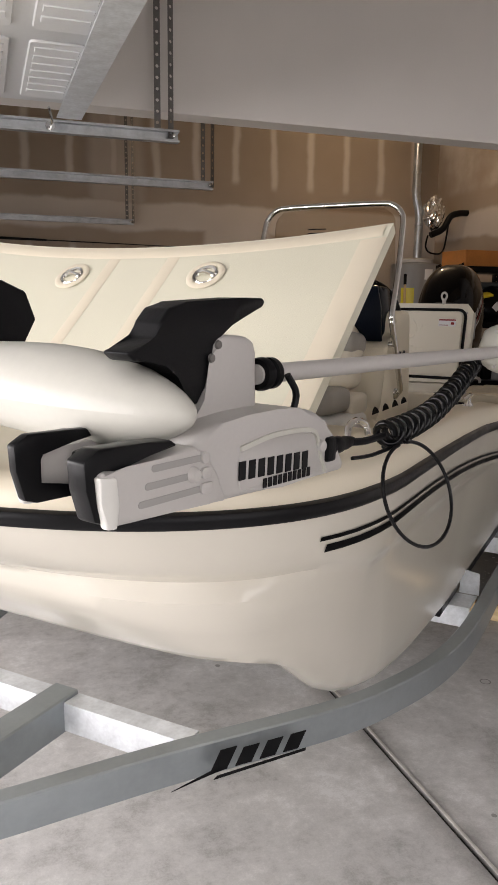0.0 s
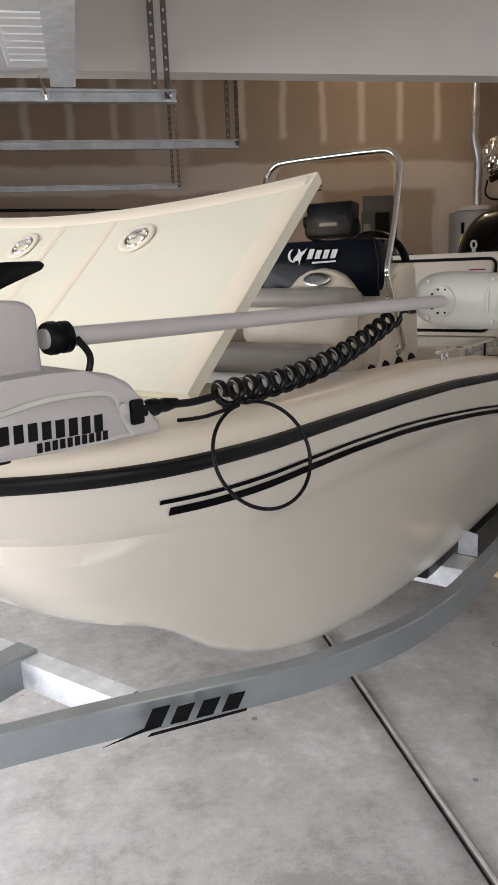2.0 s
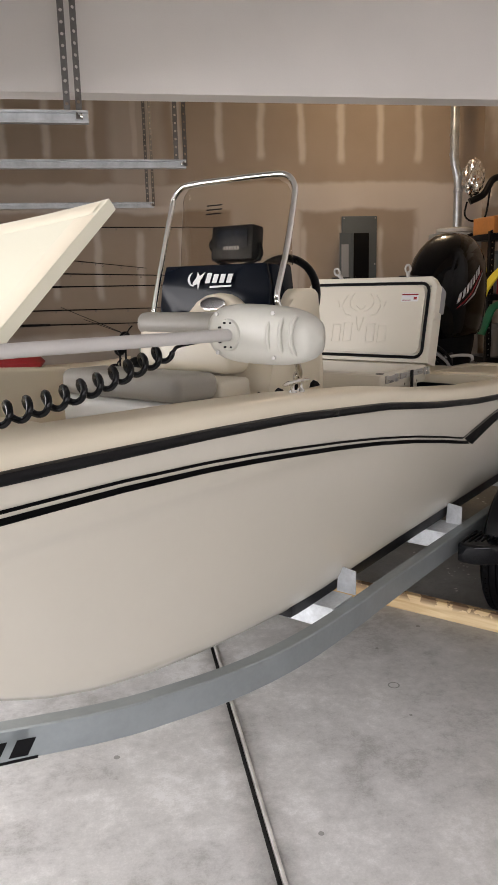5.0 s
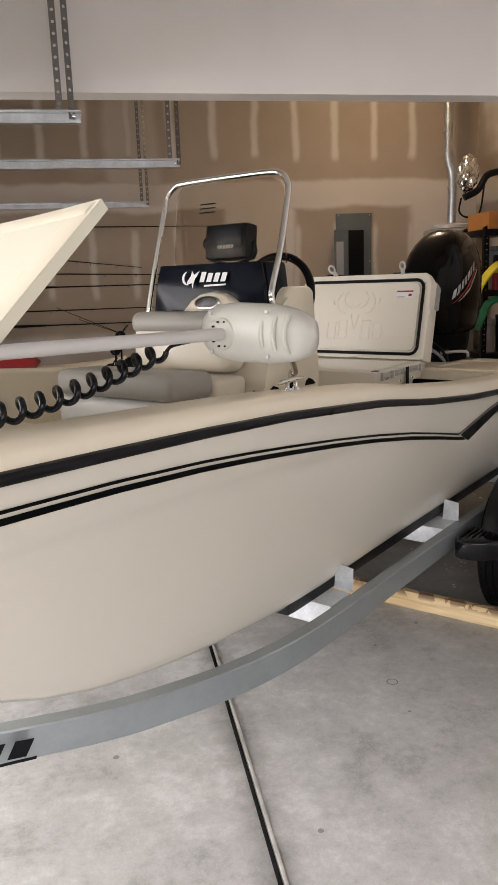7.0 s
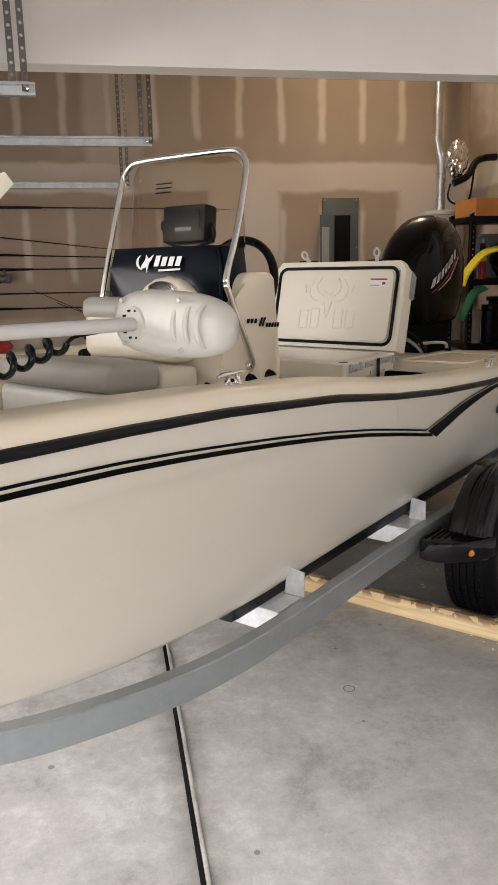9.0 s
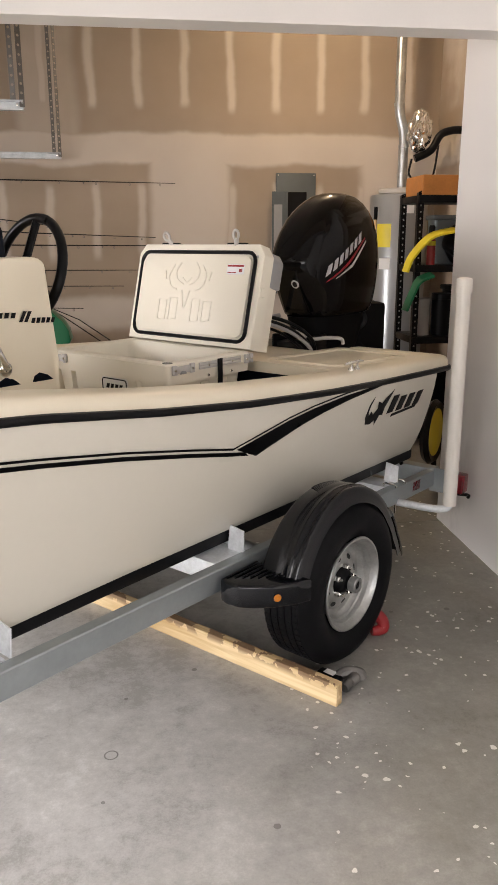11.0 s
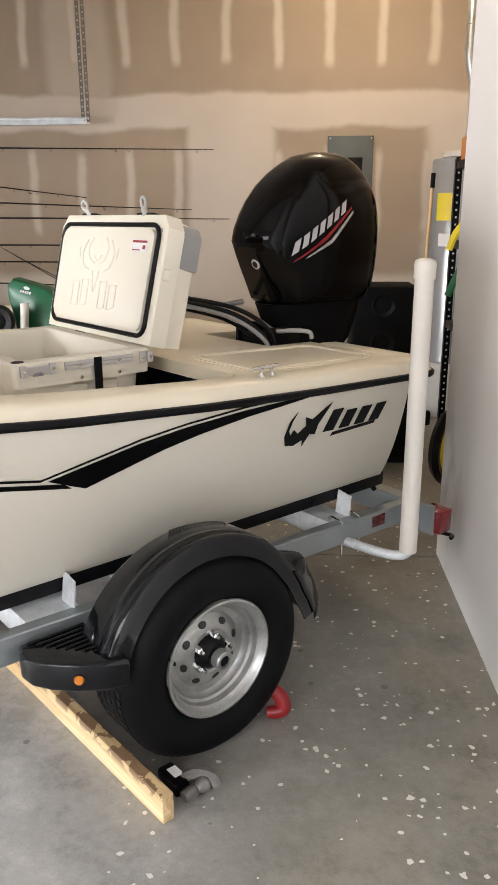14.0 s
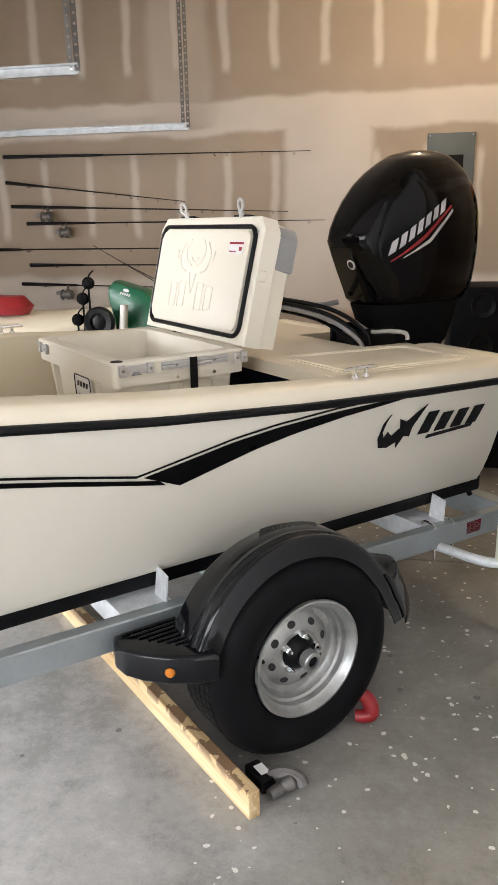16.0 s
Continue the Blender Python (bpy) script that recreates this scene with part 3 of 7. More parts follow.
def plan(width, front, xc, n=2.7, aft=0.0, wscale=0.935, stern=None):
    """Half a plan curve from the transom round to the stem: straight aft, a rounded corner forward."""
    out = []
    w1 = piecewise(RAIL_Y, xc) / wscale * width
    for i in range(NS):
        x = aft + (xc - aft) * (i / NS) ** 0.9
        q = min(1, max(0, (x - 2.2) / 1.4))
        q = q * q * (3 - 2 * q)
        out.append((x, piecewise(RAIL_Y, x) / wscale * (width * q + (stern or width) * (1 - q))))
    for i in range(NS + 1):
        a = math.pi / 2 * i / NS
        c, v = max(0.0, math.cos(a)), math.sin(a)
        r = (c ** n + v ** n) ** (-1 / n)
        out.append((xc + (front - xc) * v * r, 0.0 if i == NS else w1 * c * r))
    return out


LOW_Z = [(0, 0.595), (2.0, 0.597), (2.6, 0.590), (2.8, 0.598), (3.05, 0.622), (3.3, 0.655), (3.5, 0.690), (3.7, 0.735), (3.85, 0.782), (3.97, 0.832), (4.06, 0.880), (4.15, 0.930), (4.22, 0.970), (4.28, 1.001), (4.33, 1.013), (4.5, 1.014)]
STERN_W = [(0, 0.935), (0.10, 0.93), (0.24, 0.918), (0.36, 0.904), (0.47, 0.892), (0.51, 0.887), (0.68, 0.866), (0.84, 0.840), (0.95, 0.820), (1.0, 0.808)]
# each line round the hull: place between rail and crease (0..1) or crease and chine (1..2), half width, stem, start of the bow corner, squareness
HULL_LINES = ((0.0, 0.935, 4.700, 4.05, 2.7), (0.25, 0.930, 4.682, 4.05, 2.8), (0.55, 0.922, 4.650, 4.04, 2.9), (0.80, 0.914, 4.612, 4.02, 3.1), (0.92, 0.907, 4.586, 4.00, 3.2), (1.00, 0.897, 4.562, 3.99, 3.4),
              (1.06, 0.891, 4.552, 3.98, 3.8), (1.16, 0.886, 4.545, 3.96, 4.4), (1.34, 0.877, 4.515, 3.92, 5.2), (1.55, 0.862, 4.470, 3.86, 5.8), (1.76, 0.846, 4.420, 3.80, 7.2), (1.91, 0.830, 4.385, 3.75, 8.6), (2.0, 0.818, 4.362, 3.72, 9.5))


def hull_rings():
    rings = []
    for level, width, front, xc, square in HULL_LINES:
        f0 = 0.36 * level if level < 1 else 0.36 + 0.64 * (level - 1)
        ring = []
        for x, y in plan(width, front, xc, square, 0.0, 0.935, piecewise(STERN_W, f0)):
            top = piecewise(RAIL_Z, x) - 0.008
            low = piecewise(LOW_Z, x)
            mid = top - 0.168 * min(1.0, (top - low) / 0.42)
            ring.append(Vector((x, y, top + (mid - top) * level if level < 1 else mid + (low - mid) * (level - 1))))
        rings.append(ring)
    return rings


def bottom_rings(chine):
    """Below the chine: a rounded sponson keel on each side and a raised tunnel between them."""
    out = []
    for inset, drop, lift in ((0.012, 0.45, 0.0), (0.040, 0.95, 0.0), (0.075, 1.0, 0.0), (0.13, 0.7, 0.02), (0.22, 0.0, 0.05), (0.40, 0.0, 0.06), (0.78, 0.0, 0.06)):
        ring = []
        for p in chine:
            d = 0.050 * min(1.0, max(0.0, (4.31 - p.x) / 0.22)) ** 0.8
            k = min(1.0, max(0.0, (4.30 - p.x) / 0.8))
            ring.append(Vector((p.x - 0.9 * inset * (1 - k), p.y * (1 - inset / 0.8), p.z - d * drop + lift * k)))
        out.append(ring)
    return out


def mirrored(ring):
    return ring + [Vector((p.x, -p.y, p.z)) for p in ring[-2::-1]]


boat = thing("skiff_boat", FRAME_B, (0, 0, 0.55), "cream fibreglass center console skiff with black rub rail and pinstripes", "boat")
bm = B()
rings = [mirrored(r) for r in hull_rings()]
rings += bottom_rings(rings[-1])
loft(bm, rings, close=False)
k = len(rings[0])
starts = [r[0] for r in rings]
ends = [r[-1] for r in rings]
tv = [bm.verts.new(p) for p in starts + ends[::-1]]
bm.faces.new(tv)
bmesh.ops.remove_doubles(bm, verts=bm.verts, dist=1e-4)
hull = part("hull", bm, GEL, boat, "glossy cream gelcoat hull with blunt bow", 40)

# gunwale cap, cockpit liner and decks
GW = 0.145


def cap_ring(inset, dz, aft=0.0):
    out = []
    line = [q for q in plan(0.935 - inset, 4.70 - inset, 4.05) if q[0] > 0.02]
    w, r, x0 = line[0][1], max(0.012, 0.085 - inset), -0.19 + inset
    line = [(x0, 0.31), (x0, 0.45), (x0, 0.60)] + [(x0 + r - r * math.cos(radians(a)), w - r + r * math.sin(radians(a))) for a in range(0, 91, 10)] + line
    for x, y in line:
        out.append(Vector((x, y, piecewise(RAIL_Z, x) + dz)))
    return mirrored(out)


bm = B()
prof = [(0.13, -0.022), (0.002, -0.022), (0.0, 0.0), (0.004, 0.025), (0.016, 0.042), (0.035, 0.048), (GW - 0.02, 0.052), (GW - 0.004, 0.046), (GW + 0.004, 0.03), (GW + 0.02, -0.30)]
rows = [cap_ring(i, d) for i, d in prof]
for p in rows[-1]:
    p.x = min(p.x, 3.9)
    p.z = max(p.z, 1.2) if p.x > 3.85 else p.z
loft(bm, rows, close=False)
part("gunwale", bm, GEL_IN, boat, "cream gelcoat gunwale cap", 50)
bm = B()
prof = [(GW + 0.02, -0.30), (0.20, -0.36), (0.5, -0.37), (0.93, -0.37)]
rows = [cap_ring(i, d) for i, d in prof]
for r in rows:
    for p in r:
        p.z = min(p.z, 0.86) if p.x < 3.1 else p.z
        p.x = min(p.x, 3.9)
loft(bm, rows, close=False)
part("cockpit_sole", bm, GEL_IN, boat, "cream nonskid cockpit floor", 50)


def bow_z(x):
    return piecewise(RAIL_Z, x) + 0.048


# fore deck with a hatch opening under the raised lid
bm = B()
fore = [(x, y) for x, y in plan(0.935 - 0.13, 4.70 - 0.13, 4.05) if x > 3.78]
outline = [(3.78, 0.72)] + fore + [(x, -y) for x, y in fore[::-1]] + [(3.78, -0.72)]
prism(bm, outline, pose(0, 0, 0.0), 0.03)
for v in bm.verts:
    v.co.z += piecewise(RAIL_Z, v.co.x) + 0.014
part("fore_deck", bm, GEL_IN, boat, "cream casting deck at the bow")
bm = sweep(B(), [p + Vector((0, 0, -0.013)) for p in cap_ring(-0.002, 0.0)], [(0.012, -0.013), (-0.006, -0.013), (-0.011, -0.007), (-0.012, 0.004), (-0.009, 0.010), (-0.003, 0.013), (0.012, 0.013)])
part("rub_rail", bm, BLACK, boat, "black vinyl rub rail with bright insert")

# aft deck with a motor well
bm = B()
prism(bm, [(-0.06, 0.24), (0.20, 0.24), (0.20, -0.24), (-0.06, -0.24), (-0.06, -0.745), (0.79, -0.745), (0.79, 0.745), (-0.06, 0.745)], pose(0, 0, 0), 0.05)
for v in bm.verts:
    v.co.z += piecewise(RAIL_Z, v.co.x) - 0.002
part("aft_deck", bm, GEL_IN, boat, "cream aft deck with a motor well")
bm = B()
prism(bm, [(-0.003, 1.02), (-0.003, 0.60), (0.04, 0.60), (0.04, 1.02)], basis((0, 0.70, 0), (1, 0, 0), (0, 0, 1)), 1.40)
part("transom", bm, GEL, boat)


def on_side(x, z):
    """The hull's outer side at a station and height."""
    rr = hull_rings()
    ys, zs = [], []
    for r in rr:
        half = [p for p in r]
        for a, b in zip(half, half[1:]):
            if a.x <= x <= b.x and b.x - a.x > 1e-6:
                t = (x - a.x) / (b.x - a.x)
                p = a.lerp(b, t)
                ys.append(p.y)
                zs.append(p.z)
                break
    order = np.argsort(zs)
    return float(np.interp(z, np.array(zs)[order], np.array(ys)[order]))


def side_strip(name, upper, lower, material, label=""):
    """A decal on the port side between two lines of (x, z)."""
    bm = B()
    a, b = [], []
    for (x0, z0), (x1, z1) in zip(upper, lower):
        a.append(bm.verts.new((x0, on_side(x0, z0) + 0.0025, z0)))
        b.append(bm.verts.new((x1, on_side(x1, z1) + 0.0025, z1)))
    for i in range(len(a) - 1):
        bm.faces.new((a[i], a[i + 1], b[i + 1], b[i]))
    bmesh.ops.solidify(bm, geom=list(bm.faces), thickness=0.0015)
    return part(name, bm, material, boat, label)


STR = [(4.33, 1.262), (4.1, 1.25), (3.9, 1.240), (3.7, 1.229), (3.41, 1.206), (3.2, 1.184), (3.0, 1.16), (2.7, 1.123), (2.4, 1.081), (2.1, 1.033), (1.8, 0.976), (1.58, 0.931)]
# bow pinstripe pair, then the sweep up to the stern quarter
xs = np.linspace(4.33, 1.58, 60)
line = [(x, piecewise(STR[::-1], x)) for x in xs]
side_strip("pinstripe", [(x, z + 0.004) for x, z in line], [(x, z - 0.004) for x, z in line], DECAL)


def lower_line(x, s, drop):
    """A point s behind x on the run of the stripe, drop below it."""
    at = x - s
    return at, (piecewise(STR[::-1], at) if at > 1.58 else 0.931 - 0.19 * (1.58 - at)) - drop


side_strip("pinstripe", [lower_line(x, 0.02 + 0.05 * (i / 59) ** 8, 0.012) for i, (x, z) in enumerate(line)], [lower_line(x, 0.02 + 0.075 * (i / 59) ** 8, 0.027) for i, (x, z) in enumerate(line)], DECAL)
SW = [(1.58, 0.931), (1.46, 0.955), (1.26, 0.994), (1.1, 1.014), (0.87, 1.03), (0.55, 1.038)]
xs = np.linspace(1.58, 0.55, 30)
line = [(x, piecewise(SW[::-1], x)) for x in xs]
side_strip("pinstripe", [(x, z + 0.004) for x, z in line], [(x, z - 0.003) for x, z in line], DECAL)
wide = [(1.56 - (1.56 - 0.5) * i / 29, 0) for i in range(30)]
up = [(x, piecewise(SW[::-1], x) - 0.010) for x, _ in wide]
dn = [(x - 0.12 * (1 - i / 29), z - 0.052 * (1 - i / 29) ** 0.8 + 0.030 * (0.12 * (1 - i / 29)) - 0.002) for i, (x, z) in enumerate(up)]
side_strip("sweep_stripe", up, dn, DECAL)


# open hatch lid: leans aft over the bow
def lid_point(y, s, off=0.0):
    """y across, s up the lid from its lower edge, off along its forward normal."""
    low = Vector((4.043, y, 1.38))
    d = Vector((-0.755, 0, 0.656))
    n = Vector((0.656, 0, 0.755))
    return low + d * s + n * off


def lid_len(y):
    return 0.617 + 0.075 * (abs(y) / 0.73) ** 2


bm = B()
ys = np.linspace(-0.725, 0.725, 25)


def lid_half(y, s):
    """The lid narrows a little towards its lower edge."""
    return y * (0.985 + 0.015 * s / 0.67)


grid = []
for y in ys:
    col = []
    L = lid_len(y)
    for off, s0, s1 in ((0.0, 0.0, L),):
        col = [lid_point(lid_half(y, 0), 0, -0.03), lid_point(lid_half(y, 0), 0, 0.0), lid_point(lid_half(y, L), L, 0.0), lid_point(lid_half(y, L), L, -0.03)]
    grid.append(col)
loft(bm, grid, True, True)
bmesh.ops.bevel(bm, geom=[e for e in bm.edges if e.calc_face_angle(0) > 0.9], offset=0.012, segments=3, affect="EDGES")
lid = part("hatch_lid", bm, LIDM, boat, "cream nonskid hatch lid standing open")
# raised border and two plain bars on the lid
bm = B()
for y0, y1 in ((-0.725, -0.66), (0.66, 0.725), (-0.085, -0.045), (0.115, 0.155)):
    rows = []
    for s in np.linspace(0.02, 0.915, 12):
        rows.append([lid_point(lid_half(y, s * lid_len(y)), s * lid_len(y), o) for y, o in ((y0, 0.0005), (y0 + 0.006, 0.0022), (y1 - 0.006, 0.0022), (y1, 0.0005))])
    loft(bm, rows, False)
rows = []
for y in np.linspace(-0.71, 0.71, 30):
    L = lid_len(y)
    rows.append([lid_point(lid_half(y, L), s, o) for s, o in ((L - 0.05, 0.0005), (L - 0.045, 0.0022), (L - 0.012, 0.0022), (L - 0.006, 0.0005))])
loft(bm, rows, False)
part("smooth_border", bm, GEL_IN, lid, "smooth cream border")
for y in (-0.177, 0.272):
    o = lid_point(y, 0.49, 0.003)
    bm = lathe(B(), [(0.0, -0.020), (0.022, -0.020), (0.028, 0.001), (0.034, 0.004), (0.036, 0.001)], basis(o, (0, 1, 0), (-0.755, 0, 0.656)), 24)
    cup = part("latch_cup", bm, CHROME, lid, "chrome lift latch")
    bm = lathe(B(), [(0.038, -0.001), (0.055, 0.0), (0.052, 0.002), (0.042, 0.003), (0.037, 0.002)], basis(o, (0, 1, 0), (-0.755, 0, 0.656)), 24)
    part("moulded_ring", bm, GEL_IN, cup)
    bm = tube(B(), [o + Vector((0, -0.025 + 0.005 * i, 0)) + Vector((0.656, 0, 0.755)) * (0.012 * math.sin(math.pi * i / 10) - 0.002) for i in range(11)], 0.006, 8)
    part("ring_pull", bm, CHROME, cup)



def blocks(bm, m, width, height, count, slant=0.25, thick=0.002, big=None, seed=1, arms=True):
    """A line of plain slanted bars, one for each character of a mark that is not spelled out."""
    step = width / count
    x = 0.0
    for i in range(count):
        h = height * (big or {}).get(i, 1.0)
        w = step * 0.66
        prism(bm, [(x, 0), (x + w, 0), (x + w + slant * h, h), (x + slant * h, h)], m, thick)
        x += step
    return bm


def arc_shape(cx, cy, r0, r1, a0, a1, k=12):
    """A crescent between two arcs that meet in points."""
    out = [(cx + r0 * math.cos(radians(a0 + (a1 - a0) * i / k)), cy + r0 * math.sin(radians(a0 + (a1 - a0) * i / k))) for i in range(k + 1)]
    inner = []
    for i in range(1, k):
        t = i / k
        r = r0 + (r1 - r0) * math.sin(math.pi * t) ** 0.7
        a = radians(a0 + (a1 - a0) * t)
        inner.append((cx + r * math.cos(a), cy + r * math.sin(a)))
    return out + inner[::-1]


def emblem(bm, m, s, thick=0.002):
    """A curved fish-like emblem reduced to a crescent, a body and fins."""
    prism(bm, arc_shape(0.30 * s, 0.30 * s, 0.30 * s, 0.18 * s, 95, 285), m, thick)
    prism(bm, [(0.28 * s, 0.02 * s), (0.55 * s, 0.10 * s), (0.85 * s, 0.38 * s), (1.02 * s, 0.62 * s), (0.70 * s, 0.44 * s), (0.58 * s, 0.62 * s), (0.52 * s, 0.40 * s), (0.30 * s, 0.16 * s)], m, thick)
    prism(bm, [(0.56 * s, 0.12 * s), (0.74 * s, 0.28 * s), (0.60 * s, -0.14 * s)], m, thick * 0.9)
    return bm


# hull marks on the port side, near the stern quarter and laid on its face
def side_plane(x, z, dx=0.3):
    y = on_side(x, z)
    y2, y3 = on_side(x - dx, z), on_side(x, z + 0.08)
    return basis((x, y + 0.003, z), (-dx, y2 - y, 0), (0, y3 - y, 0.08))


bm = B()
fish = [(37, 120), (12, 92), (0, 45), (8, 14), (40, 8), (72, 22), (75, 0), (98, 36), (120, 30), (126, 62), (170, 130), (128, 104), (100, 84), (72, 97), (78, 66), (50, 46), (34, 62), (22, 44), (14, 62), (22, 92)]
prism(bm, [(x * 0.00128, z * 0.0012) for x, z in fish], side_plane(0.665, 0.833), 0.002)
part("emblem", bm, DECAL, hull, "black fish-shaped hull decal")
m = side_plane(0.47, 0.868, 0.2)
bm = blocks(B(), m, 0.335, 0.070, 4, 0.45, 0.002, {0: 1.2}, 3)
prism(bm, [(0.045, -0.024), (0.285, -0.014), (0.292, -0.001), (0.055, -0.010)], m, 0.002)
part("name_mark", bm, DECAL, hull, "black slanted hull lettering shown as bars")


# cleats
def cleat(x, y, z, turn=0.0, name="cleat"):
    bm = B()
    m = pose(x, y, z, 0, 0, turn)
    tube(bm, [m @ Vector(p) for p in ((-0.075, 0, 0.030), (-0.05, 0, 0.033), (0.05, 0, 0.033), (0.075, 0, 0.030))], lambda t: 0.0045 + 0.003 * math.sin(math.pi * t), 10)
    for s in (-0.024, 0.024):
        lathe(bm, [(0.0, 0), (0.014, 0.0), (0.013, 0.004), (0.007, 0.012), (0.007, 0.026), (0.01, 0.032)], m @ pose(s, 0, 0), 12)
    return part(name, bm, CHROME, boat, "polished stainless mooring cleat")


cleat(2.86, 0.80, 1.302, 2)
cleat(0.72, 0.815, 1.106, 0)
cleat(2.86, -0.80, 1.302, -2)
cleat(1.45, -0.80, 1.146, 0)
bm = lathe(B(), [(0.0, 0.0), (0.016, 0.0), (0.014, 0.01), (0.0, 0.014)], basis((0.10, 0.853, 0.985), (-1, 0, 0), (0, 0, 1)), 12)
part("drain_fitting", bm, GEL_IN, boat)
# bow grab loop
bm = tube(B(), smooth_path([(4.08, 0.83, 1.375), (4.05, 0.82, 1.400), (3.99, 0.815, 1.405), (3.95, 0.82, 1.39), (3.96, 0.83, 1.37)], 6), 0.007, 10)
part("bow_handle", bm, CHROME, boat, "bent stainless pull")

# aft deck hatch seams, well and drain
bm = B()
for inset, high in ((0.0, 0.0035), (0.03, 0.006)):
    path = [Vector((x, y, piecewise(RAIL_Z, x) + 0.048)) for x, y in rounded_rect(0.02 + inset, 0.70 - inset, 0.30 + inset, 0.715 - inset, 0.05, 5)]
    tube(bm, path, high, 8, True)
part("hatch_seam", bm, GEL_IN, boat, "moulded hatch seam")
bm = B()
box(bm, -0.02, 0.20, -0.24, 0.24, 0.90, 0.955, 0.01)
box(bm, 0.18, 0.202, -0.24, 0.24, 0.90, 1.07, 0.006)
part("motor_well", bm, GEL_IN, boat)
bm = lathe(B(), [(0.0, 0.004), (0.020, 0.006), (0.032, 0.006), (0.036, 0.0), (0.036, -0.01)], basis((0.165, 0.06, 1.045), (0, 1, 0), (-0.9, 0, 0.45)), 20)
part("rigging_flange", bm, CHROME, boat)
# black sheet paints in the shade of the open space below the deck
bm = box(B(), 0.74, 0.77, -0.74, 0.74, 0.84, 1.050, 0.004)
part("aft_opening_shade", bm, DASH, boat, "black sheet for the shade in the opening under the aft deck")
bm = box(B(), 0.775, 0.86, 0.40, 0.66, 0.85, 1.0, 0.02)
part("battery_box", bm, GREYC, boat)

# console
bm = B()
outline = [(1.93, 0.85), (1.93, 1.25), (1.955, 1.585), (1.985, 1.605), (2.13, 1.605), (2.175, 1.575), (2.215, 1.50), (2.27, 1.46), (2.30, 1.44), (2.33, 1.20), (2.42, 1.16), (2.44, 0.85)]
prism(bm, outline, basis((0, 0.335, 0), (1, 0, 0), (0, 0, 1)), 0.67, 0.022, 3)
con = part("console", bm, GEL_IN, boat, "cream moulded center console")
bm = B()
prism(bm, [(-0.305, 0.0), (-0.145, 0.0), (-0.11, 0.06), (-0.05, 0.105), (0.045, 0.125), (0.14, 0.105), (0.20, 0.06), (0.235, 0.0), (0.305, 0.0), (0.29, 0.15), (0.27, 0.235), (-0.27, 0.235), (-0.29, 0.15)], basis((2.262, 0, 1.475), (0, 1, 0), (-0.10, 0, 1)), 0.02, 0.005)
dash = part("dash_panel", bm, DASH, con, "gloss black dash front panel")
bm = prism(B(), [(-0.30, 1.47), (0.30, 1.47), (0.27, 1.71), (-0.27, 1.71)], basis((2.10, 0, 0), (0, 1, 0), (-0.02, 0, 1)), 0.155, 0.02, 2)
part("dash_hood", bm, DASH, con, "black dash hood")
SP = basis((2.326, 0.042, 1.552), (0, 1, 0), (-0.36, 0, 0.93)) @ Matrix.Diagonal((1.17, 0.52, 1, 1))
arch = [(-0.185, 1.435), (-0.178, 1.475), (-0.150, 1.522), (-0.110, 1.562), (-0.060, 1.588), (0.0, 1.597), (0.060, 1.588), (0.110, 1.562), (0.150, 1.522), (0.178, 1.475), (0.185, 1.435)]
pod_bm = B()
rows = []
for push, shrink, sink in ((0.0, 1.0, 0.0), (0.030, 1.0, 0.002), (0.042, 0.96, 0.008), (0.050, 0.88, 0.020)):
    rows.append([Vector((2.258 + push - 0.10 * (z - 1.435) + 0.02, 0.045 + y * shrink, z - sink * (z - 1.43) / 0.16)) for y, z in arch])
loft(pod_bm, rows, False)
pod_bm.faces.new([v for v in list(pod_bm.verts)[-len(arch):]])
part("speaker_pod", pod_bm, GEL_IN, con, "cream moulded speaker pod", 50)
bm = lathe(B(), [(0.0, 0.006), (0.046, 0.006), (0.055, 0.004), (0.058, 0.0), (0.058, -0.012)], SP, 28)
spk = part("speaker", bm, CHROME, con, "oval bright speaker grille")
for i in range(-5, 6):
    w = math.sqrt(max(0, 0.050 ** 2 - (i * 0.0085) ** 2))
    bm = tube(B(), [SP @ Matrix.Rotation(0.9, 4, "Z") @ Vector((-w, i * 0.0085, 0.0068)), SP @ Matrix.Rotation(0.9, 4, "Z") @ Vector((w, i * 0.0085, 0.0068))], 0.0014, 6)
    part("grille_bar", bm, SATIN, spk)
mm = basis((2.262, -0.125, 1.622), (0, 1, 0), (-0.10, 0, 1)) @ pose(0, 0, 0.0215)
bm = emblem(B(), mm, 0.095)
blocks(bm, mm @ pose(0.095, 0.012, 0), 0.15, 0.036, 4, 0.35, 0.0015, {0: 1.15}, 3)
prism(bm, [(0.12, -0.008), (0.235, -0.004), (0.237, 0.003), (0.123, 0.0)], mm, 0.0015)
part("dash_mark", bm, WHITED, dash, "white dash mark shown as bars")
bm = B()
mm = basis((2.165, 0.3385, 1.412), (-1, 0, -0.05), (0, 0, 1))
blocks(bm, mm, 0.075, 0.018, 3, 0.3, 0.0012, None, 5)
blocks(bm, mm @ pose(0.082, -0.014, 0), 0.04, 0.036, 2, 0.5, 0.0012, None, 6)
blocks(bm, mm @ pose(0.13, -0.018, 0), 0.10, 0.018, 5, 0.3, 0.0012, None, 7)
part("model_mark", bm, DECAL, con, "small black model mark shown as bars")
for i in range(4):
    x = 2.40 - 0.135 * i
    bm = prism(B(), [(x + 0.05, 1.185), (x - 0.035, 1.185), (x - 0.01, 1.205), (x + 0.02, 1.215), (x + 0.042, 1.205)][::-1], basis((0, 0.334, 0), (1, 0, 0), (0, 0, 1)), -0.004)
    part("side_vent", bm, DASH, con, "dark teardrop vent")
bm = B()
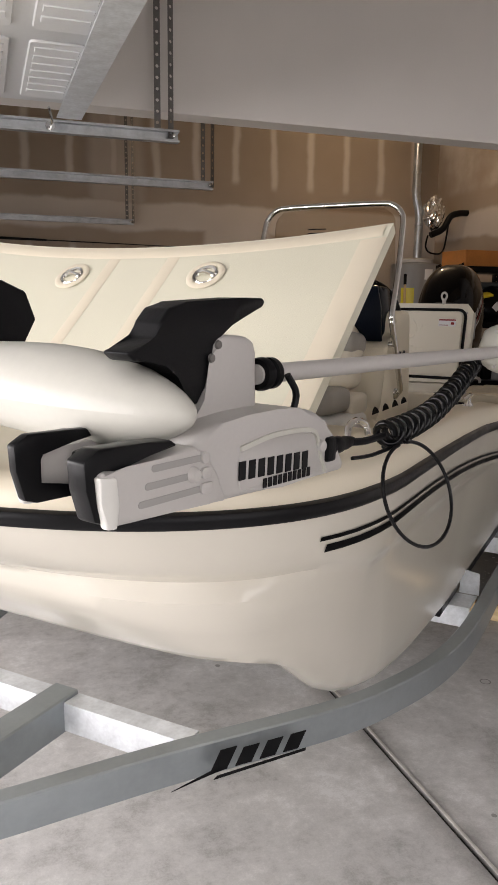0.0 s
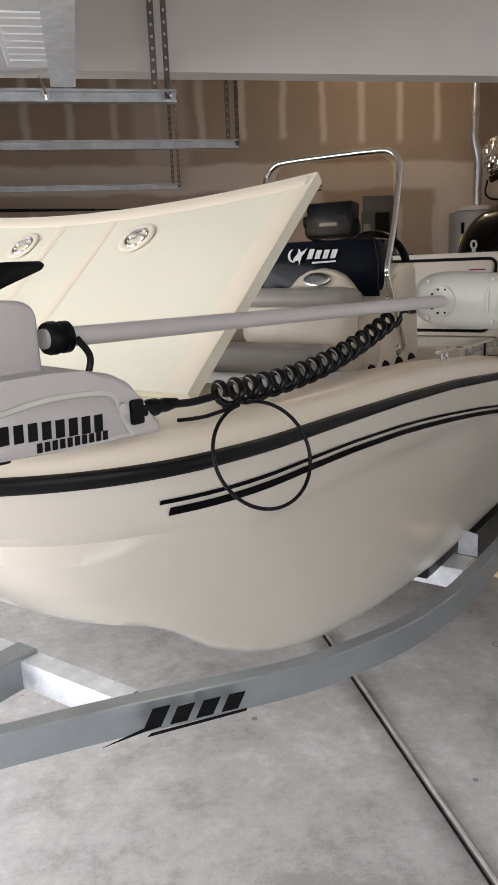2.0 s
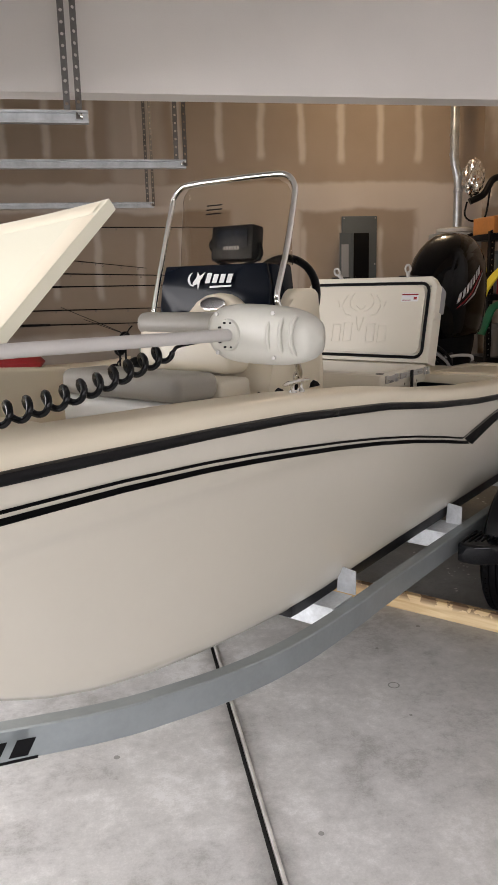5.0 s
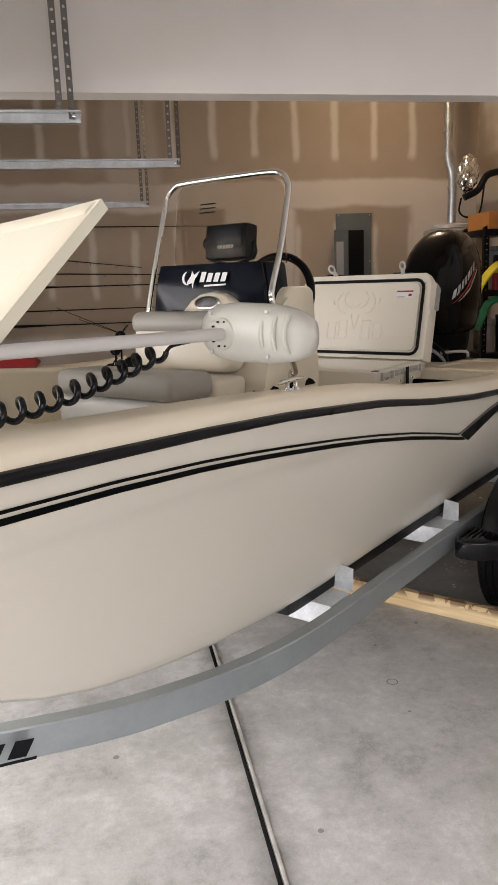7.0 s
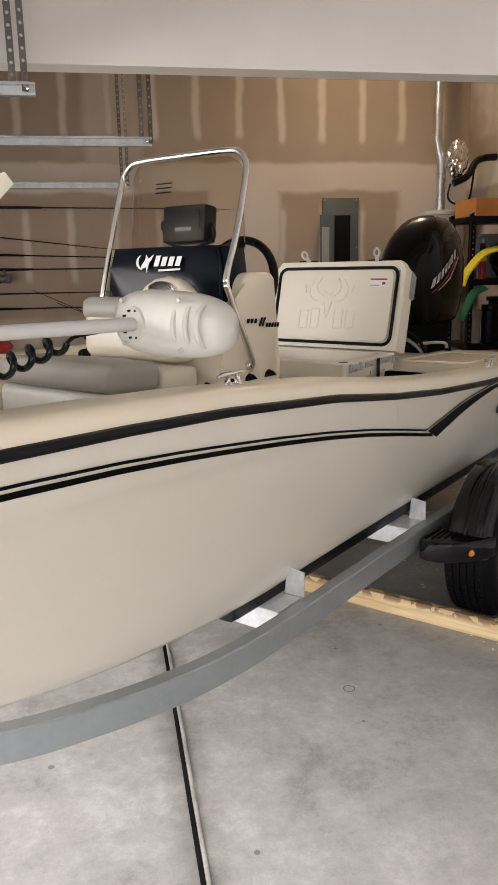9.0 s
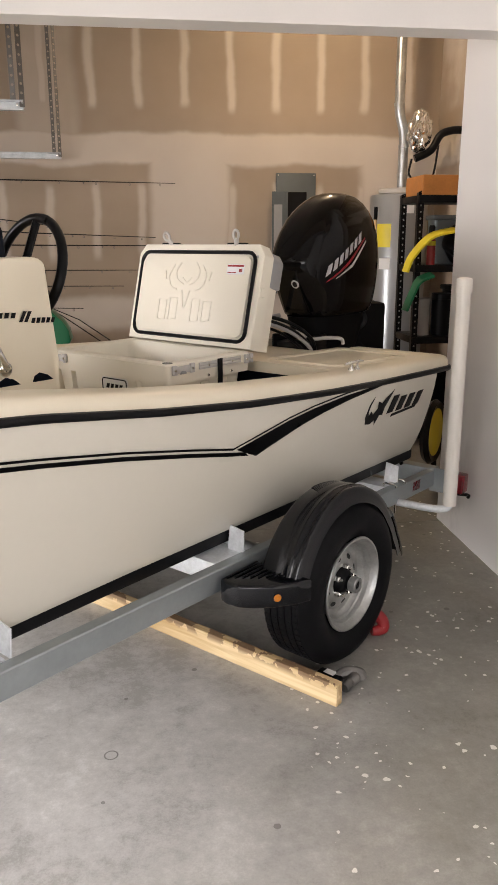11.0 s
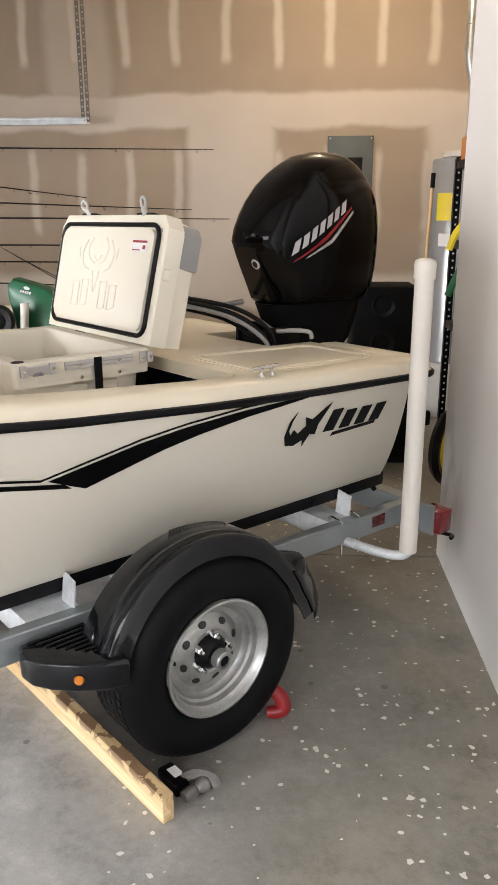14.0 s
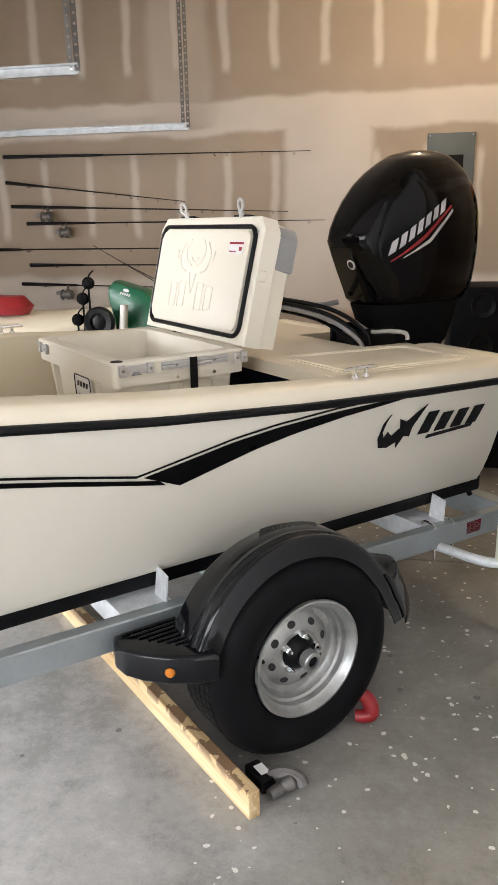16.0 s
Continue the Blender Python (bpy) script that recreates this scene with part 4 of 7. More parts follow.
rows = []
for k in range(15):
    q = k / 14
    z, half = 1.70 + 0.345 * q, 0.305 - 0.02 * q - 0.045 * max(0, (q - 0.86) / 0.14) ** 2
    row = [Vector((2.235 - 0.08 * q - (0.11 - 0.05 * q) * (w * half / 0.30) ** 2, w * half, z)) for w in np.linspace(-1, 1, 17)]
    rows.append(row + [p + Vector((-0.005, 0, 0)) for p in row[::-1]])
loft(bm, rows)
ws = part("windshield", bm, glass, con, "smoked clear acrylic windshield", 50)
ws.visible_shadow = False
bm = B()
wm = basis((2.235, 0, 1.70), (0, 1, 0), (-0.24, 0, 1))
for i in range(3):
    box(bm, -0.09, -0.005, 0.262 - i * 0.018, 0.267 - i * 0.018, 0.0055, 0.0068, 0, 1, wm)
part("vent_slot", bm, SATIN, ws)
rail = smooth_path([(2.285, -0.335, 1.49), (2.275, -0.333, 1.55), (2.215, -0.328, 1.75), (2.142, -0.325, 1.97), (2.128, -0.313, 2.02), (2.120, -0.278, 2.053), (2.117, -0.22, 2.064), (2.115, 0.0, 2.066), (2.117, 0.23, 2.064),
                    (2.120, 0.288, 2.052), (2.128, 0.322, 2.02), (2.142, 0.334, 1.97), (2.22, 0.347, 1.77), (2.300, 0.354, 1.61), (2.308, 0.356, 1.565), (2.295, 0.358, 1.53), (2.20, 0.364, 1.335), (2.168, 0.364, 1.268), (2.15, 0.350, 1.246)], 7)
gr = part("grab_rail", tube(B(), rail, 0.0125, 12), CHROME, con, "bent polished stainless grab rail")
bm = lathe(B(), [(0, 0), (0.026, 0.0), (0.024, 0.008), (0.013, 0.016), (0, 0.018)], basis((2.15, 0.336, 1.243), (-1, 0, 0), (0, 0, 1)), 16)
part("rail_foot", bm, CHROME, gr)
bm = tube(B(), [(2.262, 0.333, 1.462), (2.262, 0.362, 1.462)], 0.013, 12)
part("rail_standoff", bm, CHROME, gr)
# chartplotter on a bracket behind the windshield
bm = box(B(), -0.035, 0.045, -0.115, 0.115, -0.075, 0.075, 0.012, 2, pose(2.06, -0.02, 1.80, 0, -8, 0))
plot = part("chartplotter", bm, SATIN, con, "black chartplotter on a swivel bracket")
bm = B()
tube(bm, smooth_path([(2.06, -0.14, 1.80), (2.07, -0.145, 1.74), (2.07, -0.02, 1.705), (2.07, 0.105, 1.74), (2.06, 0.10, 1.80)], 5), 0.009, 8)
lathe(bm, [(0, 0), (0.028, 0), (0.028, 0.025), (0, 0.028)], basis((2.06, -0.135, 1.80), (1, 0, 0), (0, 0, 1)), 14)
part("bracket", bm, SATIN, plot)
bm = blocks(B(), basis((2.111, -0.06, 1.775), (0, 1, 0), (-0.14, 0, 1)), 0.09, 0.016, 6, 0, 0.001, None, 9)
part("maker_mark", bm, GREYC, plot)
bm = box(B(), 2.105, 2.108, -0.10, 0.07, 1.76, 1.86, 0.001)
part("cable_plate", bm, DASH, plot)
# steering wheel
wm = basis((1.815, 0.025, 1.545), (0, 1, 0), (-0.30, 0, 1))
bm = tube(B(), [wm @ Vector((0.205 * math.cos(2 * math.pi * i / 40), 0.205 * math.sin(2 * math.pi * i / 40), 0)) for i in range(40)], 0.019, 12, True)
sw = part("steering_wheel", bm, BLACK, con, "black steering wheel")
bm = B()
for a in (90, 210, 330):
    tube(bm, [wm @ Vector((0.02 * math.cos(radians(a)), 0.02 * math.sin(radians(a)), 0.02)), wm @ Vector((0.20 * math.cos(radians(a)), 0.20 * math.sin(radians(a)), 0))], 0.016, 8)
lathe(bm, [(0, 0.03), (0.04, 0.028), (0.045, 0.0), (0.03, -0.06), (0, -0.06)], wm, 16)
part("spoke", bm, SATIN, sw)
# seat before the console
bm = prism(B(), [(2.46, 0.85), (2.85, 0.85), (2.85, 1.222), (2.46, 1.20)], basis((0, 0.325, 0), (1, 0, 0), (0, 0, 1)), 0.65, 0.03, 3)
seat = part("seat_box", bm, WHITE, boat, "white moulded seat base")
bm = box(B(), -0.12, 0.12, -0.31, 0.31, 0.0, 0.10, 0.035, 5, pose(2.745, 0.0, 1.220, 0, -2, 0))
part("cushion", bm, VINYLG, seat, "grey vinyl seat cushion")
bm = box(B(), 2.43, 2.62, -0.31, 0.31, 1.19, 1.275, 0.02, 3)
part("bolster", bm, VINYL, seat, "cream vinyl seat bolster")
bm = box(B(), -0.075, 0.075, -0.258, 0.258, 0.0, 0.20, 0.05, 5, pose(2.42, 0, 1.28, 0, -6, 0))
back = part("backrest", bm, VINYL, seat, "cream vinyl backrest")
bm = box(B(), -0.085, 0.085, -0.262, 0.262, 0.145, 0.24, 0.04, 4, pose(2.42, 0, 1.28, 0, -6, 0))
part("top_roll", bm, VINYLG, back, "grey vinyl top roll")

# ---- cooler ----
cooler = thing("cooler", FRAME_B, (1.16, -0.02, 0.86), "tan rotomoulded hard cooler with its lid open", "cooler")
bm = B()
outer = lambda x0, x1, y0, y1, z, r: [Vector((x, y, z)) for x, y in rounded_rect(x0, x1, y0, y1, r, 4)]
rings = [outer(0.955, 1.385, -0.365, 0.325, 0.86, 0.03), outer(0.935, 1.405, -0.385, 0.345, 1.08, 0.03), outer(0.905, 1.43, -0.415, 0.375, 1.085, 0.03), outer(0.90, 1.435, -0.42, 0.38, 1.165, 0.03), outer(0.908, 1.427, -0.412, 0.372, 1.172, 0.025),
         outer(0.955, 1.38, -0.365, 0.325, 1.172, 0.03), outer(0.96, 1.375, -0.36, 0.32, 1.165, 0.03), outer(0.975, 1.36, -0.345, 0.305, 0.93, 0.04)]
loft(bm, rings)
body = part("body", bm, COOLER, cooler)
def latch_keeper(m, half):
    """A grey latch keeper: a recessed bar between two proud ears with screws."""
    bm = box(B(), -half, half, -0.016, 0.014, 0.0, 0.005, 0.0015, 1, m)
    keeper = part("latch_keeper", bm, GREYP, body, "grey latch keeper")
    for e in (-1, 1):
        x0, x1 = sorted((e * half, e * (half - 0.024)))
        part("ear", box(B(), x0, x1, -0.020, 0.020, 0.0, 0.013, 0.003, 2, m), GREYP, keeper)
        part("screw", lathe(B(), [(0, 0.003), (0.005, 0.002), (0.006, 0)], m @ pose(e * (half - 0.012), 0, 0.0128), 10), CHROME, keeper)
    if half > 0.05:
        part("catch", prism(B(), [(-0.02, -0.020), (0.02, -0.020), (0.012, -0.008), (-0.012, -0.008)], m, 0.009, 0.002, 1), GREYC, keeper)


latch_keeper(basis((1.352, 0.3795, 1.146), (-1, 0, 0), (0, 0, 1)), 0.064)
latch_keeper(basis((0.930, 0.3795, 1.142), (-1, 0, 0), (0, 0, 1)), 0.028)
latch_keeper(basis((1.4345, -0.32, 1.140), (0, 1, 0), (0, 0, 1)), 0.05)
bm = sweep(B(), [(1.254, 0.384, 1.146), (0.986, 0.384, 1.146)], [(-0.004, -0.014), (0.004, -0.014), (0.005, -0.004), (0.002, 0.0), (0.005, 0.004), (0.004, 0.014), (-0.004, 0.014)])
part("handle_rail", bm, GREYP, body, "grey aluminium handle rail")
for x in (1.20, 1.045):
    part("screw", lathe(B(), [(0, 0.003), (0.005, 0.002), (0.006, 0)], basis((x, 0.3885, 1.146), (-1, 0, 0), (0, 0, 1)), 10), CHROME, body)
for y0, y1 in ((0.15, 0.185), (-0.29, -0.255)):
    rows = [[Vector((x, y, z)) for x, y in ((1.385 + g, y0), (1.405 + g, y0 + 0.008), (1.405 + g, y1 - 0.008), (1.385 + g, y1))] for z, g in ((0.862, 0.0), (1.084, 0.020))]
    bm = B()
    loft(bm, rows)
    part("body_rib", bm, COOLER, body)
bm = B()
box(bm, 1.117, 1.147, 0.390, 0.395, 0.93, 1.166, 0.001, 1)
part("strap", bm, BLACK, body, "black webbing handle strap")
# slightly proud blocks; the handle recess's shade is put into their darker tan
bm = B()
for x0, x1 in ((1.15, 1.21), (1.03, 1.10)):
    box(bm, x0, x1, 0.335, 0.350 if x0 > 1.1 else 0.349, 0.93, 1.072, 0.010, 2)
part("recess_shade", bm, VINYL, body)
for x in (1.19, 1.04):
    part("screw", lathe(B(), [(0, 0.003), (0.006, 0.002), (0.007, 0)], basis((x, 0.3775, 1.10), (-1, 0, 0), (0, 0, 1)), 10), CHROME, body)
bm = prism(B(), rounded_rect(-0.085, 0.085, -0.055, 0.055, 0.014, 3), basis((1.405, 0.02, 1.025), (0, 1, 0), (0.04, 0, 1)), 0.006, 0.002, 1)
plate = part("label_plate", bm, WHITE, body, "white maker plate with dark border")
bm = B()
path = [basis((1.4112, 0.02, 1.025), (0, 1, 0), (0.04, 0, 1)) @ Vector((x, y, 0)) for x, y in rounded_rect(-0.078, 0.078, -0.048, 0.048, 0.012, 3)]
part("plate_border", tube(B(), path, 0.0028, 6, True), DECAL, plate, "dark border line")
mm = basis((1.4116, -0.035, 1.03), (0, 1, 0), (0.04, 0, 1)) @ Matrix.Diagonal((1.5, 1.3, 1, 1))
part("maker_mark", blocks(bm, mm, 0.075, 0.016, 4, 0.3, 0.001, None, 3), DECAL, plate)
part("maker_mark", blocks(B(), mm @ pose(0.005, -0.034, 0), 0.06, 0.011, 5, 0, 0.001, None, 4), DECAL, plate)
part("drain_hole", lathe(B(), [(0.0, -0.01), (0.014, -0.008), (0.018, 0.001), (0.021, 0.0015)], pose(1.405, 0.345, 1.1725), 14), SATIN, body)
bm = lathe(B(), [(0.022, 0.0), (0.021, 0.002), (0.014, 0.0025), (0.0, 0.001)], pose(1.405, 0.345, 1.1722), 14)
part("tie_socket", bm, DASH, body)
# the open lid, in its own plane
LM = basis((0.917, -0.025, 1.178), (0, 1, 0), (-0.250, 0, 1)) @ Matrix.Diagonal((1.02, 1.04, 1, 1))
bm = B()
rings = []
for z, d in ((0.0, 0.030), (0.0, 0.006), (-0.006, 0.0), (-0.075, 0.0), (-0.080, 0.010), (-0.15, 0.018), (-0.165, 0.034)):
    ring = [(-0.40 + d, 0.0 + d * 0.3), (0.40 - d, 0.0 + d * 0.3), (0.40 - d, 0.415 - d), (0.365 - d, 0.46 - d), (-0.365 + d, 0.46 - d), (-0.40 + d, 0.415 - d)]
    rings.append([LM @ Vector((x, y, z)) for x, y in ring])
loft(bm, rings)
bmesh.ops.bevel(bm, geom=[e for e in bm.edges if e.calc_face_angle(0) > 0.7], offset=0.006, segments=2, affect="EDGES", clamp_overlap=True)
clid = part("lid", bm, COOLER, cooler, "open tan lid with moulded inner panel")
bm = prism(B(), rounded_rect(-0.345, 0.345, 0.045, 0.405, 0.035, 5), LM, 0.016, 0.006, 2)
part("inner_panel", bm, COOLER, clid)
path = [LM @ Vector((x, y, 0.006)) for x, y in rounded_rect(-0.362, 0.362, 0.028, 0.422, 0.045, 6)]
part("gasket", tube(B(), path, 0.009, 8, True), BLACK, clid, "black rubber lid gasket")
bm = prism(B(), rounded_rect(-0.05, 0.05, -0.022, 0.022, 0.003, 2), LM @ pose(0.262, 0.345, 0.0165), 0.001)
stick = part("sticker", bm, WHITED, clid, "white and red warning sticker")
bm = B()
box(bm, -0.048, 0.048, 0.011, 0.019, 0.001, 0.0018, 0, 1, LM @ pose(0.262, 0.345, 0.0165))
box(bm, -0.045, 0.005, -0.017, -0.013, 0.001, 0.0018, 0, 1, LM @ pose(0.262, 0.345, 0.0165))
box(bm, 0.022, 0.040, -0.012, 0.002, 0.001, 0.0018, 0, 1, LM @ pose(0.262, 0.345, 0.0165))
part("sticker_print", bm, RED, stick, "red printed bars")
# moulded emblem on the panel: raised ribs
bm = B()
for pts in (((-0.09, 0.36), (-0.12, 0.31), (-0.10, 0.26), (-0.06, 0.245)), ((0.09, 0.36), (0.12, 0.31), (0.10, 0.26), (0.06, 0.245)), ((-0.05, 0.37), (-0.075, 0.33), (-0.06, 0.29), (-0.02, 0.27)),
            ((0.05, 0.37), (0.075, 0.33), (0.06, 0.29), (0.02, 0.27)), ((-0.03, 0.30), (0.0, 0.28), (0.03, 0.30)), ((-0.025, 0.24), (0.0, 0.16), (0.025, 0.24)), ((-0.14, 0.29), (-0.15, 0.33)), ((0.14, 0.29), (0.15, 0.33))):
    q = [Vector((x, y, 0)) for x, y in pts]
    q = smooth_path(q, 5) if len(q) > 2 else q
    tube(bm, [LM @ Vector((p.x - 0.03, p.y, 0.0162)) for p in q], 0.0035, 6)
for i in range(5):
    x = -0.195 + i * 0.072
    w = 0.05
    path = [(x, 0.215 - 0.01 * abs(i - 2)), (x + w, 0.215 - 0.01 * abs(i - 2)), (x + w, 0.10 + 0.008 * i % 0.02), (x, 0.10)]
    if i != 2:
        tube(bm, [LM @ Vector((p[0], p[1], 0.0162)) for p in path], 0.003, 6, True)
part("moulded_relief", bm, COOLER, clid, "raised moulded emblem on the lid panel")
for x in (-0.20, 0.225):
    mm = LM @ pose(x, 0.455, -0.03)
    bm = B()
    box(bm, -0.058, 0.058, -0.008, 0.014, -0.022, 0.024, 0.005, 2, mm)
    lat = part("latch_block", bm, SATIN, clid, "black latch block")
    bm = B()
    hm = mm @ pose(0, 0.018, 0.024, 18, 0, 38 if x < 0 else 0)
    ring = [hm @ Vector((0.015 * math.cos(a), 0.030 + 0.020 * math.sin(a), 0.004)) for a in (2 * math.pi * i / 16 for i in range(16))]
    tube(bm, ring, 0.0065, 8, True)
    tube(bm, [hm @ Vector((0, 0.012, 0.004)), hm @ Vector((0, -0.022, 0.0))], 0.012, 8)
    part("latch_pull", bm, GREYP, lat, "grey rubber latch pull")
for x in (-0.365, 0.365):
    part("screw", lathe(B(), [(0, 0.003), (0.006, 0.002), (0.007, 0)], LM @ pose(x, 0.405, 0.0), 10), GREYP, clid)
bm = box(B(), 0.392, 0.405, 0.235, 0.275, -0.045, -0.012, 0.003, 1, LM)
part("side_notch", bm, COOLER, clid)
bm = prism(B(), [(-0.372, 0.27), (0.372, 0.27), (0.372, 0.385), (0.345, 0.418), (-0.345, 0.418), (-0.372, 0.385)], LM @ Matrix.Diagonal((1.052, 1.06, 1, 1)) @ pose(0, 0, -0.168), 0.086, 0.008, 2)
part("grey_pad", bm, GREYC, clid, "grey pad on the lid top")

# ---- outboard motor ----
motor = thing("outboard_motor", FRAME_B, (-0.25, 0, 0.35), "gloss black outboard motor with silver and red decals", "outboard motor")


def cowl_ring(z, x0, x1, w, p=0.62, yc=0.0, k=48):
    ring = []
    for i in range(k):
        a = 2 * math.pi * i / k
        ca, sa = math.cos(a), math.sin(a)
        t = 1 - 0.16 * max(0, ca) ** 2 - 0.10 * max(0, -ca) ** 2
        ring.append(Vector(((x0 + x1) / 2 + (x0 - x1) / 2 * math.copysign(abs(ca) ** p, ca), yc + w * t * math.copysign(abs(sa) ** p, sa), z)))
    return ring


COWL = [(1.235, 0.015, -0.60, 0.15), (1.25, 0.035, -0.625, 0.168), (1.30, 0.056, -0.645, 0.184), (1.38, 0.093, -0.66, 0.197), (1.46, 0.128, -0.668, 0.204), (1.525, 0.152, -0.67, 0.208), (1.58, 0.138, -0.668, 0.208), (1.64, 0.108, -0.66, 0.206), (1.70, 0.070, -0.645, 0.20),
        (1.77, 0.010, -0.61, 0.187), (1.825, -0.055, -0.565, 0.167), (1.868, -0.12, -0.52, 0.140), (1.902, -0.18, -0.47, 0.104), (1.922, -0.25, -0.41, 0.055)]
bm = B()
loft(bm, [cowl_ring(*r) for r in COWL])
cowl = part("cowl", bm, GLOSS, motor, "gloss black engine cowl", 60)


def cowl_at(x, z, off=0.002):
    """A point on the cowl's port side."""
    zs = [r[0] for r in COWL]
    x0, x1, w = (float(np.interp(z, zs, [r[i] for r in COWL])) for i in (1, 2, 3))
    ca = max(-1, min(1, (x - (x0 + x1) / 2) / ((x0 - x1) / 2)))
    ca = math.copysign(abs(ca) ** (1 / 0.62), ca)
    t = 1 - 0.16 * max(0, ca) ** 2 - 0.10 * max(0, -ca) ** 2
    return Vector((x, w * t * math.sqrt(max(0, 1 - ca * ca)) ** 0.62 + off, z))


def cowl_patch(name, quads, material, off, label=""):
    bm = B()
    for quad in quads:
        (ax, az), (bx, bz), (cx, cz), (dx, dz) = quad
        k = 6
        rows = []
        for j in range(3):
            v = j / 2
            rows.append([cowl_at(ax + (bx - ax) * i / k + ((dx - ax) * (1 - i / k) + (cx - bx) * i / k) * v, az + (bz - az) * i / k + ((dz - az) * (1 - i / k) + (cz - bz) * i / k) * v, off) for i in range(k + 1)])
        loft(bm, rows, False)
    return part(name, bm, material, cowl, label, 60)


# slanted line of character bars climbing aft
quads = []
for i in range(7):
    s = i / 7
    x, z = 0.012 - 0.325 * s, 1.462 + 0.200 * s
    hx, hz = -0.010, 0.060 - 0.006 * s
    w, wz = -0.032, 0.0200
    quads.append(((x, z), (x + w, z + wz), (x + w + hx, z + wz + hz), (x + hx, z + hz)))
cowl_patch("name_mark", quads, SILVER, 0.010, "silver cowl lettering shown as bars")
cowl_patch("red_stripe", [((-0.000, 1.432), (-0.178, 1.530), (-0.172, 1.548), (-0.004, 1.442)), ((-0.178, 1.530), (-0.345, 1.668), (-0.338, 1.678), (-0.172, 1.548))], RED, 0.010, "red cowl stripe")
cowl_patch("grey_stripe", [((-0.060, 1.448), (-0.215, 1.516), (-0.205, 1.530), (-0.066, 1.456)), ((-0.215, 1.516), (-0.352, 1.648), (-0.350, 1.662), (-0.205, 1.530))], GREYP, 0.010, "grey cowl swoosh")
# raised flank panel whose front edge catches the light
FLANK = [(1.27, 0.035), (1.36, 0.055), (1.44, 0.062), (1.52, 0.060), (1.60, 0.042), (1.68, 0.005), (1.745, -0.045), (1.79, -0.11)]
bm = B()
rows = []
for i in range(22):
    z = 1.27 + (1.785 - 1.27) * i / 21
    xf, xb = piecewise(FLANK, z), -0.50 + 0.16 * max(0, (z - 1.60) / 0.2) ** 1.5
    row = []
    for j in range(15):
        q = j / 14
        e = 0.007 * min(1, q * 14) * min(1, (1 - q) * 5) * min(1, (21 - i) / 2)
        row.append(cowl_at(xf + (xb - xf) * q ** 1.4, z, 0.0005 + e))
    rows.append(row)
loft(bm, rows, False)
part("flank_panel", bm, GLOSS, cowl, "gloss black raised flank panel", 40)
# cowl front panel, badge and seam
bm = B()
rows = []
for z in np.linspace(1.26, 1.50, 6):
    x0 = float(np.interp(z, [r[0] for r in COWL], [r[1] for r in COWL]))
    rows.append([Vector((x0 + dx, y, z)) for y, dx in ((-0.075, -0.012), (-0.068, 0.001), (0.068, 0.001), (0.075, -0.012))])
loft(bm, rows, False)
part("front_panel", bm, GLOSS, cowl, "satin black lower cowl panel")
bm = lathe(B(), [(0.0, 0.004), (0.018, 0.004), (0.024, 0.003), (0.026, 0.0)], basis((0.112, 0.05, 1.425), (0, 1, 0), (0.42, 0, 1)), 20)
badge = part("badge", bm, SILVER, cowl, "round silver badge")
part("badge_face", lathe(B(), [(0.0, 0.0055), (0.015, 0.0055), (0.016, 0.004)], basis((0.112, 0.05, 1.425), (0, 1, 0), (0.42, 0, 1)), 16), SATIN, badge)
bm = B()
rings = [cowl_ring(z, x0, x1, w, 0.7) for z, x0, x1, w in ((0.95, -0.09, -0.44, 0.095), (1.04, -0.05, -0.52, 0.13), (1.16, 0.0, -0.57, 0.145), (1.236, 0.035, -0.59, 0.148))]
loft(bm, rings)
part("lower_cowl", bm, JET, motor, "black lower engine pan", 60)
bm = B()
rings = [cowl_ring(z, x0, x1, w, 0.8) for z, x0, x1, w in ((0.30, -0.12, -0.38, 0.03), (0.55, -0.12, -0.36, 0.05), (0.60, -0.10, -0.44, 0.09), (0.62, -0.10, -0.40, 0.06), (0.95, -0.10, -0.34, 0.07))]
loft(bm, rings)
part("midsection", bm, GLOSS, motor, "", 60)
bm = B()
lathe(bm, [(0, -0.22), (0.03, -0.20), (0.05, -0.1), (0.052, 0.05), (0.03, 0.14), (0, 0.16)], pose(-0.26, 0, 0.36, 0, 90, 0), 16)
part("gearcase", bm, GLOSS, motor)
bm = B()
for a in (30, 150, 270):
    mm = pose(-0.44, 0, 0.36, a, 0, 0) @ pose(0, 0, 0.02, 0, 0, 35)
    prism(bm, [(-0.03, 0.0), (0.03, 0.0), (0.055, 0.09), (0.02, 0.14), (-0.04, 0.12), (-0.05, 0.06)], mm @ pose(0, 0, 0, 90, 0, 0), 0.006)
part("propeller", bm, GLOSS, motor)
bm = B()
box(bm, -0.07, 0.07, -0.11, 0.11, 0.72, 1.10, 0.012)
box(bm, -0.10, 0.09, -0.13, -0.11, 0.80, 1.14, 0.01)
box(bm, -0.10, 0.09, 0.11, 0.13, 0.80, 1.14, 0.01)
part("clamp_bracket", bm, SATIN, motor)
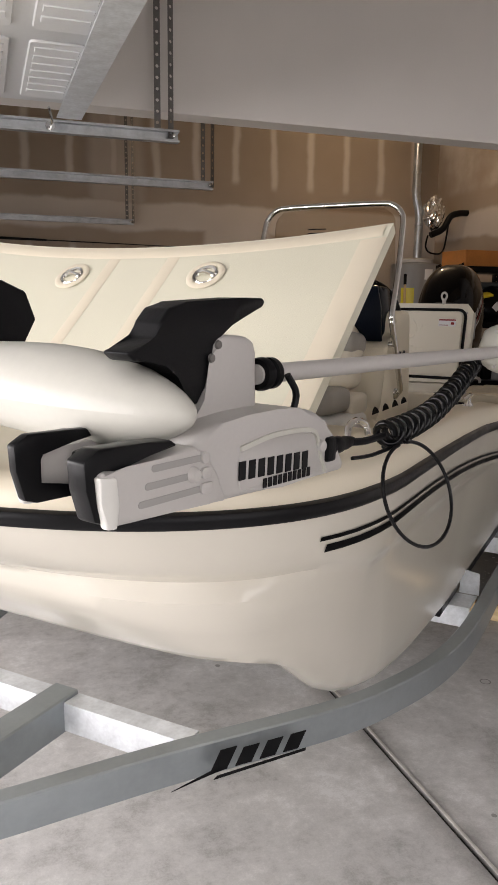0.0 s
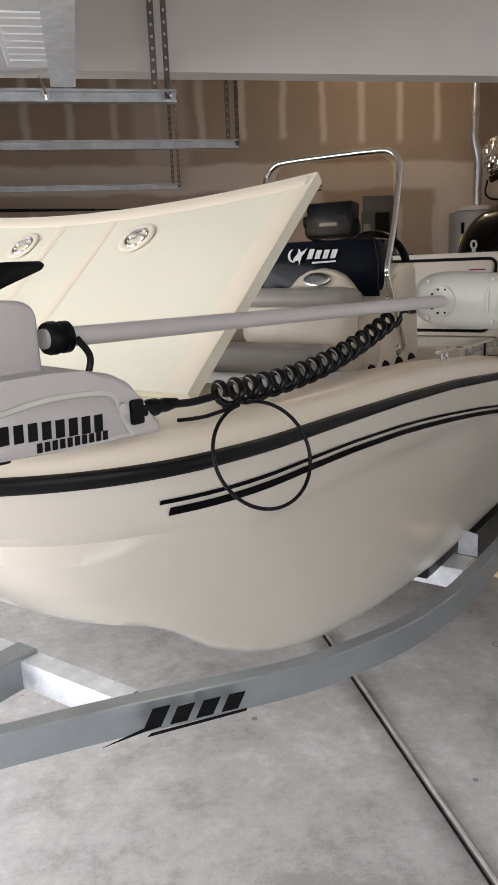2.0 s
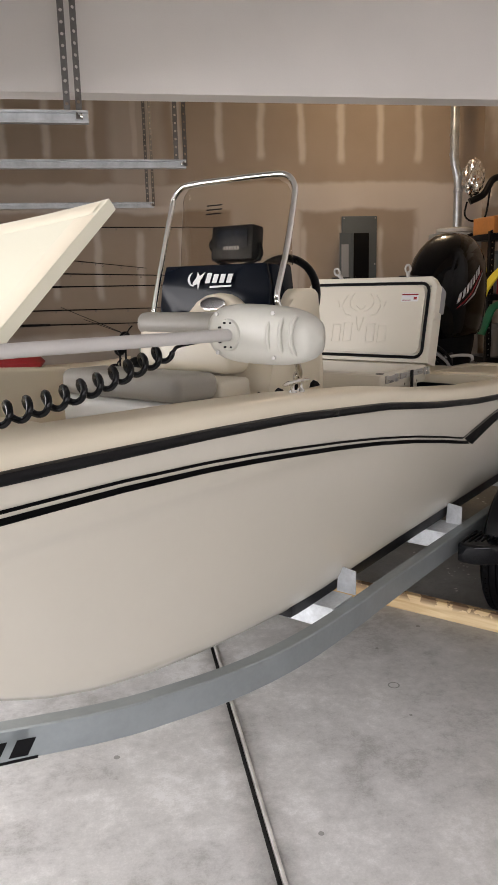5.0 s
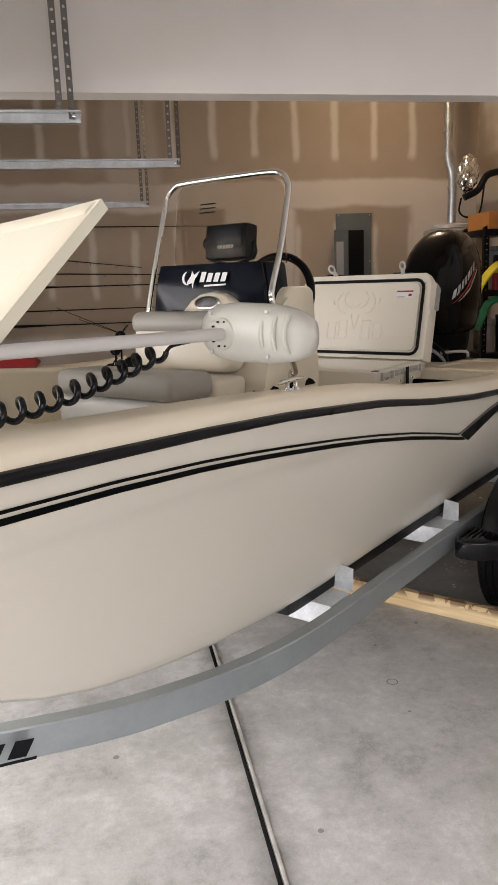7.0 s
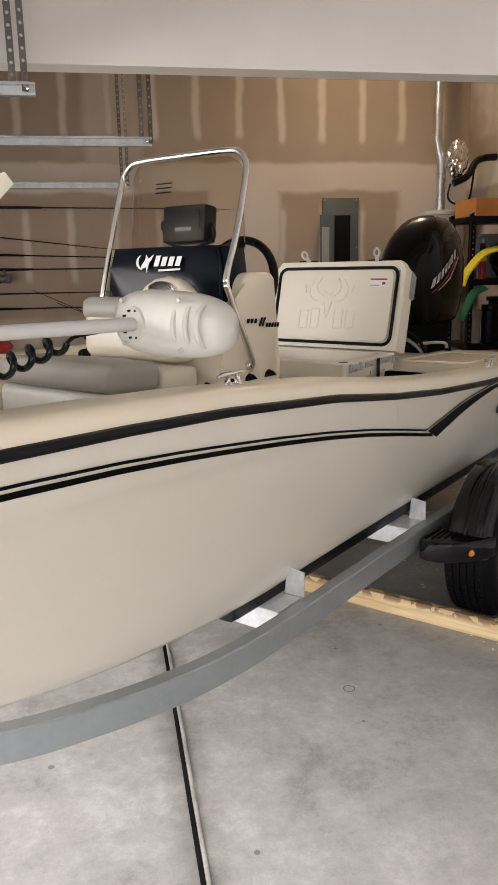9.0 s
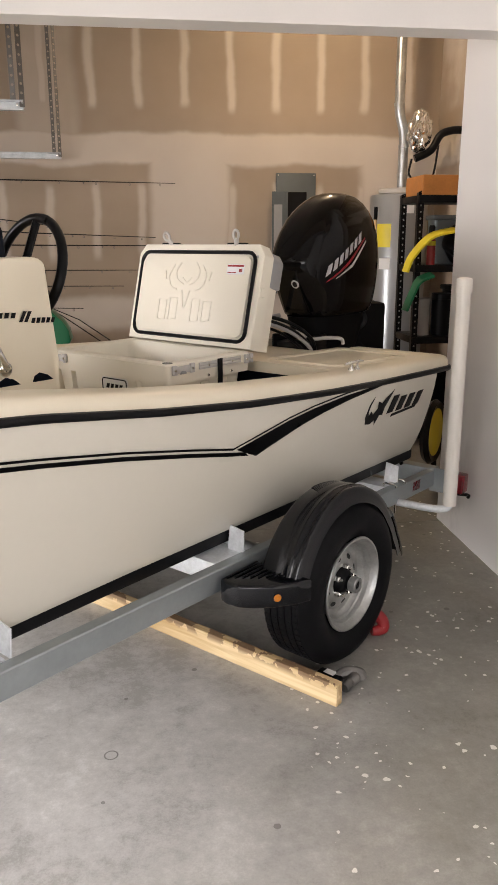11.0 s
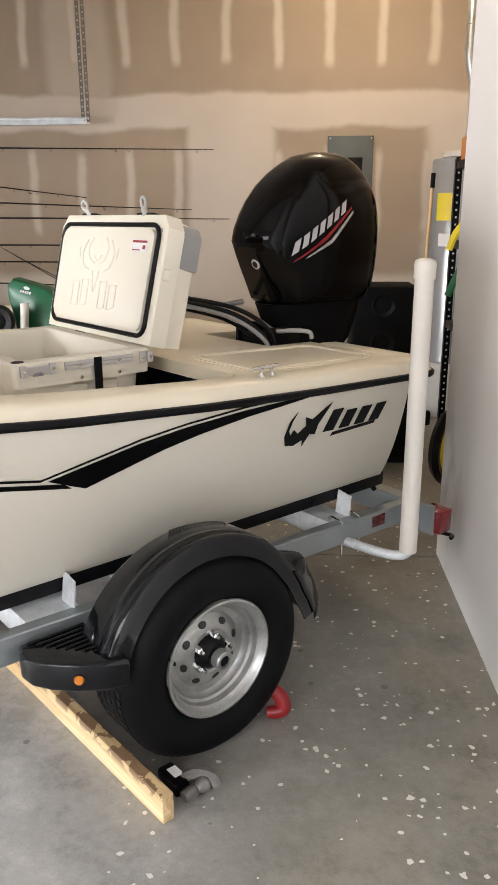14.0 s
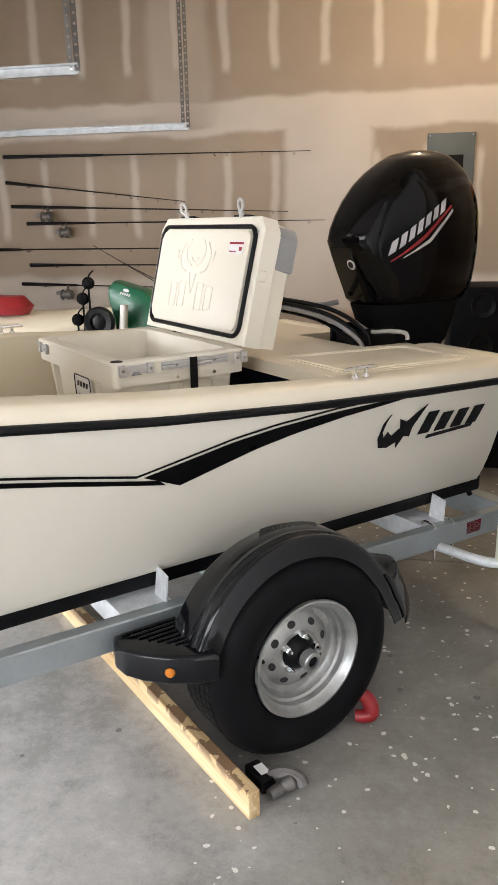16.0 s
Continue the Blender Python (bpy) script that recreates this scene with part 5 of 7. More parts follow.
# rigging: cables from the well, over the deck to behind the cooler
for i, (dx, dy, dz, r, mt) in enumerate(((0, 0, 0, 0.013, BLACK), (0.02, 0.03, -0.015, 0.010, GREYC), (-0.02, 0.02, 0.02, 0.010, BLACK), (0.01, -0.03, -0.03, 0.008, BLACK))):
    pts = smooth_path([(0.15 + dx, 0.19 + dy, 1.02), (0.17 + dx, 0.17 + dy, 1.12 + dz), (0.27 + dx, 0.07 + dy, 1.215 + dz), (0.45, -0.08 + dy, 1.27 + dz), (0.62, -0.20 + dy, 1.28 + dz), (0.76, -0.28 + dy, 1.24 + dz), (0.86, -0.34 + dy, 1.10)], 7)
    part("rigging_cable", tube(B(), pts, r, 8), mt, motor, "black rigging cable" if mt is BLACK else "grey rigging cable")
part("rigging_boot", tube(B(), smooth_path([(0.08, -0.08, 1.245), (0.17, -0.11, 1.235), (0.27, -0.13, 1.25), (0.42, -0.16, 1.27)], 6), 0.013, 8), GREYC, motor)
part("bent_tube", tube(B(), smooth_path([(0.06, 0.02, 1.16), (0.05, 0.12, 1.125), (0.03, 0.22, 1.135), (-0.01, 0.28, 1.13), (-0.02, 0.29, 1.10)], 6), 0.010, 8), GREYP, motor, "grey bent tube")

# ---- trailer ----
def rail_z(x):
    return piecewise([(-1, 0.40), (0, 0.425), (1.5, 0.457), (2.7, 0.484), (3.0, 0.494), (3.4, 0.517), (4.08, 0.553), (5, 0.58)], x)


def rail_path(side):
    pts = [(-0.10, 0.838), (0.8, 0.838), (1.6, 0.838), (2.3, 0.846), (2.65, 0.852), (2.95, 0.846), (3.2, 0.815), (3.42, 0.755), (3.64, 0.662), (4.06, 0.398), (4.4, 0.19), (4.62, 0.04)]
    return smooth_path([(x, side * y, rail_z(x)) for x, y in pts], 6)


trailer = thing("boat_trailer", FRAME_B, (1.1, 0, 0), "galvanised single-axle boat trailer with black plastic fenders", "trailer")
for side in (1, -1):
    bm = sweep(B(), rail_path(side), [(-0.025, -0.04), (-0.021, -0.044), (0.021, -0.044), (0.025, -0.04), (0.025, 0.04), (0.021, 0.044), (-0.021, 0.044), (-0.025, 0.04)])
    fr = part("frame_rail", bm, GALV, trailer, "bent galvanised frame rail")
    if side > 0:
        face = basis((4.10, 0.437, rail_z(4.1) - 0.024), (-0.33, 0.217, -0.012), (0, 0, 1))
        bm = B()
        blocks(bm, face @ pose(0.10, 0.008, 0.0), 0.27, 0.044, 4, 0.5, 0.002, {0: 1.2}, 3)
        prism(bm, [(0.0, -0.012), (0.10, 0.004), (0.14, 0.008), (0.14, 0.016), (0.10, 0.013)], face, 0.002)
        prism(bm, [(0.11, -0.012), (0.37, -0.004), (0.372, 0.003), (0.12, -0.004)], face, 0.002)
        part("name_mark", bm, DECAL, fr, "black slanted maker lettering shown as bars")
bm = box(B(), 3.95, 5.35, -0.04, 0.04, 0.50, 0.60, 0.004, 1)
part("tongue", bm, GALV, trailer, "galvanised tongue beam")


def crossmember(x, half, w=0.04):
    """An angle-section crossmember."""
    z = rail_z(x)
    bm = sweep(B(), [(x, -half, z), (x, half, z)], [(-w, 0.04), (w, 0.04), (w, -0.04), (w - 0.006, -0.04), (w - 0.006, 0.034), (-w, 0.034)])
    return part("crossmember", bm, GALVB, trailer, "bright galvanised crossmember")


for x, h, w in ((0.32, 0.812, 0.06), (1.56, 0.812, 0.085), (2.605, 0.818, 0.068), (3.98, 0.42, 0.03)):
    crossmember(x, h, w)
bm = tube(B(), [(1.10, -0.82, 0.31), (1.10, 0.82, 0.31)], 0.03, 12)
part("axle", bm, GALV, trailer)
# carpeted bunks on bright brackets
for side in (1, -1):
    bm = sweep(B(), smooth_path([(-0.02, side * 0.69, 0.556), (0.6, side * 0.69, 0.556), (2.0, side * 0.69, 0.558), (2.68, side * 0.695, 0.560), (2.83, side * 0.70, 0.568)], 6), [(-0.045, -0.036), (0.045, -0.036), (0.05, -0.02), (0.05, 0.024), (-0.05, 0.024), (-0.05, -0.02)])
    part("bunk", bm, BLACK, trailer, "black carpeted bunk board")
    for x in (0.275, 1.495, 2.52):
        z = rail_z(x) + 0.0405
        bm = prism(B(), [(-0.038, 0.0), (0.038, 0.0), (0.034, 0.085), (-0.036, 0.095)], basis((x, side * 0.785, z), (0, side, 0), (-0.12, -side * 0.22, 1)), 0.006 * side)
        part("bunk_bracket", bm, GALVB, trailer, "bright galvanised bunk bracket")


def tread_tyre(m):
    """A tyre with circumferential grooves and lettering-free sidewalls."""
    pr = [(0.182, -0.004), (0.194, 0.006), (0.225, 0.020), (0.262, 0.024), (0.290, 0.016), (0.306, 0.0), (0.315, -0.014), (0.319, -0.020)]
    y = -0.020
    for i in range(4):
        pr += [(0.3215, y - 0.026), (0.313, y - 0.0265), (0.313, y - 0.0325), (0.3215, y - 0.033)]
        y -= 0.033
    pr += [(0.319, y - 0.028), (0.306, y - 0.040), (0.29, y - 0.048), (0.26, y - 0.050), (0.2, y - 0.045), (0.182, y - 0.04)]
    return lathe(B(), pr, m, 72)


for side in (1, -1):
    axis = basis((1.172, side * 1.110, 0.336), (-side, 0, 0), (0, 0, 1))
    m = axis @ Matrix.Diagonal((1.043, 1.043, 1, 1))
    wheel = part("wheel", tread_tyre(m), RUBBER, trailer, "black trailer tyre on a galvanised rim")
    bm = B()
    k = 72
    for i in range(k):
        a = 2 * math.pi * i / k
        for j in range(5):
            h = -0.022 - j * 0.033
            mm = m @ pose(0, 0, 0, 0, 0, math.degrees(a + 0.02 * (j % 2)))
            box(bm, 0.318, 0.3222, -0.0095, 0.0095, h - 0.0245, h - 0.002, 0, 1, mm)
    tb = part("tread_block", bm, RUBBER, wheel)
    tagged(tb, kind="stuff")
    m = axis @ Matrix.Diagonal((0.965, 0.965, 1, 1))
    bm = lathe(B(), [(0.196, 0.004), (0.201, 0.008), (0.199, 0.014), (0.192, 0.015), (0.186, 0.006), (0.181, -0.006), (0.172, -0.012), (0.168, -0.030), (0.160, -0.036), (0.156, -0.052), (0.148, -0.060), (0.128, -0.062),
                     (0.110, -0.052), (0.085, -0.040), (0.075, -0.041), (0.07, -0.046), (0.034, -0.046), (0.034, -0.06)], m, 56)
    rim = part("rim", bm, RIMM, wheel, "galvanised steel wheel rim")
    for i in range(8):
        bm = B()
        a = 2 * math.pi * (i + 0.3) / 8
        prism(bm, [(0.0120 * math.cos(q), 0.0150 * math.sin(q)) for q in (2 * math.pi * j / 14 for j in range(14))], m @ pose(0, 0, 0, 0, 0, math.degrees(a)) @ pose(0.103, 0, -0.0515, 0, 25.6, 0), 0.004)
        part("rim_hole", bm, JOINTM, rim, "dark cooling hole")
    bm = lathe(B(), [(0.0, 0.012), (0.024, 0.012), (0.030, 0.006), (0.032, -0.012), (0.045, -0.022), (0.060, -0.038), (0.062, -0.05)], m, 24)
    part("hub", bm, SATIN, rim, "black hub with grease cap")
    part("grease_cap", lathe(B(), [(0.031, 0.0), (0.0325, 0.004), (0.0325, 0.030), (0.029, 0.034), (0.020, 0.034), (0.019, 0.026), (0.0, 0.024)], m, 24), RIMM, rim, "grey steel grease cap")
    part("cap_core", lathe(B(), [(0.0, 0.027), (0.018, 0.027), (0.0185, 0.0255)], m, 20), SATIN, rim)
    for i in range(5):
        a = 2 * math.pi * (i + 0.1) / 5
        mm = m @ pose(0.060 * math.cos(a), 0.060 * math.sin(a), -0.045)
        part("lug_nut", lathe(B(), [(0.012, 0), (0.0115, 0.022), (0.008, 0.025), (0.006, 0.025), (0.006, 0.036), (0, 0.037)], mm, 6), CHROME, rim)
    bm = tube(B(), [m @ Vector((-0.150, 0.030, -0.058)), m @ Vector((-0.158, 0.032, -0.015))], 0.006, 8)
    part("valve_stem", bm, BLACK, rim)

    # fender: arched shell over the tyre with a step at the front and a flap behind
    yo, yi = side * 1.118, side * 0.945

    def arc(r, a):
        return 1.19 + r * math.cos(radians(a)), 0.30 + r * math.sin(radians(a))
    CROWN = [(14, 0.402), (30, 0.402), (43, 0.416), (55, 0.428), (70, 0.438), (85, 0.440), (100, 0.434), (120, 0.424), (140, 0.411), (160, 0.414), (174, 0.438)]
    FALL = [(28, 0.0), (50, 0.012), (66, 0.018), (82, 0.020), (98, 0.015), (115, 0.0)]
    SEC = ((0.0, -0.014), (0.03, -0.002), (0.08, 0.0), (0.30, 0.001), (0.46, 0.003), (0.54, -0.002), (0.60, -0.004), (0.66, 0.002), (0.72, 0.004), (0.77, -0.001), (0.82, -0.005), (0.87, -0.001), (0.91, -0.003), (0.96, -0.012), (0.99, -0.030), (1.01, -0.054), (1.03, -0.062), (1.01, -0.063), (0.97, -0.036), (0.90, -0.020), (0.0, -0.024))
    rows = []
    for a in np.linspace(14, 174, 52):
        r, fall = piecewise(CROWN, a), piecewise(FALL, a)
        rows.append([Vector((arc(r + dr - fall * max(0, 1 - q / 0.6), a)[0], yi + (yo - yi) * q, arc(r + dr - fall * max(0, 1 - q / 0.6), a)[1])) for q, dr in SEC])
    bm = B()
    loft(bm, rows)
    fen = part("fender", bm, FENDER, trailer, "black plastic fender with moulded ribs", 50)
    for i in range(7):
        q = 0.06 + 0.062 * i
        y = yi + (yo - yi) * q
        pts = []
        for a in np.linspace(84 - i, 113 - i, 9):
            r = piecewise(CROWN, a) - piecewise(FALL, a) * max(0, 1 - q / 0.6) + 0.0005
            pts.append((arc(r, a)[0], y, arc(r, a)[1]))
        part("fender_rib", sweep(B(), pts, [(-0.0035, -0.004), (0.0035, -0.004), (0.0025, 0.002), (-0.0025, 0.002)]), FENDER, fen)
    bm = B()
    lo = [(1.50, side * 1.150), (1.56, side * 1.128), (1.63, side * 1.080), (1.682, side * 1.025), (1.712, side * 0.975), (1.718, side * 0.92), (1.705, side * 0.885), (1.50, side * 0.885)]
    prism(bm, [(x, y) for x, y in (lo if side < 0 else lo[::-1])], pose(0, 0, 0.398), 0.088, 0.012, 3)
    step = part("fender_step", bm, FENDER, fen, "black fender step with ribbed top")
    bm = B()
    for i in range(8):
        y = side * (1.06 - i * 0.022)
        box(bm, 1.51, 1.56 + 0.018 * i, min(y, y - side * 0.008), max(y, y - side * 0.008), 0.487, 0.491, 0.0015, 1)
    part("tread_rib", bm, BLACK, step)
    bm = lathe(B(), [(0, 0.009), (0.010, 0.008), (0.014, 0.003), (0.015, 0)], basis((1.626, side * 1.086, 0.440), (-side * 0.83, 0.56, 0), (0, 0, 1)), 14)
    part("side_marker", bm, AMBER, step, "small amber side marker lamp")
    # the tail flares out behind the tyre in a rounded flap
    rows = []
    for a in np.linspace(146, 177, 16):
        k = (a - 146) / 31
        row = []
        for q in np.linspace(0.0, 0.985, 12):
            swell = 0.100 * math.sin(math.pi / 2 * min(1, k * 3.2)) * (math.cos(math.pi / 2 * max(0, (q - 0.35) / 0.64)) if q > 0.35 else 0.75 + 0.25 * q / 0.35)
            x, z = arc(piecewise(CROWN, a) - 0.006 + swell, a)
            row.append(Vector((x, yi + (yo - yi) * q, z)))
        rows.append(row + [Vector((p.x + 0.008, p.y, p.z - 0.004)) for p in row[::-1]])
    bm = B()
    loft(bm, rows)
    part("rear_flap", bm, FENDER, fen, "flared rounded tail of the fender", 50)
# stern: rear crossbeam, tail lamps, U bolts, guide post arms
bm = box(B(), -0.12, -0.05, -0.86, 0.86, 0.375, 0.475, 0.004, 1)
part("rear_beam", bm, GALV, trailer, "galvanised rear beam")
for side in (1, -1):
    y = side * 0.851
    bm = box(B(), 0.10, 0.19, min(y, y + side * 0.012), max(y, y + side * 0.012), 0.405, 0.462, 0.004, 2)
    part("side_lamp", bm, REDLENS, trailer, "red side lamp")
    bm = box(B(), -0.14, -0.06, side * 0.97 - 0.05, side * 0.97 + 0.05, 0.36, 0.46, 0.006, 2)
    part("tail_lamp", bm, REDLENS, trailer, "red tail lamp")
    bm = box(B(), -0.065, -0.055, min(side * 0.84, side * 0.99), max(side * 0.84, side * 0.99), 0.35, 0.48, 0.002, 1)
    part("lamp_plate", bm, GALV, trailer)
    bm = B()
    for x in (0.26, 0.36):
        z = rail_z(x)
        tube(bm, [(x, side * 0.79, z - 0.09), (x, side * 0.79, z + 0.05), (x, side * 0.80, z + 0.055), (x, side * 0.845, z + 0.055), (x, side * 0.858, z + 0.05), (x, side * 0.858, z - 0.09)], 0.005, 8)
    part("u_bolt", bm, CHROME, trailer, "bright U bolt")
    bm = tube(B(), smooth_path([(0.335, side * 0.84, 0.392), (0.325, side * 0.90, 0.392), (0.30, side * 0.99, 0.386), (0.265, side * 1.055, 0.382), (0.236, side * 1.084, 0.395), (0.231, side * 1.085, 0.45)], 6), 0.019, 12)
    part("post_arm", bm, GALVB, trailer, "bent bright steel post arm")
bm = tube(B(), smooth_path([(-0.10, 0.80, 0.37), (-0.14, 0.86, 0.345), (-0.15, 0.95, 0.33), (-0.15, 1.02, 0.335), (-0.13, 1.03, 0.33)], 5), 0.009, 8)
part("lamp_cable", bm, BLACK, trailer)
bm = B()
box(bm, 0.0, 0.07, 0.60, 0.64, 0.50, 0.58, 0.004)
tube(bm, [(0.05, 0.64, 0.575), (-0.02, 0.66, 0.52), (-0.05, 0.67, 0.47)], 0.012, 8)
part("tie_down", bm, BLACK, trailer, "black tie-down strap end")

for side in (1,):
    post = thing("guide_post", FRAME_B, (0.231, side * 1.085, 0.40), "white plastic pipe guide post with cap", "guide post", "trailer guide posts")
    part("pipe", lathe(B(), [(0.030, 0.40), (0.0335, 0.40), (0.0335, 1.45)], pose(0.231, side * 1.085, 0), 28), PVC, post)
    part("cap", lathe(B(), [(0.0375, 1.425), (0.038, 1.43), (0.038, 1.475), (0.034, 1.488), (0.02, 1.493), (0, 1.494)], pose(0.231, side * 1.085, 0), 28), PVC, post)

# ---- on the floor by the wheel ----
def lumber_material():
    m, n, l, b = nodes_of("pine_with_bark_stains", 0.6)
    co = n.new("ShaderNodeTexCoord")
    mp = n.new("ShaderNodeMapping")
    mp.inputs["Scale"].default_value = (40, 1.6, 26)
    l.new(co.outputs["Object"], mp.inputs[0])
    gr = n.new("ShaderNodeTexNoise")
    gr.inputs["Scale"].default_value, gr.inputs["Detail"].default_value, gr.inputs["Distortion"].default_value = 1.0, 5, 0.8
    l.new(mp.outputs[0], gr.inputs["Vector"])
    ramp = n.new("ShaderNodeValToRGB")
    ramp.color_ramp.elements[0].position, ramp.color_ramp.elements[1].position = 0.35, 0.68
    ramp.color_ramp.elements[0].color, ramp.color_ramp.elements[1].color = (0.50, 0.33, 0.15, 1), (0.76, 0.60, 0.36, 1)
    l.new(gr.outputs["Fac"], ramp.inputs[0])
    st = n.new("ShaderNodeTexNoise")
    st.inputs["Scale"].default_value, st.inputs["Detail"].default_value = 14, 4
    l.new(co.outputs["Object"], st.inputs["Vector"])
    sep = n.new("ShaderNodeSeparateXYZ")
    l.new(co.outputs["Object"], sep.inputs[0])
    edge = band(n, l, sep.outputs[2], 0.066, 0.2, 0.016)
    st_m = math_node(n, l, "MULTIPLY", math_node(n, l, "GREATER_THAN", st.outputs["Fac"], 0.485), edge)
    mix = n.new("ShaderNodeMix")
    mix.data_type = "RGBA"
    l.new(math_node(n, l, "MULTIPLY", st_m, 0.85), mix.inputs["Factor"])
    l.new(ramp.outputs[0], mix.inputs["A"])
    mix.inputs["B"].default_value = (0.16, 0.085, 0.045, 1)
    l.new(mix.outputs["Result"], b.inputs["Base Color"])
    return m


LUMBER = lumber_material()
bm = box(B(), -0.019, 0.019, -0.85, 1.255, 0.0, 0.089, 0.003, 2, pose(1.49, 0, 0, 0, 0, 1.0))
single("timber", bm, LUMBER, FRAME_B, (1.49, 0.2, 0), "pine two-by-four on edge on the floor", "lumber", smooth=None)
bm = tube(B(), smooth_path([(0.945, 1.075, 0.100), (0.922, 1.095, 0.094), (0.908, 1.112, 0.066), (0.910, 1.120, 0.036), (0.930, 1.110, 0.026), (0.955, 1.09, 0.026)], 6), lambda q: 0.020 + 0.007 * math.sin(math.pi * q), 14)
single("wheel_chock", bm, RED, FRAME_B, (0.90, 1.09, 0.002), "red moulded rubber chock behind the tyre", "wheel chock", smooth=60)
hitch = thing("ball_mount", FRAME_B, (1.34, 1.2, 0), "black steel hitch ball mount lying on the floor", "hitch ball mount")
bm = box(B(), 1.352, 1.405, 1.10, 1.20, 0.002, 0.048, 0.008)
part("shank", bm, SATIN, hitch, "black shank with a worn white label")
bm = box(B(), 1.36, 1.39, 1.13, 1.175, 0.0525, 0.0535, 0)
part("label_bars", bm, WHITED, hitch)
bm = B()
lathe(bm, [(0.0, 0.0), (0.018, 0.0), (0.02, 0.03), (0.014, 0.045), (0.024, 0.06), (0.026, 0.075), (0.018, 0.09), (0, 0.094)], pose(1.40, 1.232, 0.027, 0, -82, 0), 18)
tube(bm, smooth_path([(1.36, 1.17, 0.03), (1.33, 1.20, 0.052), (1.30, 1.235, 0.045), (1.295, 1.25, 0.024)], 5), 0.022, 10)
part("ball", bm, DARKST, hitch, "dark steel hitch ball")

# ---- trolling motor on the bow ----
TO, T1, T2, TZ = Vector((4.62, 0.86, 1.37)), Vector((-0.985, 0.174, 0)), Vector((0.174, 0.985, 0)), Vector((0, 0, 1))


def tp(s, n, h):
    """A point of the trolling motor: s aft along it, n to its outer side, h up."""
    return TO + T1 * s + T2 * n + TZ * h


def tplane(n, s=0.0, h=0.0):
    return basis(tp(s, n, h), T1, TZ)


tm = thing("trolling_motor", FRAME_B, tp(0.1, -0.03, 0.015), "light grey bow-mount trolling motor, stowed flat on the bow deck", "trolling motor")
bm = prism(B(), [(-0.075, 0.108), (-0.054, 0.118), (-0.018, 0.124), (0.025, 0.128), (0.084, 0.129), (0.136, 0.126), (0.179, 0.117), (0.212, 0.100), (0.229, 0.073), (0.258, 0.040), (0.265, 0.019), (0.101, 0.023), (-0.035, 0.028), (-0.055, 0.060)], tplane(-0.12), 0.147, 0.020, 4)
hous = part("housing", bm, GREYP, tm, "light grey plastic motor mount housing", 45)
# raised side panel with a soft moulded edge
bm = prism(B(), [(0.006, 0.046), (0.009, 0.084), (0.073, 0.093), (0.138, 0.092), (0.170, 0.087), (0.182, 0.066), (0.199, 0.030), (0.10, 0.032), (0.01, 0.035)], tplane(0.0245), 0.004, 0.003, 2)
part("side_panel", bm, GREYP, hous, "raised side panel", 50)
bm = sweep(B(), smooth_path([tp(q, 0.0275, h) for q, h in ((0.009, 0.088), (0.073, 0.0965), (0.138, 0.0955), (0.168, 0.091), (0.181, 0.080), (0.188, 0.055), (0.204, 0.028))], 4), [(-0.0035, -0.003), (0.0035, -0.003), (0.0025, 0.003), (-0.0025, 0.003)])
part("moulded_edge", bm, OFFW, hous, "pale moulded edge line")
for s0, s1, h0, h1, high, count in ((0.004, 0.162, 0.049, 0.0405, 0.0235, 8), (0.054, 0.166, 0.0305, 0.0285, 0.0125, 10)):
    step = (s1 - s0) / count
    for i in range(count):
        bar = blocks(B(), tplane(0.0290, s0 + step * i, h0 + (h1 - h0) * i / count), step, high, 1, 0.05, 0.0012)
        part("name_mark", bar, DECAL, hous, "black maker lettering shown as a bar")
part("cord_button", lathe(B(), [(0, 0.010), (0.008, 0.008), (0.010, 0)], tplane(0.026, 0.190, 0.066), 14), GREYP, hous)
for q in (0.03, 0.13, 0.22):
    part("rubber_foot", lathe(B(), [(0, -0.006), (0.016, -0.006), (0.016, 0.006), (0, 0.006)], pose(*tp(q, -0.03, 0.020)), 12), BLACK, hous)
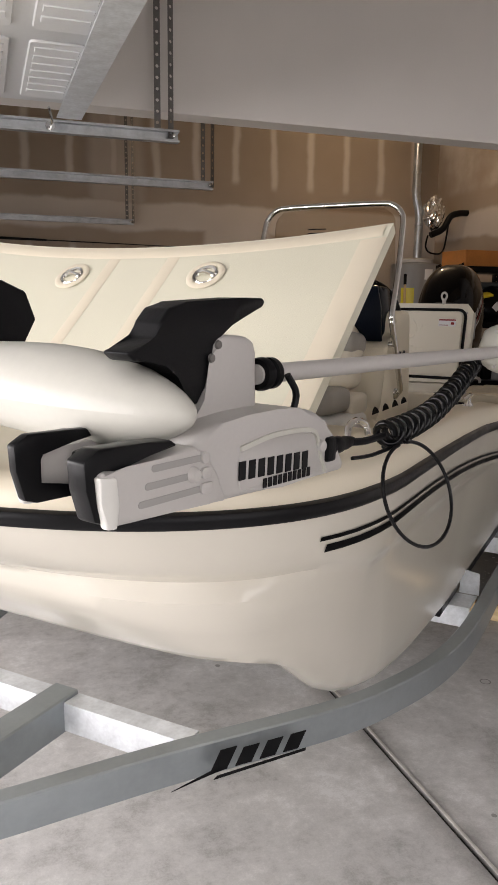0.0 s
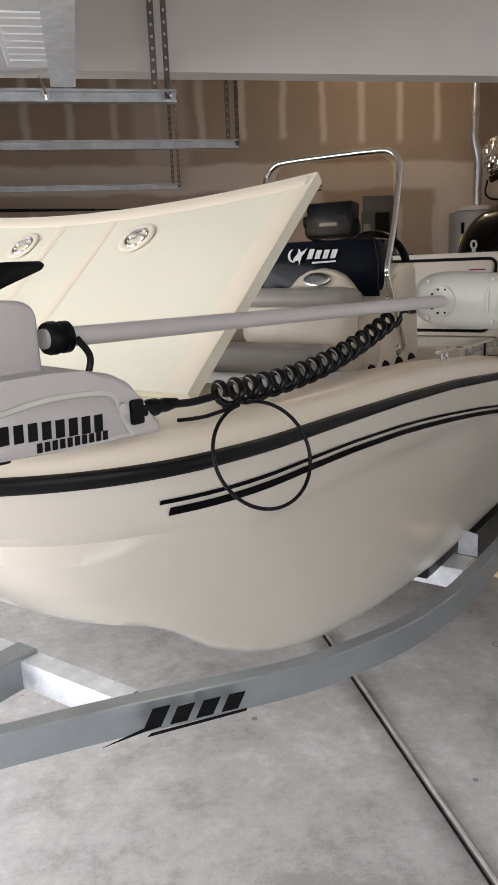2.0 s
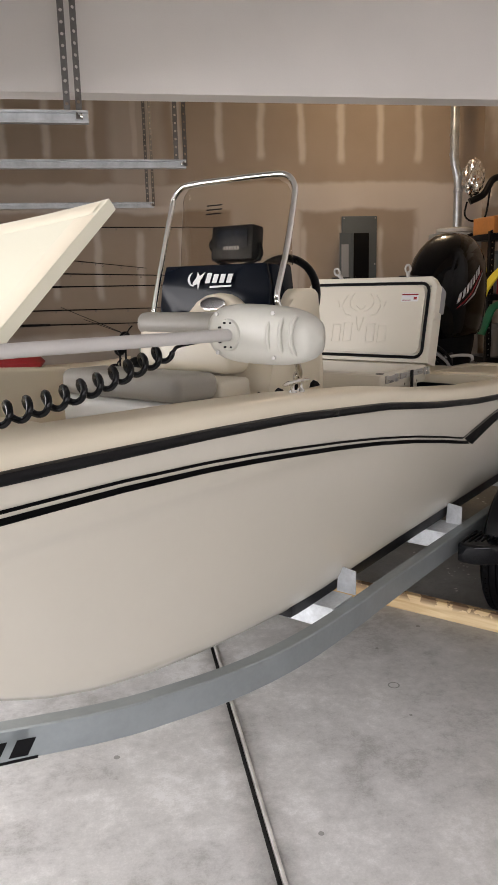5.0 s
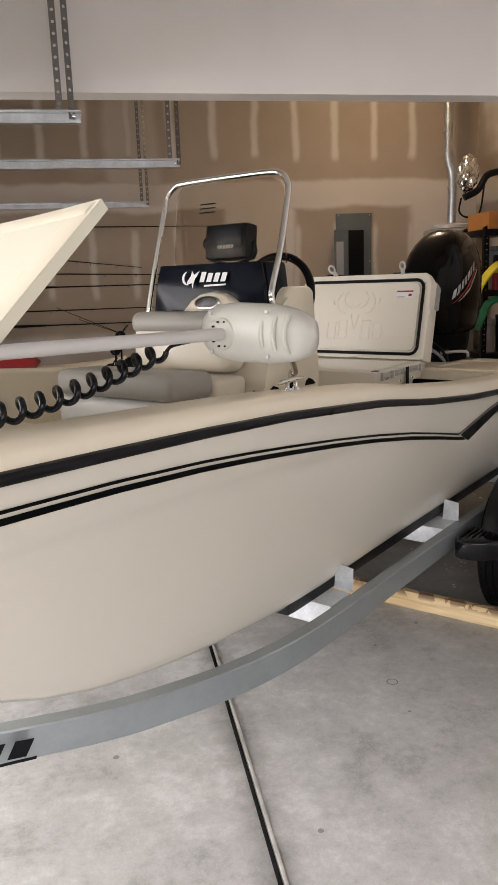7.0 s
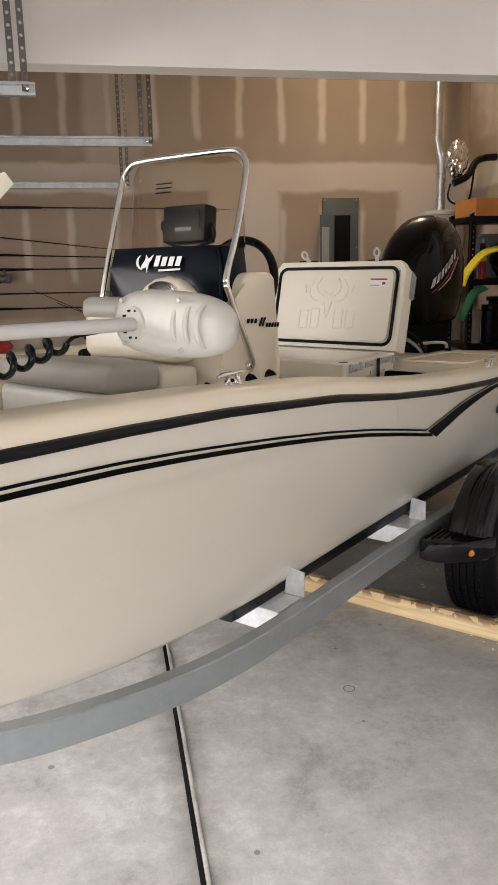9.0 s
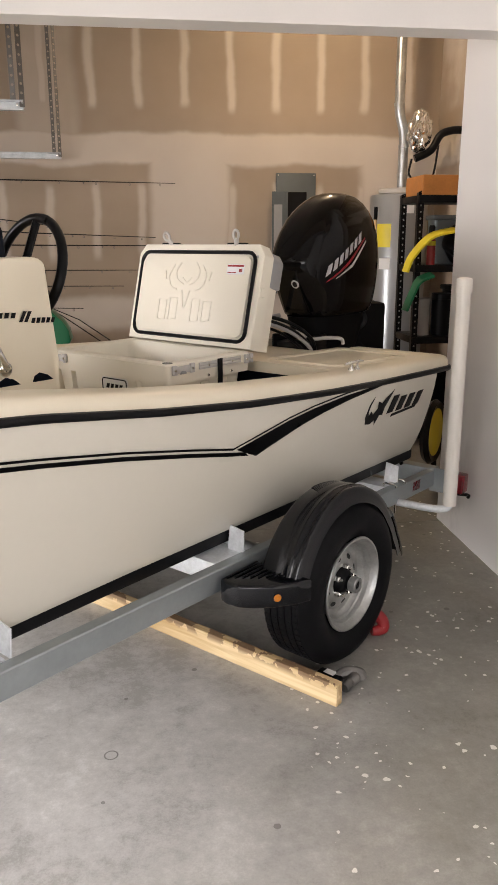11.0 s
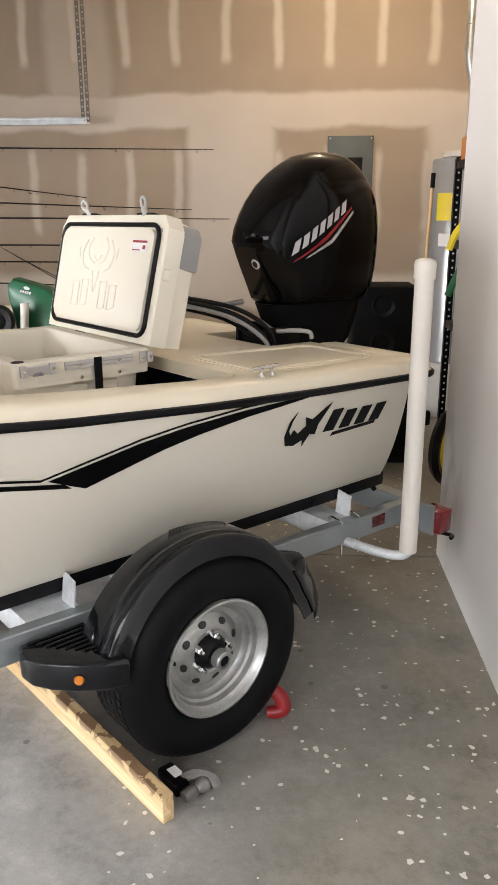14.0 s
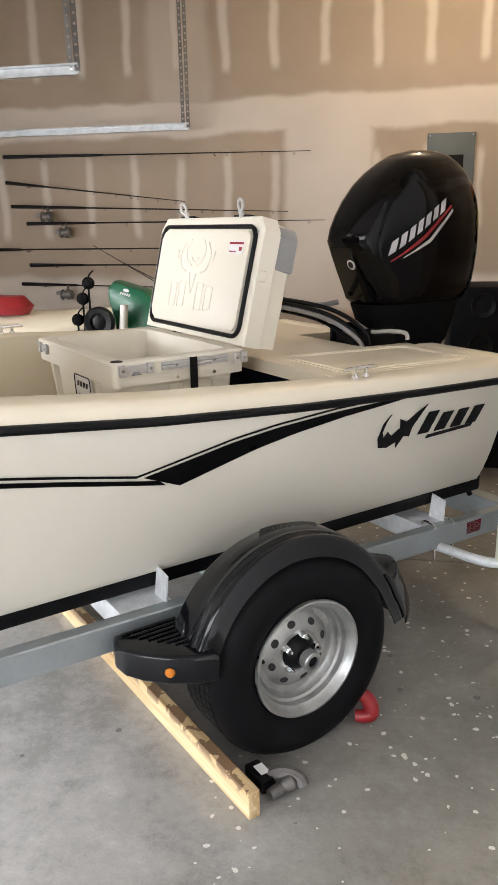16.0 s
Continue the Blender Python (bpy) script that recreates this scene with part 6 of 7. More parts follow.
for n0, n1, inner in ((0.002, 0.033, False), (-0.118, -0.104, True)):
    ds = 0.008 if inner else 0.0
    bm = prism(B(), [(-0.200 + ds, 0.038), (-0.055, 0.033), (-0.022, 0.030), (-0.038, 0.066), (-0.058, 0.092), (-0.080, 0.105), (-0.13, 0.099), (-0.183, 0.094), (-0.214 + ds, 0.098), (-0.221 + ds, 0.092), (-0.217 + ds, 0.066), (-0.211 + ds, 0.044)], tplane(n0), n1 - n0, 0.007, 3)
    ch = part("side_cheek", bm, GREYP, tm, "light grey side cheek of the cradle")
    bm = prism(B(), [(-0.205 + ds, 0.040), (-0.222 + ds, 0.046), (-0.232 + ds, 0.080), (-0.234 + ds, 0.110), (-0.215 + ds, 0.120), (-0.15, 0.118), (-0.112, 0.116), (-0.10, 0.108), (-0.19, 0.098), (-0.203 + ds, 0.09), (-0.203 + ds, 0.06), (-0.10, 0.045), (-0.10, 0.038)], tplane(n1 - 0.006 if inner else n0 - 0.002), 0.014 if inner else 0.028, 0.004, 2)
    part("cheek_liner", bm, BLACK, ch, "black rubber cradle liner")
    bm = prism(B(), [(-0.199 + ds, 0.036), (-0.195 + ds, 0.06), (-0.198 + ds, 0.090), (-0.222 + ds, 0.094), (-0.219 + ds, 0.064), (-0.213 + ds, 0.038)], tplane(n0 - 0.004 if inner else n1 - 0.008), 0.011, 0.003, 2)
    part("front_edge", bm, WHITE, ch, "white front edge of the cheek")
    if not inner:
        for i in range(3):
            h = 0.054 + i * 0.018
            # proud strip whose darker grey paints in the groove's shade
            part("cheek_groove_shade", prism(B(), rounded_rect(-0.168 + 0.010 * i, -0.068 + 0.004 * i, h - 0.004, h + 0.004, 0.0038, 3), tplane(n1 - 0.0025), 0.0032, 0.001, 1), GROOVE_SHADE, ch, "darker strip for the shade in a moulded groove")
            part("cheek_rib", prism(B(), rounded_rect(-0.072 + 0.001 * i, -0.050 - 0.004 * i, h - 0.0065, h + 0.0065, 0.005, 3), tplane(n1 - 0.003), 0.007, 0.003, 2), GREYP, ch)
        part("cheek_knob", lathe(B(), [(0, 0.010), (0.006, 0.009), (0.009, 0.004), (0.010, 0)], tplane(n1 - 0.001, -0.083, 0.073), 14), GREYP, ch)
bm = box(B(), -0.150, 0.0, 0.0, 0.10, 0.026, 0.095, 0.008, 2, Matrix.Translation(TO) @ Matrix((T1, -T2, TZ)).transposed().to_4x4())
blk = part("cradle_block", bm, BLACK, tm, "black cradle block with a grey data label")
bm = prism(B(), [(-0.05, 0.0), (0.0, 0.0), (0.0, 0.035), (-0.05, 0.035)], basis(tp(-0.1505, -0.030, 0.045), -T2, TZ), -0.0012)
lab = part("data_label", bm, GREYP, blk, "grey data label with printed lines")
bm = B()
for i, w in enumerate((0.030, 0.040, 0.038, 0.018)):
    prism(bm, [(-0.046, 0.027 - i * 0.007), (-0.046 + w, 0.027 - i * 0.007), (-0.046 + w, 0.0295 - i * 0.007), (-0.046, 0.0295 - i * 0.007)], basis(tp(-0.1518, -0.030, 0.045), -T2, TZ), -0.0006)
part("printed_line", bm, SATIN, lab)
bm = prism(B(), [(-0.040, 0.090), (-0.022, 0.112), (-0.004, 0.145), (0.012, 0.19), (0.013, 0.212), (0.024, 0.222), (0.040, 0.224), (0.080, 0.221), (0.096, 0.214), (0.102, 0.20), (0.104, 0.09)], tplane(-0.112), 0.093, 0.011, 3)
ped = part("pedestal", bm, GREYP, tm, "light grey shaft pedestal")
for q, h in ((0.021, 0.212), (0.008, 0.196)):
    part("screw", lathe(B(), [(0, 0.003), (0.005, 0.003), (0.006, 0)], tplane(-0.019, q, h), 10), DARKST, ped)
# black curved bracket: a hooked arm that ends in a pointed fin
bm = prism(B(), [(-0.128, 0.208), (-0.081, 0.222), (-0.076, 0.241), (-0.060, 0.257), (-0.030, 0.264), (0.076, 0.270), (0.118, 0.270), (0.124, 0.265), (0.118, 0.258), (0.052, 0.235), (0.024, 0.222), (0.016, 0.195), (0.002, 0.163), (-0.012, 0.140), (-0.030, 0.142), (-0.044, 0.178), (-0.066, 0.194), (-0.116, 0.198)], tplane(-0.066), 0.044, 0.008, 3)
part("shaft_bracket", bm, SATIN, tm, "black curved plastic bracket with a pointed fin", 50)
# motor pod across the cradle
POD = [(0.0, 0.0), (0.003, 0.009), (0.010, 0.016), (0.020, 0.0225), (0.040, 0.032), (0.070, 0.042), (0.10, 0.049), (0.14, 0.0545), (0.18, 0.0575), (0.23, 0.0585), (0.28, 0.0575), (0.34, 0.0555), (0.52, 0.052)]


def pod_axis(d):
    """Along the pod from its nose, and its own slight droop."""
    return tp(-0.076, 0.028 - d, 0.138 + 0.008 * min(1, d / 0.3))


def pod_ring(d, grow=1.0, k=40):
    r, c = piecewise(POD, d) * 1.05 * grow, pod_axis(d)
    return [c + T1 * (r * math.cos(2 * math.pi * i / k)) + TZ * (r * 0.97 * math.sin(2 * math.pi * i / k)) for i in range(k)]


bm = B()
loft(bm, [pod_ring(d) for d in (0.0008, 0.002, 0.005, 0.010, 0.016, 0.024, 0.034, 0.047, 0.062, 0.08, 0.10, 0.125, 0.155, 0.19, 0.23, 0.28, 0.34, 0.42, 0.52)])
pod = part("motor_pod", bm, OFFW, tm, "white tapered motor pod", 60)
# upper fairing: a proud shell over the top half that runs out towards the nose
bm = B()
rows = []
for i in range(15):
    d = 0.055 + 0.44 * i / 14
    r, c, e = piecewise(POD, d) * 1.05, pod_axis(d), 0.010 * min(1, i / 6) + 0.0006
    lo = math.pi + 0.06
    row = [c + T1 * ((r - 0.004) * math.cos(lo)) + TZ * ((r - 0.004) * 0.97 * math.sin(lo))]
    row += [c + T1 * ((r + e) * math.cos(a)) + TZ * ((r + e * 0.5) * 0.97 * math.sin(a)) for a in np.linspace(lo - 0.03, 0.30, 12)]
    row += [c + T1 * ((r - 0.004) * math.cos(0.2)) + TZ * ((r - 0.004) * 0.97 * math.sin(0.2))]
    rows.append(row)
loft(bm, rows, False)
part("pod_fairing", bm, OFFW, pod, "raised fairing along the pod", 50)
for a in (52, 232):
    mm = basis(tp(-0.075, -0.43, 0.150), T1, TZ) @ pose(0, 0, 0, 0, 0, a)
    bm = prism(B(), [(0.05, -0.02), (0.10, -0.055), (0.145, -0.05), (0.168, -0.01), (0.155, 0.035), (0.11, 0.055), (0.05, 0.02)], mm, 0.006, 0.002, 1)
    part("propeller_blade", bm, SATIN, pod, "black weedless propeller blade")
# shaft, collar, head
sa, sb = Vector((4.505, 0.850, 1.538)), Vector((3.452, 1.015, 1.524))
sd = (sb - sa).normalized()
part("shaft", tube(B(), [sa, sb], 0.0138, 20), GREYP, tm, "grey composite shaft")
bm = lathe(B(), [(0.013, 0.0), (0.021, 0.0), (0.023, 0.005), (0.023, 0.014), (0.018, 0.016), (0.018, 0.022), (0.022, 0.024), (0.022, 0.034), (0.014, 0.037)], basis(sa + sd * 0.0, sd.cross(TZ), TZ) @ pose(0, 0, 0, 0, 180, 0), 24)
bmesh.ops.translate(bm, verts=bm.verts, vec=sd * 0.005)
part("collar", bm, SATIN, tm, "black depth collar")
part("collar_strap", tube(B(), smooth_path([sa + sd * 0.03 + Vector((0, 0.03, 0.0)), sa + sd * 0.045 + Vector((0, 0.035, -0.03)), sa + sd * 0.03 + Vector((0, 0.03, -0.075))], 6), 0.005, 8), BLACK, tm)
hx = Vector((-0.03, 0.9995, 0))
hm = basis(sb - Vector((0.9995, 0.03, 0)) * 0.036, hx, TZ)          # x along the head, y up, z forward to the shaft
bm = B()
rings = []
for t in np.linspace(0, 1, 22):
    x = -0.084 + 0.29 * t
    e = (1 - abs(2 * t - 1) ** (3.6 if t < 0.5 else 2.6)) ** (1 / 2.6)
    hh, ww = 0.066 * e * (1.0 - 0.06 * t) + 0.002, 0.060 * e + 0.002
    rings.append([hm @ Vector((x, 0.004 - 0.012 * t + hh * math.copysign(abs(math.sin(a)) ** 0.8, math.sin(a)), -0.012 + ww * math.copysign(abs(math.cos(a)) ** 0.8, math.cos(a)))) for a in (2 * math.pi * i / 32 for i in range(32))])
loft(bm, rings)
head = part("control_head", bm, OFFW, tm, "white rounded plastic control head", 60)
bm = lathe(B(), [(0.019, 0.0), (0.034, 0.0), (0.036, -0.004), (0.036, -0.02), (0.02, -0.02)], basis(sb - sd * 0.012 + T2 * 0.0, sd.cross(TZ), TZ), 24)
ringp = part("shaft_ring", bm, OFFW, head)
bm = B()
for i in range(10):
    a = 2 * math.pi * i / 10
    q = hm @ Vector((0.028 * math.cos(a), 0.028 * math.sin(a), 0.046))
    bm = lathe(B(), [(0, 0.006), (0.0025, 0.006), (0.0025, 0)], basis(q, hx, TZ), 6)
    part("vent_dot", bm, SATIN, ringp)
for x in (0.105, 0.135, 0.162):
    bm = tube(B(), [hm @ Vector((x, -0.002 + 0.045 * math.sin(a), -0.012 + 0.0625 * math.cos(a) ** 0.7 if math.cos(a) > 0 else -0.012)) for a in np.linspace(-1.1, 1.1, 12)], 0.0055, 8)
    part("grip_rib", bm, OFFW, head)
bm = B()
for x, y in ((0.115, 0.048), (0.115, -0.048), (-0.035, 0.046), (-0.035, -0.040)):
    part("screw", lathe(B(), [(0, 0.004), (0.0045, 0.004), (0.005, 0)], basis(hm @ Vector((x, y, 0.040)), hx, TZ), 8), GREYP, head)
# plug, coiled cord and the spare loop of wire
bm = B()
lathe(bm, [(0.0, 0.0), (0.014, 0.0), (0.014, 0.02), (0.011, 0.022), (0.013, 0.03), (0.013, 0.045), (0.010, 0.05), (0.011, 0.062), (0.007, 0.085), (0, 0.085)], basis(tp(0.215, 0.016, 0.057), T2, TZ) @ pose(0, 0, 0, 0, 180, 0), 14)
box(bm, 0.204, 0.226, -0.034, 0.004, 0.040, 0.076, 0.004, 2, Matrix.Translation(TO) @ Matrix((T1, -T2, TZ)).transposed().to_4x4())
part("plug", bm, SATIN, tm, "black ribbed power plug")
c0, c1 = Vector((4.271, 0.960, 1.430)), Vector((3.60, 0.955, 1.497))
part("power_lead", tube(B(), smooth_path([tp(0.29, 0.018, 0.056), Vector((4.31, 0.945, 1.426)), c0], 6), 0.006, 8), BLACK, tm)
turns, steps = 16, 18
pts = []
cd = (c1 - c0).normalized()
cside = cd.cross(TZ).normalized()
cup = cside.cross(cd)
for i in range(turns * steps + 1):
    t = i / (turns * steps)
    mid = c0.lerp(c1, t) - TZ * (0.030 * math.sin(math.pi * t))
    a = 2 * math.pi * i / steps
    r = 0.0185 - 0.002 * t
    pts.append(mid + cside * r * math.cos(a) + cup * r * math.sin(a))
cord = part("coiled_cord", tube(B(), pts, 0.0064, 8), GLOSS, tm, "glossy black coiled cord", 60)
part("head_lead", tube(B(), smooth_path([pts[-1], c1 + Vector((-0.03, 0.01, 0.01)), Vector((3.50, 0.98, 1.515)), Vector((3.44, 0.99, 1.53))], 6), 0.004, 8), BLACK, tm)
lc = Vector((4.214, 1.006, 1.328))
ang = [radians(100 + 350 * i / 40) for i in range(41)]
pts = [lc + Vector((-0.96, 0.27, 0)) * (0.097 * math.cos(a)) + Vector((0, -0.32, 0.95)) * (0.088 * math.sin(a)) for a in ang]
pts = [Vector((4.33, 0.93, 1.40)), Vector((4.28, 0.945, 1.398))] + pts + [Vector((4.16, 0.955, 1.41)), Vector((4.24, 0.95, 1.405))]
part("wire_loop", tube(B(), smooth_path(pts, 2), 0.0032, 7), BLACK, tm, "loop of thin black wire hanging over the rail")

# ---- things along the back wall ----
pan = thing("breaker_panel", FRAME_G, (3.69, 7.99, 1.2), "dark grey electrical breaker panel, cover door open", "breaker panel")
bm = box(B(), 3.50, 3.89, 7.965, 7.995, 1.15, 2.295, 0.004)
part("cover", bm, PANELG, pan)
bm = box(B(), 3.60, 3.80, 7.958, 7.964, 1.25, 2.12, 0.003)
part("breaker_field", bm, SATIN, pan, "black breaker field")
for i in range(8):
    for u in (3.645, 3.725):
        bm = box(B(), u, u + 0.045, 7.945, 7.957, 1.40 + i * 0.034, 1.425 + i * 0.034, 0.003, 1)
        part("breaker", bm, BLACK, pan)
bm = box(B(), 3.445, 3.575, 7.88, 7.888, 1.25, 2.12, 0.002, 1, Matrix.Translation((3.6, 7.96, 0)) @ pose(0, 0, 0, 0, 0, 0) @ Matrix.Translation((-3.6, -7.96, 0)))
dr = part("door", bm, PANELG, pan)
bm = box(B(), 3.465, 3.545, 7.8795, 7.8798, 1.5, 2.0, 0)
part("index_card", bm, GREYC, dr, "grey index card on the door")
bm = box(B(), 3.575, 3.60, 7.88, 7.965, 1.25, 2.12, 0.002, 1)
part("door_flange", bm, PANELG, dr)
for u, z in ((3.52, 2.275), (3.87, 2.275), (3.87, 1.79)):
    part("screw", lathe(B(), [(0, 0.003), (0.006, 0.002), (0.007, 0)], basis((u, 7.965, z), (1, 0, 0), (0, 0, 1)), 8), GREYP, pan)

heat = thing("water_heater", FRAME_G, (4.60, 7.55, 0.0), "grey enamel water heater on a stand", "water heater")
bm = lathe(B(), [(0.0, 0.45), (0.26, 0.45), (0.27, 0.46), (0.27, 2.04), (0.262, 2.07), (0.24, 2.075), (0.0, 2.08)], pose(4.60, 7.55, 0), 48)
part("tank", bm, HEATER, heat, "", 40)
bm = lathe(B(), [(0.0, 2.075), (0.10, 2.075), (0.19, 2.085), (0.195, 2.12), (0.17, 2.13), (0.0, 2.135)], pose(4.60, 7.55, 0), 32)
part("top_ring", bm, GREYP, heat)
bm = box(B(), 4.33, 4.87, 7.28, 7.82, 0.0, 0.45, 0.006)
part("stand", bm, WHITE, heat)
for (u0, u1, z0, z1, mt, lb) in ((4.36, 4.46, 1.60, 1.81, YELLOW, "yellow energy label"), (4.56, 4.66, 1.90, 2.01, WHITED, "white data label"), (4.38, 4.46, 1.40, 1.50, WHITED, "small white label")):
    bm = B()
    rows = []
    for z in (z0, z1):
        rows.append([Vector((u, 7.55 - math.sqrt(0.2725 ** 2 - (u - 4.60) ** 2), z)) for u in np.linspace(u0, u1, 6)])
    loft(bm, rows, False)
    part("label", bm, mt, heat, lb)
bm = B()
tube(bm, smooth_path([(4.62, 7.55, 2.13), (4.62, 7.55, 2.45), (4.615, 7.55, 2.62), (4.57, 7.55, 2.80), (4.565, 7.55, 3.0), (4.56, 7.55, ZC)], 5), 0.045, 20)
for z in (2.25, 2.50, 2.86, 3.05):
    lathe(bm, [(0.045, -0.012), (0.051, -0.01), (0.051, 0.01), (0.045, 0.012)], pose(4.62 if z < 2.6 else 4.565, 7.55, z), 20)
part("flue", bm, TRACKM, heat, "galvanised flue pipe")
bm = bmesh.new()
bmesh.ops.create_icosphere(bm, subdivisions=4, radius=0.15, matrix=pose(4.72, 7.42, 2.62))
for v in bm.verts:
    d = v.co - Vector((4.72, 7.42, 2.62))
    v.co += d.normalized() * (0.035 * noise.noise(v.co * 14) + 0.02 * noise.noise(v.co * 31))
    v.co.x, v.co.y, v.co.z = 4.72 + (v.co.x - 4.72) * 0.72, 7.42 + (v.co.y - 7.42) * 0.8, 2.62 + (v.co.z - 2.62) * 1.22
single("foil_wrap", bm, FOIL, FRAME_G, (4.66, 7.5, 2.46), "crumpled foil wrapped over a vent connector", "foil wrap", smooth=None)
bm = B()
tube(bm, smooth_path([(4.68, 7.40, 2.38), (4.82, 7.38, 2.45), (4.90, 7.37, 2.58), (5.0, 7.37, 2.62), (5.12, 7.38, 2.63)], 6), 0.035, 12)
tube(bm, smooth_path([(4.66, 7.42, 2.38), (4.64, 7.42, 2.25), (4.72, 7.42, 2.19), (4.86, 7.42, 2.22), (4.90, 7.4, 2.5)], 6), 0.010, 8)
single("black_hose", bm, BLACK, FRAME_G, (4.9, 7.38, 2.2), "black hose coupling and bent tubing on the wall", "hose")
bm = tube(B(), [(4.20, 7.03, 0.0), (4.275, 7.2, 1.90)], 0.013, 10)
br = thing("broom", FRAME_G, (4.20, 7.03, 0.0), "yellow wooden handled broom leaning on the heater", "broom")
part("handle", bm, WOOD, br)
part("grip", tube(B(), [(4.273, 7.195, 1.84), (4.277, 7.205, 1.95)], 0.017, 10), SATIN, br)
bm = box(B(), 4.06, 4.34, 7.0, 7.06, 0.0, 0.12, 0.015)
part("brush", bm, SATIN, br)

# shelving rack with its load
rack = thing("shelving_rack", FRAME_G, (4.68, 6.45, 0), "black metal shelving rack", "shelving")
for u in (4.36, 5.04):
    for v in (6.28, 6.68):
        bm = perforated(B(), u, v, 0.0, 2.02, 0.045)
        box(bm, u - 0.0235, u - 0.0205, v - 0.002, v + 0.043, 0.0, 2.02)
        part("post", bm, SATIN, rack)
for z in (0.10, 0.90, 1.47, 2.0):
    bm = box(B(), 4.34, 5.06, 6.26, 6.70, z - 0.055, z, 0.004)
    part("shelf", bm, SATIN, rack)
bm = box(B(), 4.36, 5.08, 6.26, 6.66, 2.001, 2.15, 0.006)
single("wood_box", bm, ORANGE, FRAME_G, (4.72, 6.46, 2.001), "orange-brown wooden box on top of the rack", "box", smooth=None)
can = thing("spray_can", FRAME_G, (4.48, 6.33, 1.47), "red spray can with a black cap", "spray can")
part("can", lathe(B(), [(0, 1.471), (0.034, 1.471), (0.034, 1.66), (0.026, 1.68), (0, 1.68)], pose(4.48, 6.33, 0), 20), RED, can)
part("cap", lathe(B(), [(0.027, 1.68), (0.026, 1.76), (0.02, 1.775), (0, 1.775)], pose(4.48, 6.33, 0), 18), SATIN, can)
part("band", lathe(B(), [(0.0345, 1.62), (0.0345, 1.655)], pose(4.48, 6.33, 0), 18), YELLOW, can)
bm = bmesh.new()
bmesh.ops.create_icosphere(bm, subdivisions=4, radius=0.17, matrix=pose(4.80, 6.45, 1.64))
for v in bm.verts:
    v.co += Vector((1, 1, 1)) * (0.05 * noise.noise(v.co * 6))
    v.co.z = max(1.472, v.co.z)
bag = single("tool_bag", bm, SATIN, FRAME_G, (4.80, 6.45, 1.472), "black fabric tool bag with a white tag", "bag")
bm = prism(B(), [(0, -0.05), (0.06, 0.0), (0.01, 0.05), (-0.05, 0.0)], basis((4.74, 6.255, 1.62), (1, 0, 0.1), (0, 0, 1)), 0.003)
part("tag", bm, WHITED, bag, "white tag")
for u, v, r, h, mt, nm, lb in ((4.46, 6.42, 0.07, 0.30, GREYC, "canister", "grey storage canister on the rack"), (4.62, 6.40, 0.075, 0.34, SATIN, "canister", "black storage canister on the rack"), (4.93, 6.42, 0.12, 0.26, GREYC, "bucket", "dark grey bucket on the rack")):
    bm = lathe(B(), [(0, 0.901), (r, 0.901), (r * 1.05, 0.901 + h * 0.85), (r * 1.1, 0.901 + h * 0.86), (r * 1.1, 0.901 + h), (0, 0.901 + h)], pose(u, v, 0), 24)
    single(nm, bm, mt, FRAME_G, (u, v, 0.901), lb, nm)
for (u0, z0, u1, z1, mt, lb, nm) in ((4.23, 1.42, 4.62, 1.74, YELLOW, "yellow plastic hoop hung beside the rack", "plastic_hoop"), (4.24, 1.12, 4.45, 1.40, GREEN, "teal plastic hoop hung beside the rack", "plastic_hoop")):
    pts = smooth_path([(u0, 6.20, z0), (u0 + 0.05, 6.20, z0 + 0.12), ((u0 + u1) / 2, 6.20, z1 - 0.05), (u1, 6.20, z1)], 8)
    bm = sweep(B(), pts, [(-0.008, -0.05), (0.008, -0.05), (0.014, 0.0), (0.008, 0.05), (-0.008, 0.05)], up=(0, 1, 0.3))
    single(nm, bm, mt, FRAME_G, (u0, 6.20, z0), lb, "plastic hoop", "plastic hoops")

def storage_bin(u0, u1, v0, v1, z0, z1, material, label):
    """A tapered tote with a rimmed lid."""
    t = thing("storage_bin", FRAME_G, ((u0 + u1) / 2, (v0 + v1) / 2, z0), label, "storage bin", "bins on the rack")
    bm = B()
    k = 0.025
    loft(bm, [[Vector((x, y, z0)) for x, y in rounded_rect(u0 + k, u1 - k, v0 + k, v1 - k, 0.03, 3)], [Vector((x, y, z1 - 0.04)) for x, y in rounded_rect(u0, u1, v0, v1, 0.03, 3)]])
    part("tub", bm, material, t)
    part("lid", box(B(), u0 - 0.01, u1 + 0.01, v0 - 0.01, v1 + 0.01, z1 - 0.038, z1, 0.008), material, t)


storage_bin(4.70, 4.86, 6.34, 6.62, 0.901, 1.30, JET, "black lidded storage bin on the rack shelf")
storage_bin(4.40, 4.98, 6.32, 6.64, 0.101, 0.62, JET, "large black storage bin on the lowest shelf")
storage_bin(4.56, 5.02, 6.50, 6.68, 1.471, 1.86, PANELG, "dark grey storage bin behind the tool bag")

# black loudspeaker behind the motor
spb = thing("loudspeaker", FRAME_G, (3.80, 6.2, 0), "black loudspeaker cabinet standing on the floor", "loudspeaker")
part("cabinet", box(B(), 3.60, 4.02, 6.0, 6.4, 0.0, 1.20, 0.02), JET, spb)
for z in (1.08, 0.83, 0.5):
    part("driver", lathe(B(), [(0.0, -0.004), (0.03, -0.006), (0.06, 0.002), (0.075, 0.005), (0.08, 0.0)], basis((3.80, 5.999, z), (1, 0, 0), (0, 0, 1)), 24), BLACK, spb)
bike = thing("yellow_wheel", FRAME_G, (4.15, 5.2, 0.0), "small yellow wheel with black tyre beside the partition", "wheel")
